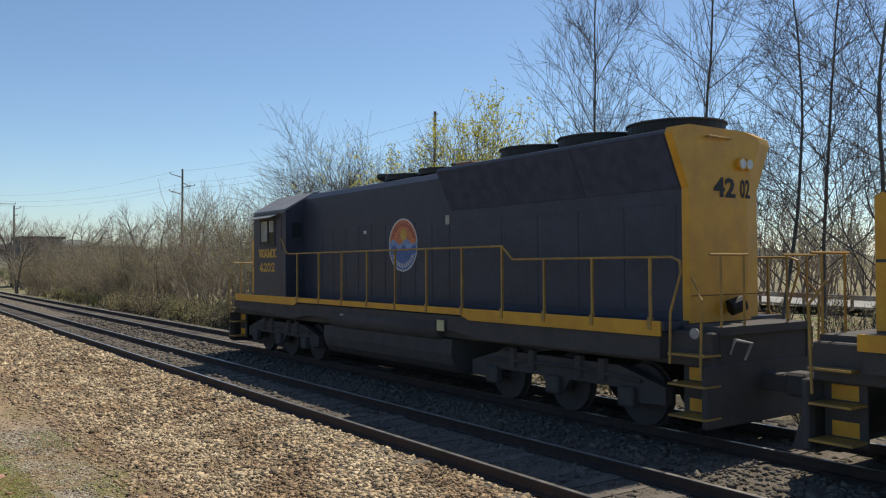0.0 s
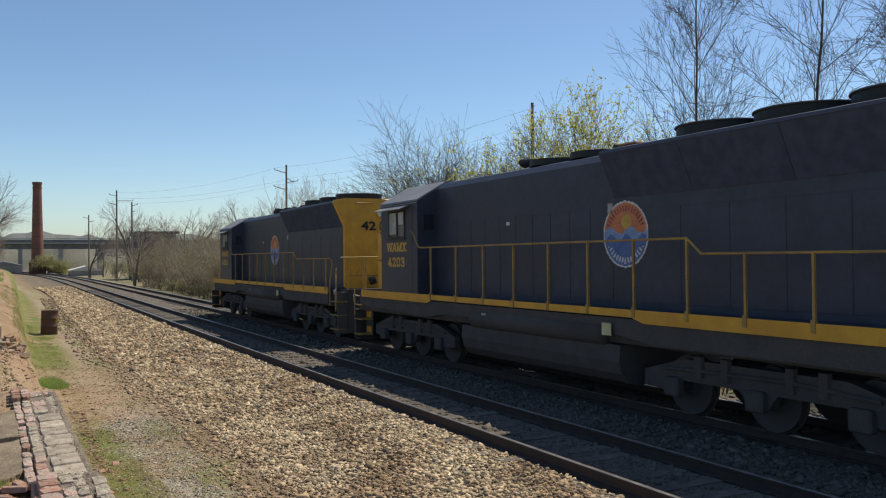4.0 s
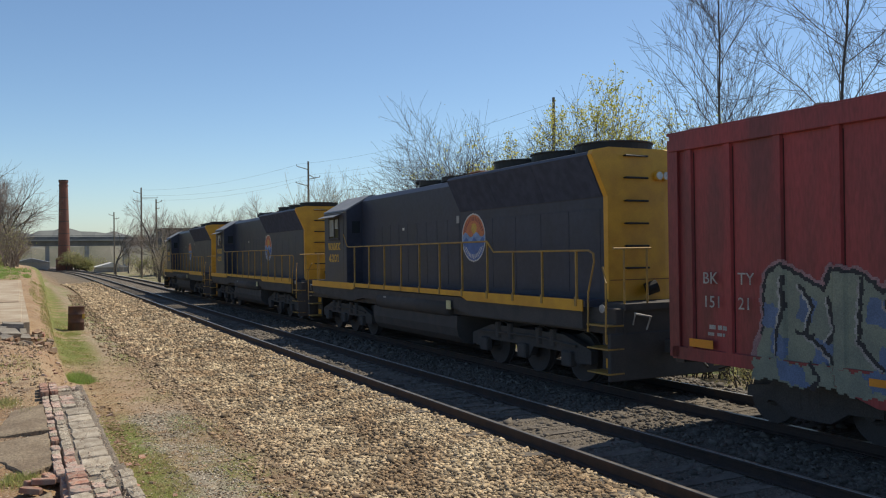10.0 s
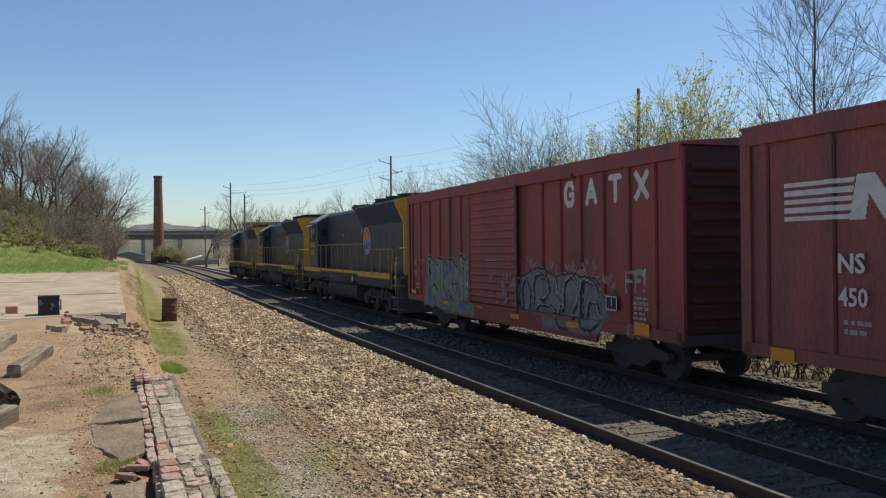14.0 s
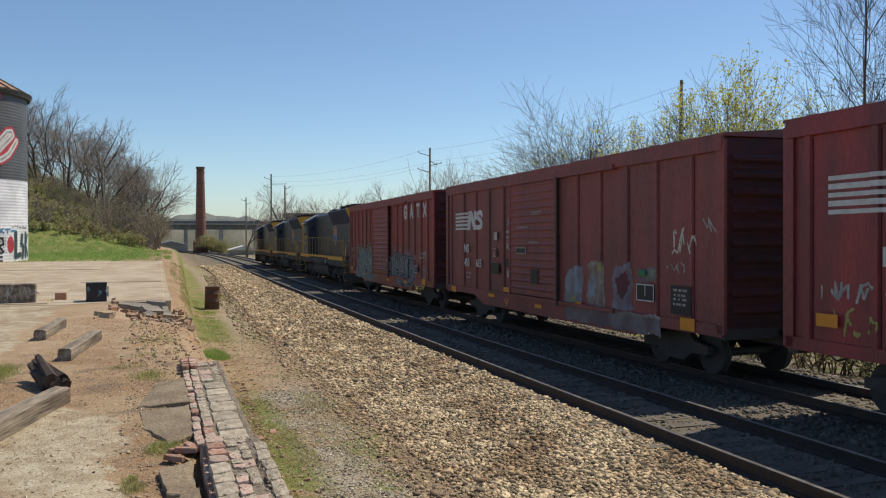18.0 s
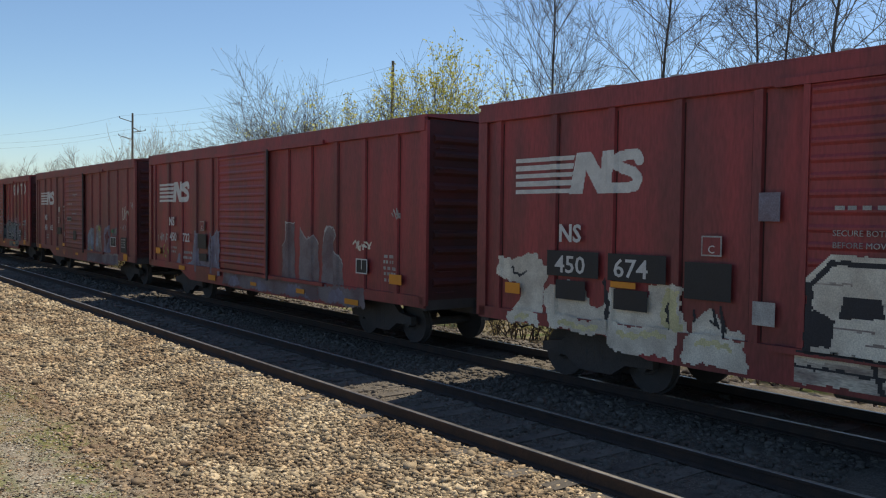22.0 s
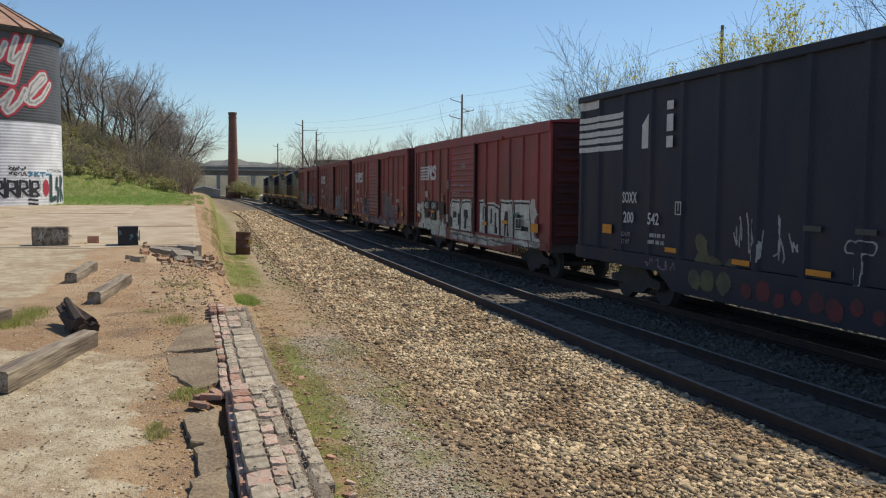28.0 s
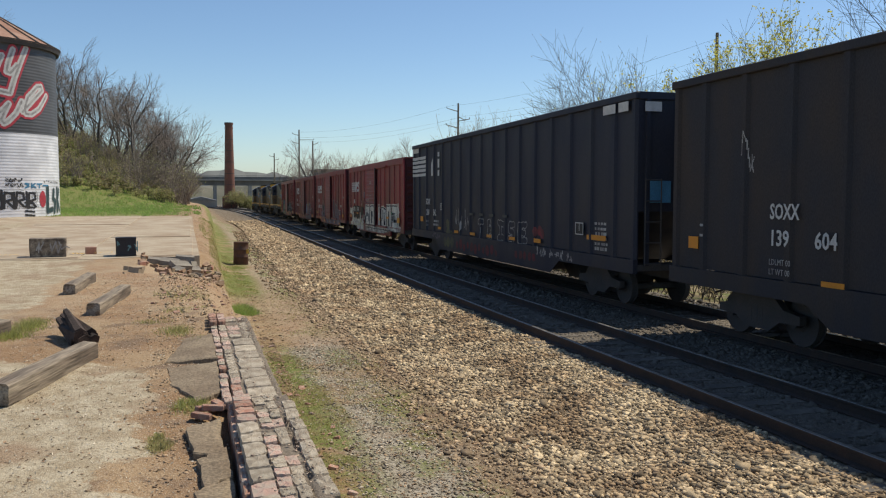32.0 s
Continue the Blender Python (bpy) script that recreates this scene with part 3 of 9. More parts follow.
def grid_mesh(name, xs, ys, zf, material):
    verts = [(x, y, zf(x, y)) for y in ys for x in xs]
    nx = len(xs)
    faces = [(j * nx + i, j * nx + i + 1, (j + 1) * nx + i + 1, (j + 1) * nx + i) for j in range(len(ys) - 1) for i in range(nx - 1)]
    me = bpy.data.meshes.new(name)
    me.from_pydata(verts, [], faces)
    me.materials.append(material)
    me.polygons.foreach_set("use_smooth", [True] * len(me.polygons))
    return me


def ground_material():
    m = bpy.data.materials.new("ground_surface")
    m.use_nodes = True
    N, L = m.node_tree.nodes, m.node_tree.links
    bs = N["Principled BSDF"]
    bs.inputs["Roughness"].default_value = 0.95
    bs.inputs["Specular IOR Level"].default_value = 0.2
    geo = N.new("ShaderNodeNewGeometry")
    sep = N.new("ShaderNodeSeparateXYZ")
    L.new(geo.outputs["Position"], sep.inputs[0])

    def noise_(scale, detail=4, rough=0.6):
        n = N.new("ShaderNodeTexNoise")
        n.inputs["Scale"].default_value, n.inputs["Detail"].default_value, n.inputs["Roughness"].default_value = scale, detail, rough
        L.new(geo.outputs["Position"], n.inputs["Vector"])
        return n.outputs["Fac"]

    def ramp(src, lo, hi):
        r = N.new("ShaderNodeMapRange")
        r.interpolation_type = "SMOOTHSTEP"
        r.inputs["From Min"].default_value, r.inputs["From Max"].default_value = lo, hi
        L.new(src, r.inputs["Value"])
        return r.outputs["Result"]

    def op(kind, a, b):
        o = N.new("ShaderNodeMath"); o.operation = kind
        for i, v in enumerate((a, b)):
            if isinstance(v, (int, float)):
                o.inputs[i].default_value = v
            else:
                L.new(v, o.inputs[i])
        return o.outputs[0]

    def mix(fac, a, b):
        x = N.new("ShaderNodeMix"); x.data_type = "RGBA"
        if isinstance(fac, float):
            x.inputs["Factor"].default_value = fac
        else:
            L.new(fac, x.inputs["Factor"])
        for sock, v in ((x.inputs[6], a), (x.inputs[7], b)):
            if isinstance(v, tuple):
                sock.default_value = (*v, 1)
            else:
                L.new(v, sock)
        return x.outputs[2]

    big, mid, fine = noise_(0.5), noise_(2.2), noise_(28, 3)
    vor = N.new("ShaderNodeTexVoronoi"); vor.inputs["Scale"].default_value = 30
    L.new(geo.outputs["Position"], vor.inputs["Vector"])
    vsep = N.new("ShaderNodeSeparateXYZ"); L.new(vor.outputs["Color"], vsep.inputs[0])
    x = op("ADD", sep.outputs["X"], op("MULTIPLY", op("SUBTRACT", big, 0.5), 1.6))
    Y = sep.outputs["Y"]
    patchy, speck = noise_(1.0, 7, 0.7), noise_(85, 2)
    dirt = mix(ramp(big, 0.4, 0.6), (0.27, 0.165, 0.088), (0.35, 0.245, 0.145))
    dirt = mix(ramp(mid, 0.48, 0.66), dirt, (0.19, 0.125, 0.080))
    # reddish bare earth further along
    red = mix(ramp(patchy, 0.4, 0.62), (0.34, 0.215, 0.125), (0.41, 0.305, 0.195))
    dirt = mix(op("MULTIPLY", ramp(op("ADD", Y, op("MULTIPLY", patchy, 6.0)), 15.5, 19.5), op("SUBTRACT", 0.85, op("MULTIPLY", ramp(Y, 21, 26), 0.6))), dirt, red)
    # fine grey gravel lies in patches on the verge
    gravel = mix(ramp(vsep.outputs[1], 0.2, 0.9), (0.22, 0.195, 0.155), (0.42, 0.375, 0.305))
    onverge = op("MULTIPLY", ramp(x, -5.5, -4.8), op("SUBTRACT", 1.0, ramp(x, -4.0, -3.4)))
    col = mix(op("MULTIPLY", op("MULTIPLY", onverge, ramp(noise_(0.45, 6, 0.65), 0.40, 0.54)), op("SUBTRACT", 1.0, op("MULTIPLY", ramp(Y, 15, 17.5), 0.8))), dirt, gravel)
    # far along, the verge is pale gravel
    stony = mix(ramp(vsep.outputs[1], 0.2, 0.9), (0.24, 0.19, 0.125), (0.40, 0.335, 0.245))
    col = mix(op("MULTIPLY", op("MULTIPLY", ramp(Y, 21, 28), ramp(x, -5.2, -4.4)), 0.85), col, stony)
    # the paved apron behind the wall: pale worn concrete, broken away in patches
    conc = mix(ramp(noise_(3.5, 6), 0.36, 0.64), (0.33, 0.265, 0.175), (0.47, 0.405, 0.295))
    conc = mix(ramp(noise_(0.9, 6), 0.50, 0.64), conc, (0.30, 0.215, 0.14))
    edge = op("ADD", op("ADD", sep.outputs["X"], op("MULTIPLY", patchy, 2.2)), op("MULTIPLY", ramp(Y, 9.6, 11.0), 2.2))
    col = mix(op("SUBTRACT", 1.0, ramp(edge, -6.16, -5.98)), col, conc)
    ball = mix(vsep.outputs[0], (0.075, 0.055, 0.036), (0.26, 0.205, 0.14))
    rusty = mix(vsep.outputs[0], (0.13, 0.085, 0.050), (0.33, 0.245, 0.155))
    ball = mix(op("SUBTRACT", 1.0, ramp(op("ADD", x, op("MULTIPLY", patchy, 1.6)), -2.4, -1.4)), ball, rusty)
    # from the near rail on, the train's shade is painted in as darker ballast
    shadowed = mix(vsep.outputs[0], (0.085, 0.073, 0.060), (0.145, 0.122, 0.098))
    ball = mix(ramp(x, -0.5, 0.6), ball, shadowed)
    col = mix(op("MULTIPLY", ramp(op("ADD", x, op("MULTIPLY", op("SUBTRACT", patchy, 0.5), 1.6)), -4.2, -3.4), op("SUBTRACT", 1.0, ramp(x, 7.2, 8.4))), col, ball)
    # pale chips scattered over the bare ground
    col = mix(op("MULTIPLY", ramp(speck, 0.57, 0.65), 0.60), col, (0.54, 0.48, 0.39))
    col = mix(op("MULTIPLY", op("SUBTRACT", 1.0, ramp(speck, 0.33, 0.42)), 0.55), col, (0.13, 0.080, 0.047))
    litter = mix(ramp(mid, 0.4, 0.6), (0.20, 0.165, 0.10), (0.29, 0.24, 0.16))
    litter = mix(ramp(big, 0.5, 0.62), litter, (0.13, 0.16, 0.05))
    litter = mix(op("MULTIPLY", op("SUBTRACT", 1.0, ramp(x, 9.0, 9.8)), ramp(mid, 0.35, 0.55)), litter, (0.50, 0.47, 0.43))
    col = mix(ramp(x, 7.0, 7.8), col, litter)
    # grass: two strips on the verge, the bank, and the distance
    verge = op("MULTIPLY", op("MULTIPLY", ramp(sep.outputs["X"], -6.0, -5.7), op("SUBTRACT", 1.0, ramp(sep.outputs["X"], -5.1, -4.5))), ramp(noise_(1.1, 7, 0.7), 0.34, 0.52))
    strip = op("MULTIPLY", op("MULTIPLY", ramp(x, -4.7, -4.2), op("SUBTRACT", 1.0, ramp(x, -3.9, -3.4))), ramp(noise_(0.6, 7, 0.7), 0.44, 0.56))
    verge = op("MULTIPLY", op("MAXIMUM", verge, op("MULTIPLY", strip, 0.8)), op("SUBTRACT", 1.0, op("MULTIPLY", op("MULTIPLY", ramp(Y, 15, 16.5), op("SUBTRACT", 1.0, ramp(Y, 22, 25))), 0.8)))
    bank = op("MULTIPLY", op("SUBTRACT", 1.0, ramp(sep.outputs["X"], -9.0, -7.0)), ramp(sep.outputs["Y"], 53, 56))
    farr = ramp(op("MULTIPLY", sep.outputs["X"], -1.0), 26, 34)
    g = op("MAXIMUM", op("MAXIMUM", verge, bank), farr)
    grass = mix(ramp(fine, 0.4, 0.62), (0.11, 0.145, 0.032), (0.205, 0.215, 0.07))
    grass = mix(ramp(mid, 0.56, 0.74), grass, (0.27, 0.20, 0.10))
    col = mix(op("MULTIPLY", g, 0.96), col, grass)
    hsv = N.new("ShaderNodeHueSaturation")
    L.new(col, hsv.inputs["Color"])
    L.new(op("ADD", 0.72, op("MULTIPLY", fine, 0.56)), hsv.inputs["Value"])
    L.new(hsv.outputs[0], bs.inputs["Base Color"])
    b = N.new("ShaderNodeBump"); b.inputs["Strength"].default_value = 0.7; b.inputs["Distance"].default_value = 0.03
    L.new(op("ADD", fine, op("MULTIPLY", speck, 0.6)), b.inputs["Height"]); L.new(b.outputs[0], bs.inputs["Normal"])
    return m


M_GROUND = ground_material()
xs = sorted({-2500, -1200, -600, -300, -150, -80, -50, -35, 12, 14, 16, 20, 25, 40, 60, 100, 200, 400, 900, 2500} | {-30 + 1.5 * i for i in range(14)} | {round(-9 + 0.2 * i, 3) for i in range(96)})
ys = sorted({-2500, -900, -300, -120, -60, -30, 100, 110, 120, 130, 140, 155, 170, 185, 200, 220, 240, 260, 280, 305, 330, 360, 400, 460, 550, 800, 1400, 3000} | {-20 + 2 * i for i in range(8)} | {-4 + 0.4 * i for i in range(100)} | {36 + 3 * i for i in range(20)})
ground = new("ground", grid_mesh("ground", xs, ys, ground_z, M_GROUND))
tagged(ground, "dry brown dirt and gravel ground beside the tracks", "ground", kind="structure")


def rails():
    ys = [-60 + 4 * i for i in range(100)]
    out = []
    for cx, nm in ((NEAR_X, "track_1"), (TRAIN_X, "track_2")):
        tr = tagged(new(nm), "pair of rusty steel rails on weathered ties in ballast", "railway track", kind="structure")
        out.append(tr)
        for s in (-0.755, 0.755):
            bm = bmesh.new(); hb = bmesh.new()
            prof = ((-0.07, -0.17), (0.07, -0.17), (0.07, -0.155), (0.012, -0.14), (0.012, -0.045), (0.036, -0.035), (0.036, -0.004), (-0.036, -0.004), (-0.036, -0.035), (-0.012, -0.045), (-0.012, -0.14), (-0.07, -0.155))
            rings = [[bm.verts.new((line_x(y) + cx + s + px, y, line_z(y) + pz)) for px, pz in prof] for y in ys]
            heads = [[hb.verts.new((line_x(y) + cx + s + px, y, line_z(y) + pz)) for px, pz in ((-0.033, -0.004), (0.033, -0.004), (0.028, 0.0), (-0.028, 0.0))] for y in ys]
            for b, rr in ((bm, rings), (hb, heads)):
                n = len(rr[0])
                for a, c in zip(rr[:-1], rr[1:]):
                    for i in range(n):
                        b.faces.new((a[i], a[(i + 1) % n], c[(i + 1) % n], c[i]))
                bmesh.ops.recalc_face_normals(b, faces=b.faces)
            r = part("rail", bm, M_RAIL, tr)
            part("rail_head", hb, M_HEAD, r, "worn shiny running surface of the rail")
    return out


TRACKS = rails()

# ---- the train ----
S_ROWS = ((0, 0), (1, 4.45), (5.5, 24.54), (8, 35.87), (10, 44.98), (12, 53.92), (15.5, 69.41), (18, 80.26), (20, 88.98), (22, 97.78), (24, 106.64), (26.5, 117.73), (28.5, 126.56), (30, 133.16), (32, 141.92))


def run_of(t):
    for (a, va), (b, vb) in zip(S_ROWS[:-1], S_ROWS[1:]):
        if t <= b:
            return va + (vb - va) * (t - a) / (b - a)
    return S_ROWS[-1][1]


CARS = []      # vehicle, front coupler at the start, length
WHEELS = []    # wheelset, its place in the truck, radius


def wheel_mesh(r, half):
    bm = bmesh.new()
    for s in (-1, 1):
        cyl_bm(bm, (s * (half - 0.065), 0, 0), (s * (half + 0.065), 0, 0), r, r, 24)
        cyl_bm(bm, (s * (half - 0.085), 0, 0), (s * (half - 0.055), 0, 0), r + 0.028, r + 0.028, 24)
        cyl_bm(bm, (s * (half + 0.05), 0, 0), (s * (half + 0.09), 0, 0), r * 0.42, r * 0.3, 12)
    cyl_bm(bm, (-half - 0.25, 0, 0), (half + 0.25, 0, 0), 0.085, 0.085, 10)
    return mesh_of("wheelset", bm, M_UNDER)


WHEEL_BIG, WHEEL_SMALL = wheel_mesh(0.50, 0.755), wheel_mesh(0.42, 0.755)


def freight_truck(car, y):
    tr = part("truck", box(-0.35, 0.35, y - 0.2, y + 0.2, 0.45, 0.78, 0.03), M_UNDER, car, "cast steel two-axle truck")
    for s in (-1, 1):
        x0, x1 = sorted((s * 0.95, s * 1.09))
        prof = [(y - 1.15, 0.42), (y - 1.15, 0.58), (y - 0.72, 0.64), (y - 0.45, 0.86), (y + 0.45, 0.86), (y + 0.72, 0.64), (y + 1.15, 0.58), (y + 1.15, 0.42), (y + 0.62, 0.40), (y + 0.34, 0.22), (y - 0.34, 0.22), (y - 0.62, 0.40)]
        part("side_frame", prism(prof, "x", x0, x1), M_UNDER, tr)
        bm = bmesh.new()
        for k in (-0.16, 0, 0.16):
            cyl_bm(bm, (s * 1.04, y + k, 0.34), (s * 1.04, y + k, 0.66), 0.06, 0.06, 8)
        part("spring_nest", bm, M_UNDER, tr)
    for dy in (-0.89, 0.89):
        w = part("wheelset", WHEEL_SMALL, None, tr)
        WHEELS.append((w, (0, y + dy, 0.42), 0.42))
    return tr


def loco_truck(car, y):
    tr = part("truck", box(-0.4, 0.4, y - 1.5, y + 1.5, 0.62, 0.9, 0.03), M_UNDER, car, "grimy three-axle truck")
    for s in (-1, 1):
        x0, x1 = sorted((s * 1.0, s * 1.16))
        prof = [(y - 2.45, 0.45), (y - 2.45, 0.72), (y - 1.5, 0.98), (y + 1.5, 0.98), (y + 2.45, 0.72), (y + 2.45, 0.45), (y + 1.95, 0.42), (y + 1.75, 0.62), (y + 0.35, 0.62), (y + 0.2, 0.4), (y - 0.2, 0.4), (y - 0.35, 0.62), (y - 1.75, 0.62), (y - 1.95, 0.42)]
        part("side_frame", prism(prof, "x", x0, x1), M_UNDER, tr)
        for k in (-1.72, 0.0, 1.72):
            part("journal_box", box(min(s * 1.1, s * 1.28), max(s * 1.1, s * 1.28), y + k - 0.17, y + k + 0.17, 0.34, 0.66, 0.03), M_UNDER, tr)
        bm = bmesh.new()
        for k in (-1.15, -0.6, 0.6, 1.15):
            cyl_bm(bm, (s * 1.16, y + k, 0.7), (s * 1.16, y + k, 1.06), 0.09, 0.09, 9)
        pipe_bm(bm, [(s * 1.2, y - 2.0, 0.78), (s * 1.2, y - 0.6, 0.86), (s * 1.2, y + 2.0, 0.8)], 0.03)
        part("brake_gear", bm, M_UNDER, tr)
    for dy in (-1.72, 0, 1.72):
        w = part("wheelset", WHEEL_BIG, None, tr)
        WHEELS.append((w, (0, y + dy, 0.50), 0.50))


def coupler(car, y, s):
    bm = box(-0.14, 0.14, min(y, y - s * 0.75), max(y, y - s * 0.75), 0.72, 0.98, 0.02)
    box_bm(bm, -0.22, 0.18, min(y - s * 0.32, y + s * 0.02), max(y - s * 0.32, y + s * 0.02), 0.68, 1.03, 0.04)
    part("coupler", bm, M_UNDER, car, "steel knuckle coupler")
    bm = pipe_bm(bmesh.new(), [(0.3, y - s * 0.55, 0.85), (0.33, y - s * 0.25, 0.6), (0.25, y, 0.5)], 0.022)
    part("air_hose", bm, M_BLKLET, car)


def lengthen(car, k):
    """Fit a car drawn to its panel plan to its true length; the trucks keep their shape."""
    for ob in car.children:
        if not ob.name.startswith("truck"):
            for q in (ob, *ob.children):
                q.data.transform(Matrix.Diagonal((1, k, 1, 1)))
                for c in q.children:
                    if q is not ob:
                        c.data.transform(Matrix.Diagonal((1, k, 1, 1)))


KL, KB, KH = 1.008, 1.0216, 1.0348     # true length over drawn length: locomotives, boxcars, hopper cars
LL = 19.93
POSTS = (-5.95, -7.25, -8.5, -9.75, -11.0, -12.25, -13.5, -14.75, -15.9, -17.05, -18.25)


def locomotive(front, number, rungs, emblem_y):
    e = tagged(new("locomotive"), "black diesel freight locomotive with yellow ends and walkway rails", "locomotive", group="locomotives of the train")
    CARS.append((e, front, LL * KL))
    # frame and walkway
    part("underframe", box(-1.30, 1.30, -LL + 0.75, -0.75, 1.12, 1.62, 0.02), M_UNDER, e)
    bm = box(-1.50, 1.50, -18.5, -1.45, 1.62, 1.75)
    part("walkway", bm, M_BLACK, e)
    for s in (-1, 1):
        a, b = sorted((s * 1.50, s * 1.53))
        bm = prism([(-1.45, 1.765), (-1.45, 1.56), (-5.75, 1.55), (-6.0, 1.64), (-13.45, 1.63), (-13.75, 1.54), (-18.45, 1.54), (-18.45, 1.765)], "x", a, b)
        part("sill_stripe", bm, M_YELLOW, e, "yellow walkway edge with chipped paint")
        a, b = sorted((s * 1.30, s * 1.49))
        part("side_skirt", prism([(-1.5, 1.60), (-1.5, 1.3), (-5.6, 1.18), (-6.6, 1.3), (-13.0, 1.3), (-14.0, 1.18), (-18.4, 1.2), (-18.4, 1.60)], "x", a, b), M_UNDER, e)
    # tank
    prof = [(-1.40, 1.10), (1.40, 1.10), (1.42, 0.80), (1.36, 0.58), (1.22, 0.42), (1.0, 0.36), (-1.0, 0.36), (-1.22, 0.42), (-1.36, 0.58), (-1.42, 0.80)]
    tank = part("fuel_tank", prism(prof, "y", -13.0, -7.35), M_UNDER, e, "round-cornered black fuel tank")
    part("fuel_gauge", box(-1.53, -1.515, -8.62, -8.44, 1.28, 1.44), M_PALEPAINT, tank)
    part("fuel_plate", box(-1.565, -1.55, -12.95, -12.70, 1.28, 1.50), M_CREAMPAINT, tank)
    part("air_reservoir", cyl((-1.30, -12.6, 1.30), (-1.30, -7.9, 1.30), 0.25, 0.25, 24), M_UNDER, e, "long round air tank", True)
    # long hood: engine section with doors, then the flared radiator section
    prof = [(-0.93, 1.71), (-0.93, 4.52), (-0.80, 4.66), (-0.45, 4.74), (0.45, 4.74), (0.80, 4.66), (0.93, 4.52), (0.93, 1.71)]
    hood = part("long_hood", prism(prof, "y", -12.35, -5.2), M_BLACK, e, "plain black engine hood")
    k = -5.7
    while k > -12.2:
        part("hood_door", box(-0.938, -0.93, k - 0.645, k - 0.01, 1.86, 3.62, 0.003), M_BLACK, hood)
        k -= 0.66
    prof = [(-0.93, 1.71), (-0.93, 3.78), (-1.31, 4.60), (-1.27, 4.66), (-0.9, 4.74), (0.9, 4.74), (1.27, 4.66), (1.31, 4.60), (0.93, 3.78), (0.93, 1.71)]
    rad = part("radiator_hood", prism(prof, "y", -18.40, -12.35), M_BLACK, e, "black radiator hood with flared top")
    for y0, y1 in ((-18.36, -16.36), (-16.35, -14.36), (-14.35, -12.37)):
        part("radiator_grille", prism([(-0.945, 3.79), (-0.935, 3.80), (-1.30, 4.58), (-1.315, 4.58)], "y", y0, y1), M_MESH, rad, "radiator intake mesh, its colour lifted against the flare's shade")
    for i in range(5):
        part("hood_door", box(-0.938, -0.93, -13.0 - i * 1.06 - 1.04, -13.0 - i * 1.06, 1.86, 3.55, 0.003), M_BLACK, rad)
    # yellow rear end with chamfered corners
    prof = [(-0.935, -18.40), (-0.935, -18.50), (-0.90, -18.53), (0.50, -18.53), (0.935, -18.36), (0.935, -18.40)]
    bm = bmesh.new()
    ring = lambda hw, z: [bm.verts.new(p) for p in ((-hw, -18.395, z), (-hw, -18.53, z), (hw - 0.42, -18.53, z), (hw, -18.43, z), (hw, -18.395, z))]
    rings = [ring(0.935, 1.71), ring(0.935, 3.79), ring(1.315, 4.60), ring(1.27, 4.69), ring(0.9, 4.76)]
    for a, b in zip(rings[:-1], rings[1:]):
        for i in range(5):
            bm.faces.new((a[i], a[(i + 1) % 5], b[(i + 1) % 5], b[i]))
    bm.faces.new(rings[0][::-1]); bm.faces.new(rings[-1])
    bmesh.ops.recalc_face_normals(bm, faces=bm.faces)
    end = part("rear_end", bm, M_YELLOW, e, "yellow rear hood end, streaked with grime")
    part("seam", box(-0.9, 0.9, -18.538, -18.53, 2.12, 2.135), M_RUSTY, end)
    bm = bmesh.new()
    for s in (-0.09, 0.09):
        cyl_bm(bm, (0.42 + s, -18.52, 4.22), (0.42 + s, -18.60, 4.22), 0.10, 0.10, 16)
    hl = part("headlight", bm, M_YELLOW, end, "twin rear headlight")
    for s in (-0.09, 0.09):
        part("lens", cyl((0.42 + s, -18.60, 4.22), (0.42 + s, -18.61, 4.22), 0.078, 0.078, 16), M_LAMPGLASS, hl)
    zs = (4.6, 4.16, 3.70, 3.25, 2.80, 2.36) if rungs else (4.6,)
    for z in zs:
        part("grab_rung", pipe_bm(bmesh.new(), [(-0.52, -18.53, z), (-0.52, -18.60, z), (0.02, -18.60, z), (0.02, -18.53, z)], 0.016), M_BLKLET if rungs else M_RAILY, end)
    if rungs:
        text_on_end("number", number, 0.16, 0.68, 4.03, -18.50, M_BLKLET, end, 0.002, 1.0)
    else:
        text_on_end("number", number[:2], 0.42, -0.33, 3.68, -18.538, M_BLKLET, end, 0.012, 1.30, "large black numerals")
        text_on_end("number", number[2:], 0.42, 0.34, 3.68, -18.538, M_BLKLET, end, 0.006, 0.62, "large black numerals")
    part("hose_reel", cyl((0.12, -18.72, 2.0), (-0.08, -18.62, 1.92), 0.13, 0.13, 12), M_BLKLET, end)
    # cooling fans and roof
    for y in (-14.15, -15.85, -17.55):
        fan = part("roof_fan", cyl((0, y, 4.74), (0, y, 4.93), 0.80, 0.80, 32), M_BLKLET, e, "black roof fan housing")
        bm = cyl((0, y, 4.93), (0, y, 4.955), 0.83, 0.83, 32)
        part("rim", bm, M_UNDER, fan)
        bm = bmesh.new()
        for i in range(6):
            a = i * math.pi / 6
            box_bm(bm, -0.78, 0.78, -0.012, 0.012, 4.955, 4.97)
            bmesh.ops.rotate(bm, verts=bm.verts[-8:], matrix=Matrix.Rotation(a, 3, "Z"))
        bmesh.ops.translate(bm, verts=bm.verts, vec=(0, y, 0))
        part("guard", bm, M_UNDER, fan)
    for y in (-9.3, -10.8):
        part("roof_fan", cyl((0, y, 4.74), (0, y, 4.88), 0.62, 0.62, 28), M_BLKLET, e)
    part("exhaust_stack", box(-0.2, 0.2, -12.1, -11.5, 4.73, 4.95, 0.03), M_RUSTY, e)
    bm = bmesh.new()
    for s in (-0.16, 0.0, 0.16):
        cyl_bm(bm, (s, -8.5 + s, 4.95), (s, -7.95 + s, 4.95), 0.035, 0.09, 10)
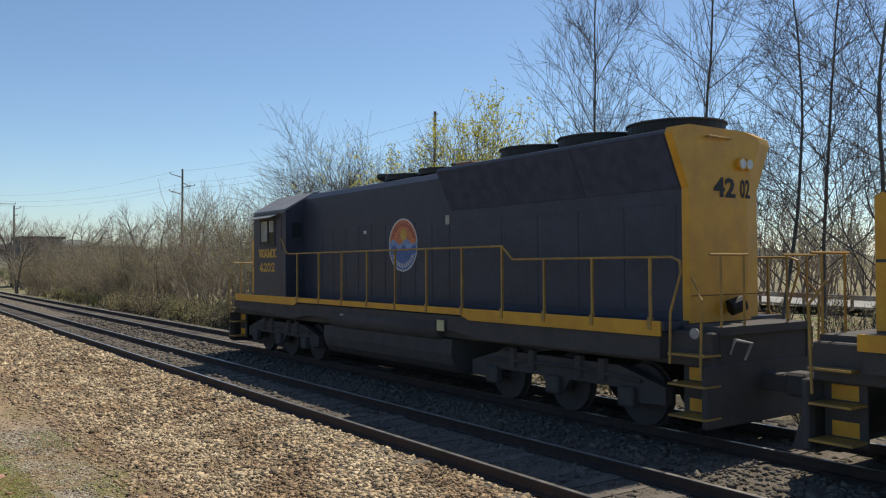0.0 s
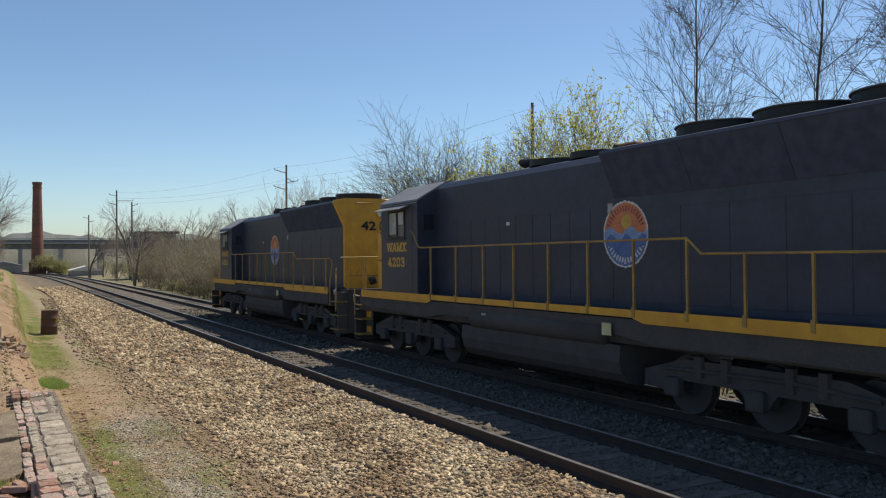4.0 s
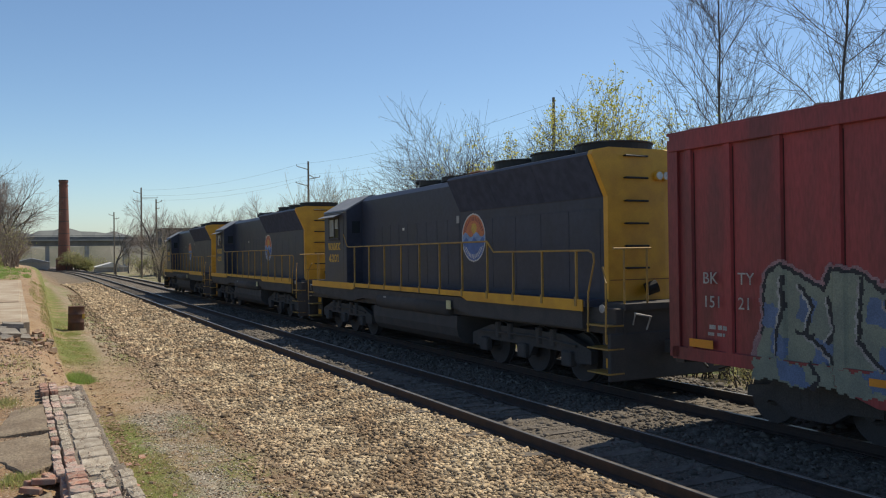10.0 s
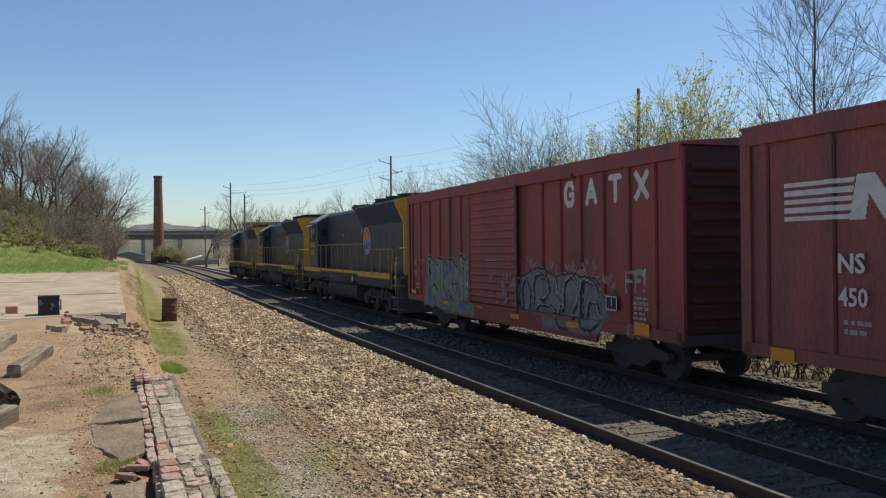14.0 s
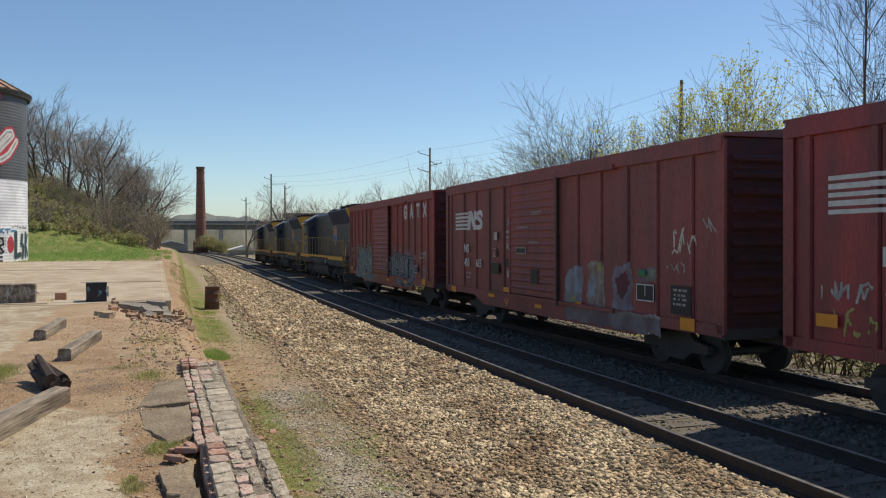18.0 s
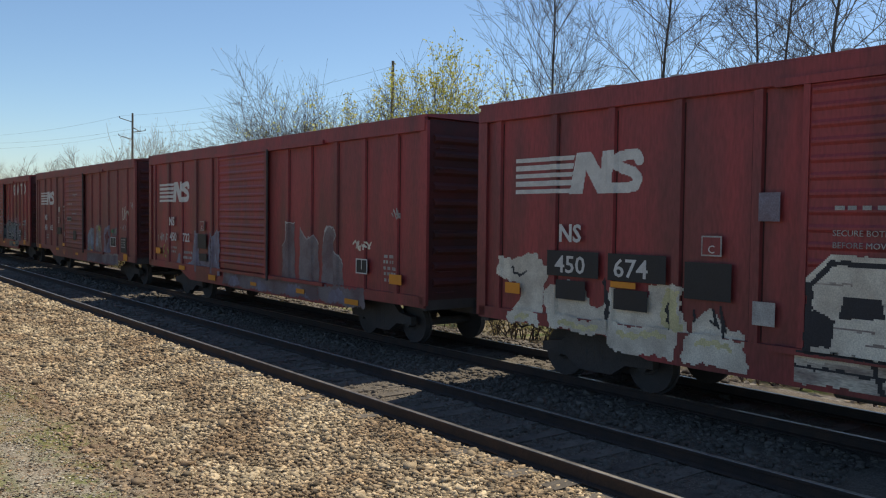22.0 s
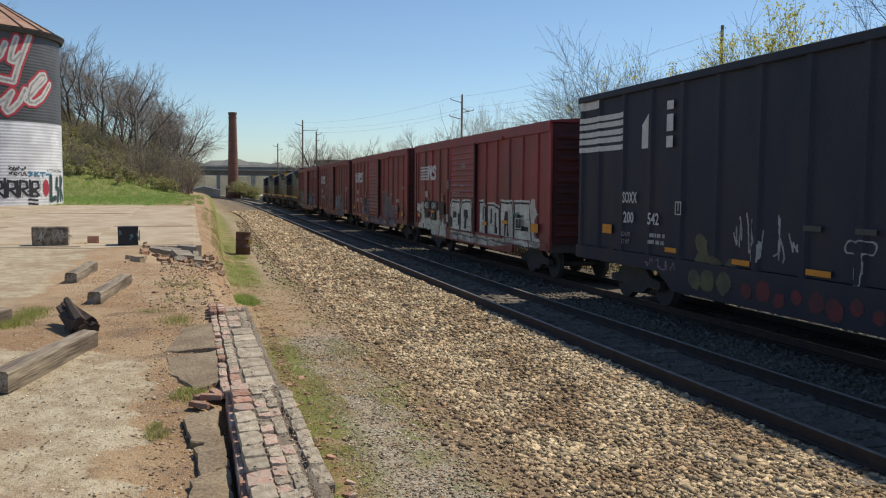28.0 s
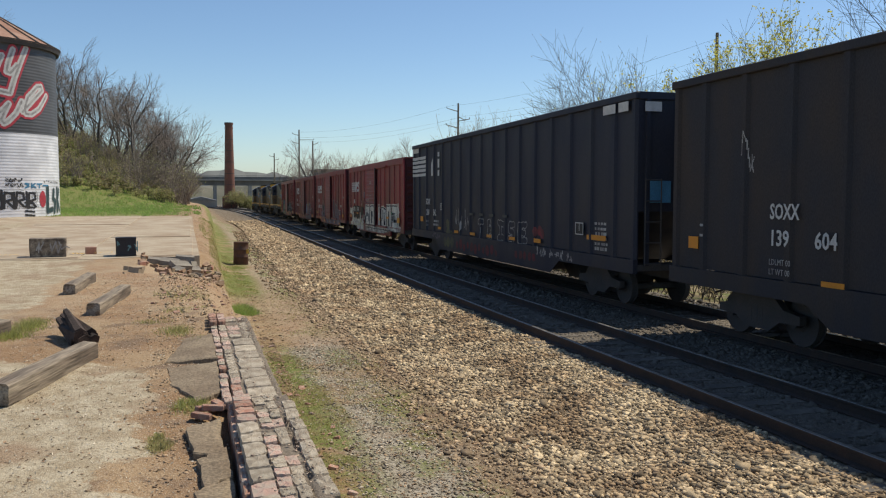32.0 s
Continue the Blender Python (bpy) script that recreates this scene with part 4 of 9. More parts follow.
    cyl_bm(bm, (-0.2, -8.35, 4.9), (0.2, -8.35, 4.9), 0.03, 0.03, 8)
    cyl_bm(bm, (0, -8.35, 4.72), (0, -8.35, 4.9), 0.03, 0.03, 8)
    part("horn", bm, M_BLKLET, e, "black roof horns")
    part("bell", cyl((0.25, -11.2, 4.74), (0.25, -11.2, 4.9), 0.05, 0.03, 8), M_BLKLET, e)
    part("antenna_dome", cyl((0.3, -18.2, 4.75), (0.3, -18.2, 4.86), 0.09, 0.06, 10), M_BLKLET, e)
    part("lifting_eye", cyl((-0.6, -12.0, 4.68), (-0.6, -12.0, 4.86), 0.02, 0.05, 6), M_UNDER, e)
    # cab
    prof = [(-1.50, 1.71), (-1.50, 4.18), (-1.46, 4.24), (-0.62, 4.72), (0.62, 4.72), (1.46, 4.24), (1.50, 4.18), (1.50, 1.71)]
    cab = part("cab", prism(prof, "y", -5.2, -2.9), M_BLACK, e, "black cab with sloped roof edges")
    part("cab_roof", prism([(-1.53, 4.20), (-1.51, 4.25), (-0.63, 4.755), (0.63, 4.755), (1.51, 4.25), (1.53, 4.20), (1.47, 4.22), (0.6, 4.72), (-0.6, 4.72), (-1.47, 4.22)], "y", -5.22, -2.86), M_ROOFGREY, cab, "cab roof in a lighter grey than the walls")
    part("sunshade", prism([(-1.50, 4.12), (-1.50, 4.14), (-1.80, 4.02), (-1.80, 4.00)], "y", -4.75, -3.05), M_ROOFGREY, cab)
    win = part("side_window", box(-1.512, -1.50, -4.42, -3.46, 3.30, 3.99, 0.003), M_GLASS, cab, "dark cab window with pale sliding panes")
    # opaque panes with that daylight painted in; the cab itself is solid
    for y0, y1, z0 in ((-3.92, -3.50, 3.36), (-4.38, -4.08, 3.62)):
        part("sliding_pane", box(-1.522, -1.513, y0, y1, z0, 3.95), M_PANE, win)
    bm = bmesh.new()
    for y in (-4.44, -3.98, -3.44):
        box_bm(bm, -1.53, -1.50, y - 0.022, y + 0.022, 3.30, 4.0)
    box_bm(bm, -1.53, -1.50, -4.46, -3.42, 3.26, 3.30); box_bm(bm, -1.53, -1.50, -4.46, -3.42, 3.99, 4.03)
    part("window_frame", bm, M_UNDER, win)
    part("arm_rest", box(-1.56, -1.50, -4.5, -3.4, 3.22, 3.25), M_UNDER, win)
    part("door_seam", box(-1.508, -1.50, -4.90, -4.885, 1.80, 4.05), M_BLKLET, cab)
    part("cab_door", box(-1.506, -1.50, -5.18, -4.62, 1.82, 3.1, 0.002), M_BLACK, cab)
    part("roof_gutter", box(-1.535, -1.50, -5.2, -2.9, 4.15, 4.18), M_ROOFGREY, cab)
    part("rear_window", box(-1.30, -1.02, -5.215, -5.2, 3.45, 3.85), M_GLASS, cab)
    for x0, x1 in ((-1.38, -0.95), (0.95, 1.38)):
        part("front_window", box(x0, x1, -2.9, -2.885, 3.3, 3.95), M_GLASS, cab)
    part("number_board", box(-0.7, 0.7, -2.9, -2.75, 4.28, 4.5, 0.02), M_BLKLET, cab)
    # low nose, yellow with a black wedge
    prof = [(-1.38, 1.71), (-1.38, 3.42), (-1.46, 3.50), (-2.9, 3.56), (-2.9, 1.71)]
    nose = part("short_hood", prism(prof, "x", -0.92, 0.92), M_BLACK, e, "low front nose, yellow with black wedges")
    for s in (-1, 1):
        a, b = sorted((s * 0.920, s * 0.926))
        part("yellow_panel", prism([(-1.375, 2.66), (-1.375, 3.44), (-1.48, 3.50), (-2.62, 2.66)], "x", a, b), M_YELLOW, nose)
        part("yellow_panel", prism([(-1.375, 1.77), (-1.375, 2.62), (-2.1, 2.62), (-2.82, 1.77)], "x", a, b), M_YELLOW, nose)
    part("nose_front", box(-0.92, 0.92, -1.38, -1.372, 1.72, 3.40), M_YELLOW, nose)
    text_on_side("model_text", "SD40-2", 0.14, -1.72, 2.00, -0.93, M_BLKLET, nose, 0.004, 1.1, "small black stencilled text")
    text_on_side("power_text", "HP 3000", 0.14, -1.72, 1.84, -0.93, M_BLKLET, nose, 0.004, 1.1, "small black stencilled text")
    serif_text("reporting_mark", cab, "WAMX", -3.28, 2.88, 1.24, 0.25, -1.508, M_LETTER, "gold serif lettering")
    serif_text("number", cab, number, -3.34, 2.46, 1.10, 0.27, -1.508, M_LETTER, "gold serif numerals")
    # oval emblem on the hood
    def oval(U, Z):
        a, b = (U - 0.65) / 0.62, (Z - 3.1) / 0.62
        r = np.hypot(a, b)
        k = np.where(r < 1, np.where(b > 0.12 + 0.10 * np.sin(a * 7), 1, np.where(b > -0.1 + 0.1 * np.sin(a * 9 + 1), 3, 2)), -1)
        k[(r < 1) & (r > 0.94)] = 0
        k[(np.hypot(a - 0.05, b - 0.38) < 0.22)] = 4
        ang = np.arctan2(b, a)
        ticks = (np.mod(ang * 6.2, 1.0) < 0.5) & (r > 0.70) & (r < 0.87)
        k[ticks & (b > 0.25)] = 5
        k[ticks & (b < -0.35)] = 0
        return k
    skin("emblem", e, [M_WHITE, M_SUNSET, M_EMBLUE, M_EMPALE, M_LETTER, M_RED], oval, emblem_y - 1.3, emblem_y, 2.45, 3.75, lambda y: -0.945, 0.02, "oval emblem with orange sky over blue ridges")
    part("warning_plate", box(-0.945, -0.93, -12.30, -12.16, 3.50, 3.70), M_PALEPAINT, e)
    part("small_plate", box(-0.945, -0.937, -8.75, -8.62, 3.42, 3.50), M_WHITE, e)
    # handrails
    for s in (-1, 1):
        for y in POSTS:
            top = 2.97 if y > -15 else 2.72
            bm = box(s * 1.505 - 0.02, s * 1.505 + 0.02, y - 0.02, y + 0.02, 1.65, top)
            box_bm(bm, s * 1.515 - 0.03, s * 1.515 + 0.03, y - 0.035, y + 0.035, 1.63, 1.81)
            part("rail_post", bm, M_RAILY, e)
        pts = [(s * 1.5, -4.86, 3.42), (s * 1.5, -5.0, 3.3), (s * 1.505, -5.25, 3.0), (s * 1.505, -5.4, 2.97), (s * 1.505, -14.75, 2.97), (s * 1.505, -15.05, 2.72), (s * 1.505, -18.65, 2.72), (s * 1.505, -18.80, 2.66), (s * 1.505, -18.82, 2.5), (s * 1.505, -18.62, 1.9), (s * 1.505, -18.60, 1.15)]
        part("handrail", pipe_bm(bmesh.new(), pts, 0.021), M_RAILY, e, "thin yellow walkway handrail")
        # rear steps and platform
        for end_, y0, yn in (("rear", -18.55, -19.2), ("front", -1.35, -0.8)):
            ya, yb = min(y0, yn), max(y0, yn)
            well = part("step_well", box(min(s * 1.08, s * 1.12), max(s * 1.08, s * 1.12), ya, yb, 0.32, 1.6), M_UNDER, e)
            for z in (0.38, 0.84, 1.28):
                st = part("step", box(min(s * 1.12, s * 1.50), max(s * 1.12, s * 1.50), ya, yb, z, z + 0.03), M_RAILY, well)
                part("riser", box(min(s * 1.105, s * 1.125), max(s * 1.105, s * 1.125), ya + 0.1, yb - 0.1, z + 0.05, z + 0.24), M_YELLOW, well)
            part("grab_rail", pipe_bm(bmesh.new(), [(s * 1.5, y0 + (y0 - yn) * -0.9, 0.98), (s * 1.5, y0 - (y0 - yn) * 0.95, 2.1), (s * 1.4, y0 - (y0 - yn) * 0.6, 2.4)], 0.02), M_RAILY, e)
    for y, yy in ((-18.9, -19.2), (-1.1, -0.78)):
        part("end_platform", box(-1.12, 1.12, min(y - 0.35, y + 0.35), max(y - 0.35, y + 0.35), 1.58, 1.70), M_UNDER, e)
        part("pilot", box(-1.45, 1.45, min(yy, yy + 0.1), max(yy, yy + 0.1), 0.25, 1.15, 0.02), M_UNDER, e)
        for x in (-1.1, -0.55, 0.55, 1.1):
            part("end_post", cyl((x, yy, 1.6), (x, yy, 2.75), 0.02, 0.02, 6), M_RAILY, e)
        for xa, xb in ((-1.35, -0.45), (0.45, 1.35)):
            part("end_rail", pipe_bm(bmesh.new(), [(xa, yy, 2.75), (xb, yy, 2.75)], 0.02), M_RAILY, e)
        bm = pipe_bm(bmesh.new(), [(-0.9, yy, 1.3), (-0.95, yy - 0.12, 1.52), (-0.6, yy - 0.15, 1.45), (-0.62, yy - 0.05, 1.2)], 0.018)
        part("uncoupling_lever", bm, M_PALEPAINT, e)
    part("step_light", cyl((-1.50, -19.05, 1.62), (-1.52, -19.05, 1.62), 0.08, 0.08, 14), M_PALEPAINT, e)
    part("snow_plow", prism([(-0.78, 0.2), (-0.45, 0.2), (-0.62, 0.75), (-0.78, 0.8)], "x", -1.3, 1.3), M_UNDER, e)
    coupler(e, 0.0, 1)
    coupler(e, -LL, -1)
    for y in (-4.1, -15.8):
        loco_truck(e, y * KL)
    lengthen(e, KL)
    return e


BOX_L = 17.0
B0, B1 = -0.80, -16.22       # ends of a boxcar's body


# car ends: shade between the cars, with some grime, put into a darker red
M_ENDRED = mat("shaded_grimy_red_end", (0.105, 0.026, 0.026), 0.8, other=(0.06, 0.022, 0.022), scale=1.4, grain=0.2, bump=0.06)
M_MAROON = mat("faded_maroon_paint", (0.27, 0.070, 0.062), 0.6, other=(0.175, 0.055, 0.050), scale=1.5, grain=0.2, bump=0.04, bscale=30, stretch=(1, 1, 0.22))
# one dark colour for grime in the seams and the posts' painted shade
M_SEAM = mat("panel_seam_grime_and_shade", (0.045, 0.014, 0.013), 0.8, scale=2, grain=0.3, bump=0)


def boxcar(front, ribs, door, marks, label, paint=M_RED):
    e = tagged(new("boxcar"), label, "boxcar", group="boxcars of the train")
    CARS.append((e, front, BOX_L * KB))
    HW, ZT, ZB = 1.55, 4.58, 1.02
    bm = box(-HW, HW, B1 + 0.06, B0 - 0.06, ZB, ZT)
    part("body", bm, paint, e)
    for s in (-1, 1):
        a, b = sorted((s * (HW - 0.01), s * (HW + 0.055)))
        # side sill, deeper under the door
        part("side_sill", prism([(B0, 1.12), (B0, 0.92), (-3.6, 0.92), (-4.4, 0.66), (-13.3, 0.64), (-13.4, 0.90), (B1, 0.90), (B1, 1.12)], "x", a, b), paint, e)
        part("top_plate", box(min(a, s * (HW + 0.075)), max(b, s * (HW + 0.06)), B1, B0, 4.32, 4.61, 0.01), paint, e)
        for y in ribs:
            part("side_post", prism([(s * HW, y - 0.075), (s * (HW + 0.052), y - 0.06), (s * (HW + 0.052), y + 0.06), (s * HW, y + 0.075)], "z", 1.1, 4.38), paint, e)
            if s < 0:
                for yy in (y - 0.092, y + 0.076):
                    part("panel_seam", box(-(HW + 0.006), -(HW - 0.002), yy, yy + 0.016, 1.13, 4.27), M_SEAM, e)
        for y in (B0 - 0.04, B1 + 0.04):
            part("corner_post", box(a, b, y - 0.10 if y < -8 else y - 0.12, y + 0.12 if y < -8 else y + 0.10, 0.95, 4.52), paint, e)
        # sliding door with pressed ribs
        x0, x1 = sorted((s * (HW + 0.03), s * (HW + 0.09)))
        d = part("sliding_door", box(x0, x1, door[0], door[1], 1.16, 4.30, 0.01), paint, e, "ribbed sliding side door")
        xa, xb = sorted((s * (HW + 0.085), s * (HW + 0.115)))
        z = 1.3
        while z < 4.2:
            part("door_rib", prism([(s * (HW + 0.088), z), (s * (HW + 0.112), z + 0.04), (s * (HW + 0.112), z + 0.07), (s * (HW + 0.088), z + 0.11)], "y", door[0] + 0.06, door[1] - 0.06), paint, d)
            z += 0.205
        for y in door:
            part("door_edge", box(xa, xb, y - 0.04, y + 0.04, 1.14, 4.32), paint, d)
        part("lock_rod", cyl((s * (HW + 0.14), door[0] - 0.16, 1.0), (s * (HW + 0.14), door[0] - 0.16, 4.34), 0.03, 0.03, 8), M_UNDER, d)
        part("door_track", box(min(s * HW, s * (HW + 0.12)), max(s * HW, s * (HW + 0.12)), door[0] - 2.9, door[1] + 0.4, 1.05, 1.13), paint, e)
        part("door_track", box(min(s * HW, s * (HW + 0.13)), max(s * HW, s * (HW + 0.13)), door[0] - 2.9, door[1] + 0.4, 4.30, 4.40), paint, e)
        # ladders at the corners
        for y in (B0 - 0.35, B1 + 0.35):
            bm = bmesh.new()
            for k in range(4):
                pipe_bm(bm, [(s * (HW + 0.06), y - 0.2, 1.25 + k * 0.42), (s * (HW + 0.12), y - 0.2, 1.25 + k * 0.42), (s * (HW + 0.12), y + 0.2, 1.25 + k * 0.42), (s * (HW + 0.06), y + 0.2, 1.25 + k * 0.42)], 0.012, 5)
            if s > 0:
                part("corner_ladder", bm, paint, e)
            else:
                bm.free()
    # corrugated ends
    for y, d in ((B0, 1), (B1, -1)):
        endp = part("end_wall", box(-HW + 0.05, HW - 0.05, min(y - 0.06 * d, y), max(y - 0.06 * d, y), 1.05, 4.55), M_ENDRED, e)
        z = 1.3
        while z < 4.3:
            part("end_rib", prism([(y, z), (y + d * 0.07, z + 0.06), (y + d * 0.07, z + 0.12), (y, z + 0.18)], "x", -HW + 0.15, HW - 0.15), M_ENDRED, endp)
            z += 0.31
        for k in range(8):
            part("ladder_rung", pipe_bm(bmesh.new(), [(-1.35, y + d * 0.02, 1.2 + k * 0.4), (-1.35, y + d * 0.14, 1.2 + k * 0.4), (-0.95, y + d * 0.14, 1.2 + k * 0.4), (-0.95, y + d * 0.02, 1.2 + k * 0.4)], 0.013, 5), M_ENDRED, endp)
        part("end_sill", box(-HW, HW, min(y, y - d * 0.2), max(y, y - d * 0.2), 0.85, 1.1, 0.01), M_UNDER, e)
    # peaked roof with cross seams
    prof = [(-HW - 0.07, 4.585), (-HW - 0.07, 4.635), (0, 4.77), (HW + 0.07, 4.635), (HW + 0.07, 4.585)]
    roof = part("roof", prism(prof, "y", B1 - 0.05, B0 + 0.05), paint, e, "low-peaked steel roof, dusty red")
    y = B0 - 0.5
    while y > B1 + 0.3:
        part("roof_seam", prism([(-HW - 0.06, 4.636), (-HW - 0.06, 4.66), (0, 4.805), (HW + 0.06, 4.66), (HW + 0.06, 4.636), (0, 4.77)], "y", y - 0.05, y + 0.05), M_GALV, roof)
        y -= 1.15
    part("centre_sill", box(-0.35, 0.35, B1, B0, 0.72, 1.02), M_UNDER, e)
    part("valve_box", box(-1.35, -0.6, -7.6, -6.9, 0.55, 0.95, 0.03), M_UNDER, e)
    part("brake_reservoir", cyl((-0.9, -10.6, 0.72), (-0.9, -9.4, 0.72), 0.18, 0.18, 12), M_UNDER, e)
    for y in (-3.0, -14.0):
        freight_truck(e, y * KB)
    coupler(e, 0.0, 1); coupler(e, -BOX_L, -1)

    def xf(y):
        if door[0] - 0.06 <= y <= door[1] + 0.06:
            return -(HW + 0.119)
        for r in ribs:
            q = abs(y - r)
            if q < 0.11:
                return -(HW + 0.006 + min(0.052, max(0.0, (0.11 - q) * 1.3)))
        return -(HW + 0.006)
    marks(e, xf, -(HW + 0.07))
    lengthen(e, KB)
    return e


def reflectors(e, x, places):
    for y, z, w, h in places:
        part("reflector", box(x - 0.004, x, y - w, y, z, z + h), M_ORANGE, e, "orange reflective strip")


HOP_L = 21.4
H0, H1 = -1.0, -20.95


def hopper(front, body_m, marks, label):
    e = tagged(new("hopper_car"), label, "hopper car", group="hopper cars of the train")
    CARS.append((e, front, HOP_L * KH))
    HW, ZT, ZB = 1.53, 5.02, 1.25
    # open box with sloped ends
    bm = bmesh.new()
    part("side_wall", box(-HW, -HW + 0.03, H1, H0, ZB, ZT), body_m, e)
    part("side_wall", box(HW - 0.03, HW, H1, H0, ZB, ZT), body_m, e)
    for y, d in ((H0, 1), (H1, -1)):
        part("end_wall", box(-HW + 0.03, HW - 0.03, min(y, y - d * 0.04), max(y, y - d * 0.04), 2.35, ZT), body_m, e)
        part("slope_sheet", prism([(y, 2.4), (y - d * 3.6, 0.95), (y - d * 3.6, 1.05), (y - d * 0.04, 2.5)], "x", -HW + 0.03, HW - 0.03), body_m, e)
        for x in (-1.3, -0.45, 0.45, 1.3):
            part("end_post", box(x - 0.05, x + 0.05, min(y, y + d * 0.06), max(y, y + d * 0.06), 1.1, ZT - 0.1), body_m, e)
        part("end_platform", box(-HW, HW, min(y, y - d * 0.6), max(y, y - d * 0.6), 0.98, 1.12), M_UNDER, e)
        bm = bmesh.new()
        for k in range(5):
            pipe_bm(bm, [(-1.38, y + d * 0.10, 1.15 + k * 0.48), (-0.98, y + d * 0.10, 1.15 + k * 0.48)], 0.015, 5)
        for x in (-1.38, -0.98):
            cyl_bm(bm, (x, y + d * 0.10, 1.1), (x, y + d * 0.10, 3.1), 0.015, 0.015, 5)
        part("end_ladder", bm, M_UNDER, e)
        part("brake_wheel", cyl((0.7, y + d * 0.15, 1.9), (0.7, y + d * 0.19, 1.9), 0.26, 0.26, 18), M_UNDER, e)
    part("floor_load", box(-HW + 0.03, HW - 0.03, H1 + 0.05, H0 - 0.05, 4.3, 4.35), M_UNDER, e)
    ribs = [H0 - 0.12] + [H0 - 1.05 - i * (19.95 - 2.1) / 15 for i in range(16)] + [H1 + 0.12]
    for s in (-1, 1):
        for y in ribs:
            part("side_post", prism([(s * HW, y - 0.11), (s * (HW + 0.06), y - 0.06), (s * (HW + 0.06), y + 0.06), (s * HW, y + 0.11)], "z", 1.22, 4.92), body_m, e)
        a, b = sorted((s * (HW - 0.03), s * (HW + 0.09)))
        part("top_chord", box(a, b, H1 - 0.03, H0 + 0.03, 4.90, 5.06, 0.015), body_m, e)
        part("side_sill", box(a, b, H1, H0, 0.92, 1.24), body_m, e)
        part("lower_side", prism([(-4.9, 0.93), (-5.5, 0.55), (-16.4, 0.55), (-17.0, 0.93)], "x", *sorted((s * (HW + 0.06), s * (HW + 0.085)))), body_m, e)
    for i in range(4):
        y = -6.4 - i * 3.05
        part("hopper_gate", prism([(-0.9, 1.0), (0.9, 1.0), (0.6, 0.35), (-0.6, 0.35)], "y", y - 0.9, y), M_UNDER, e)
    for x0, x1, y0, y1 in ((-HW, HW, H0, H0 + 0.05), (-HW, HW, H1 - 0.05, H1)):
        part("end_chord", box(x0, x1, y0, y1, 4.90, 5.06), body_m, e)
    part("centre_sill", box(-0.3, 0.3, H1, H0, 0.72, 1.0), M_UNDER, e)
    for y in (-3.1, -18.3):
        freight_truck(e, y * KH)
    coupler(e, 0.0, 1); coupler(e, -HOP_L, -1)

    def xf(y):
        for r in ribs:
            q = abs(y - r)
            if q < 0.13:
                return -(HW + 0.007 + min(0.06, max(0.0, (0.13 - q) * 1.1)))
        return -(HW + 0.007)
    marks(e, xf, -(HW + 0.06))
    lengthen(e, KH)
    return e


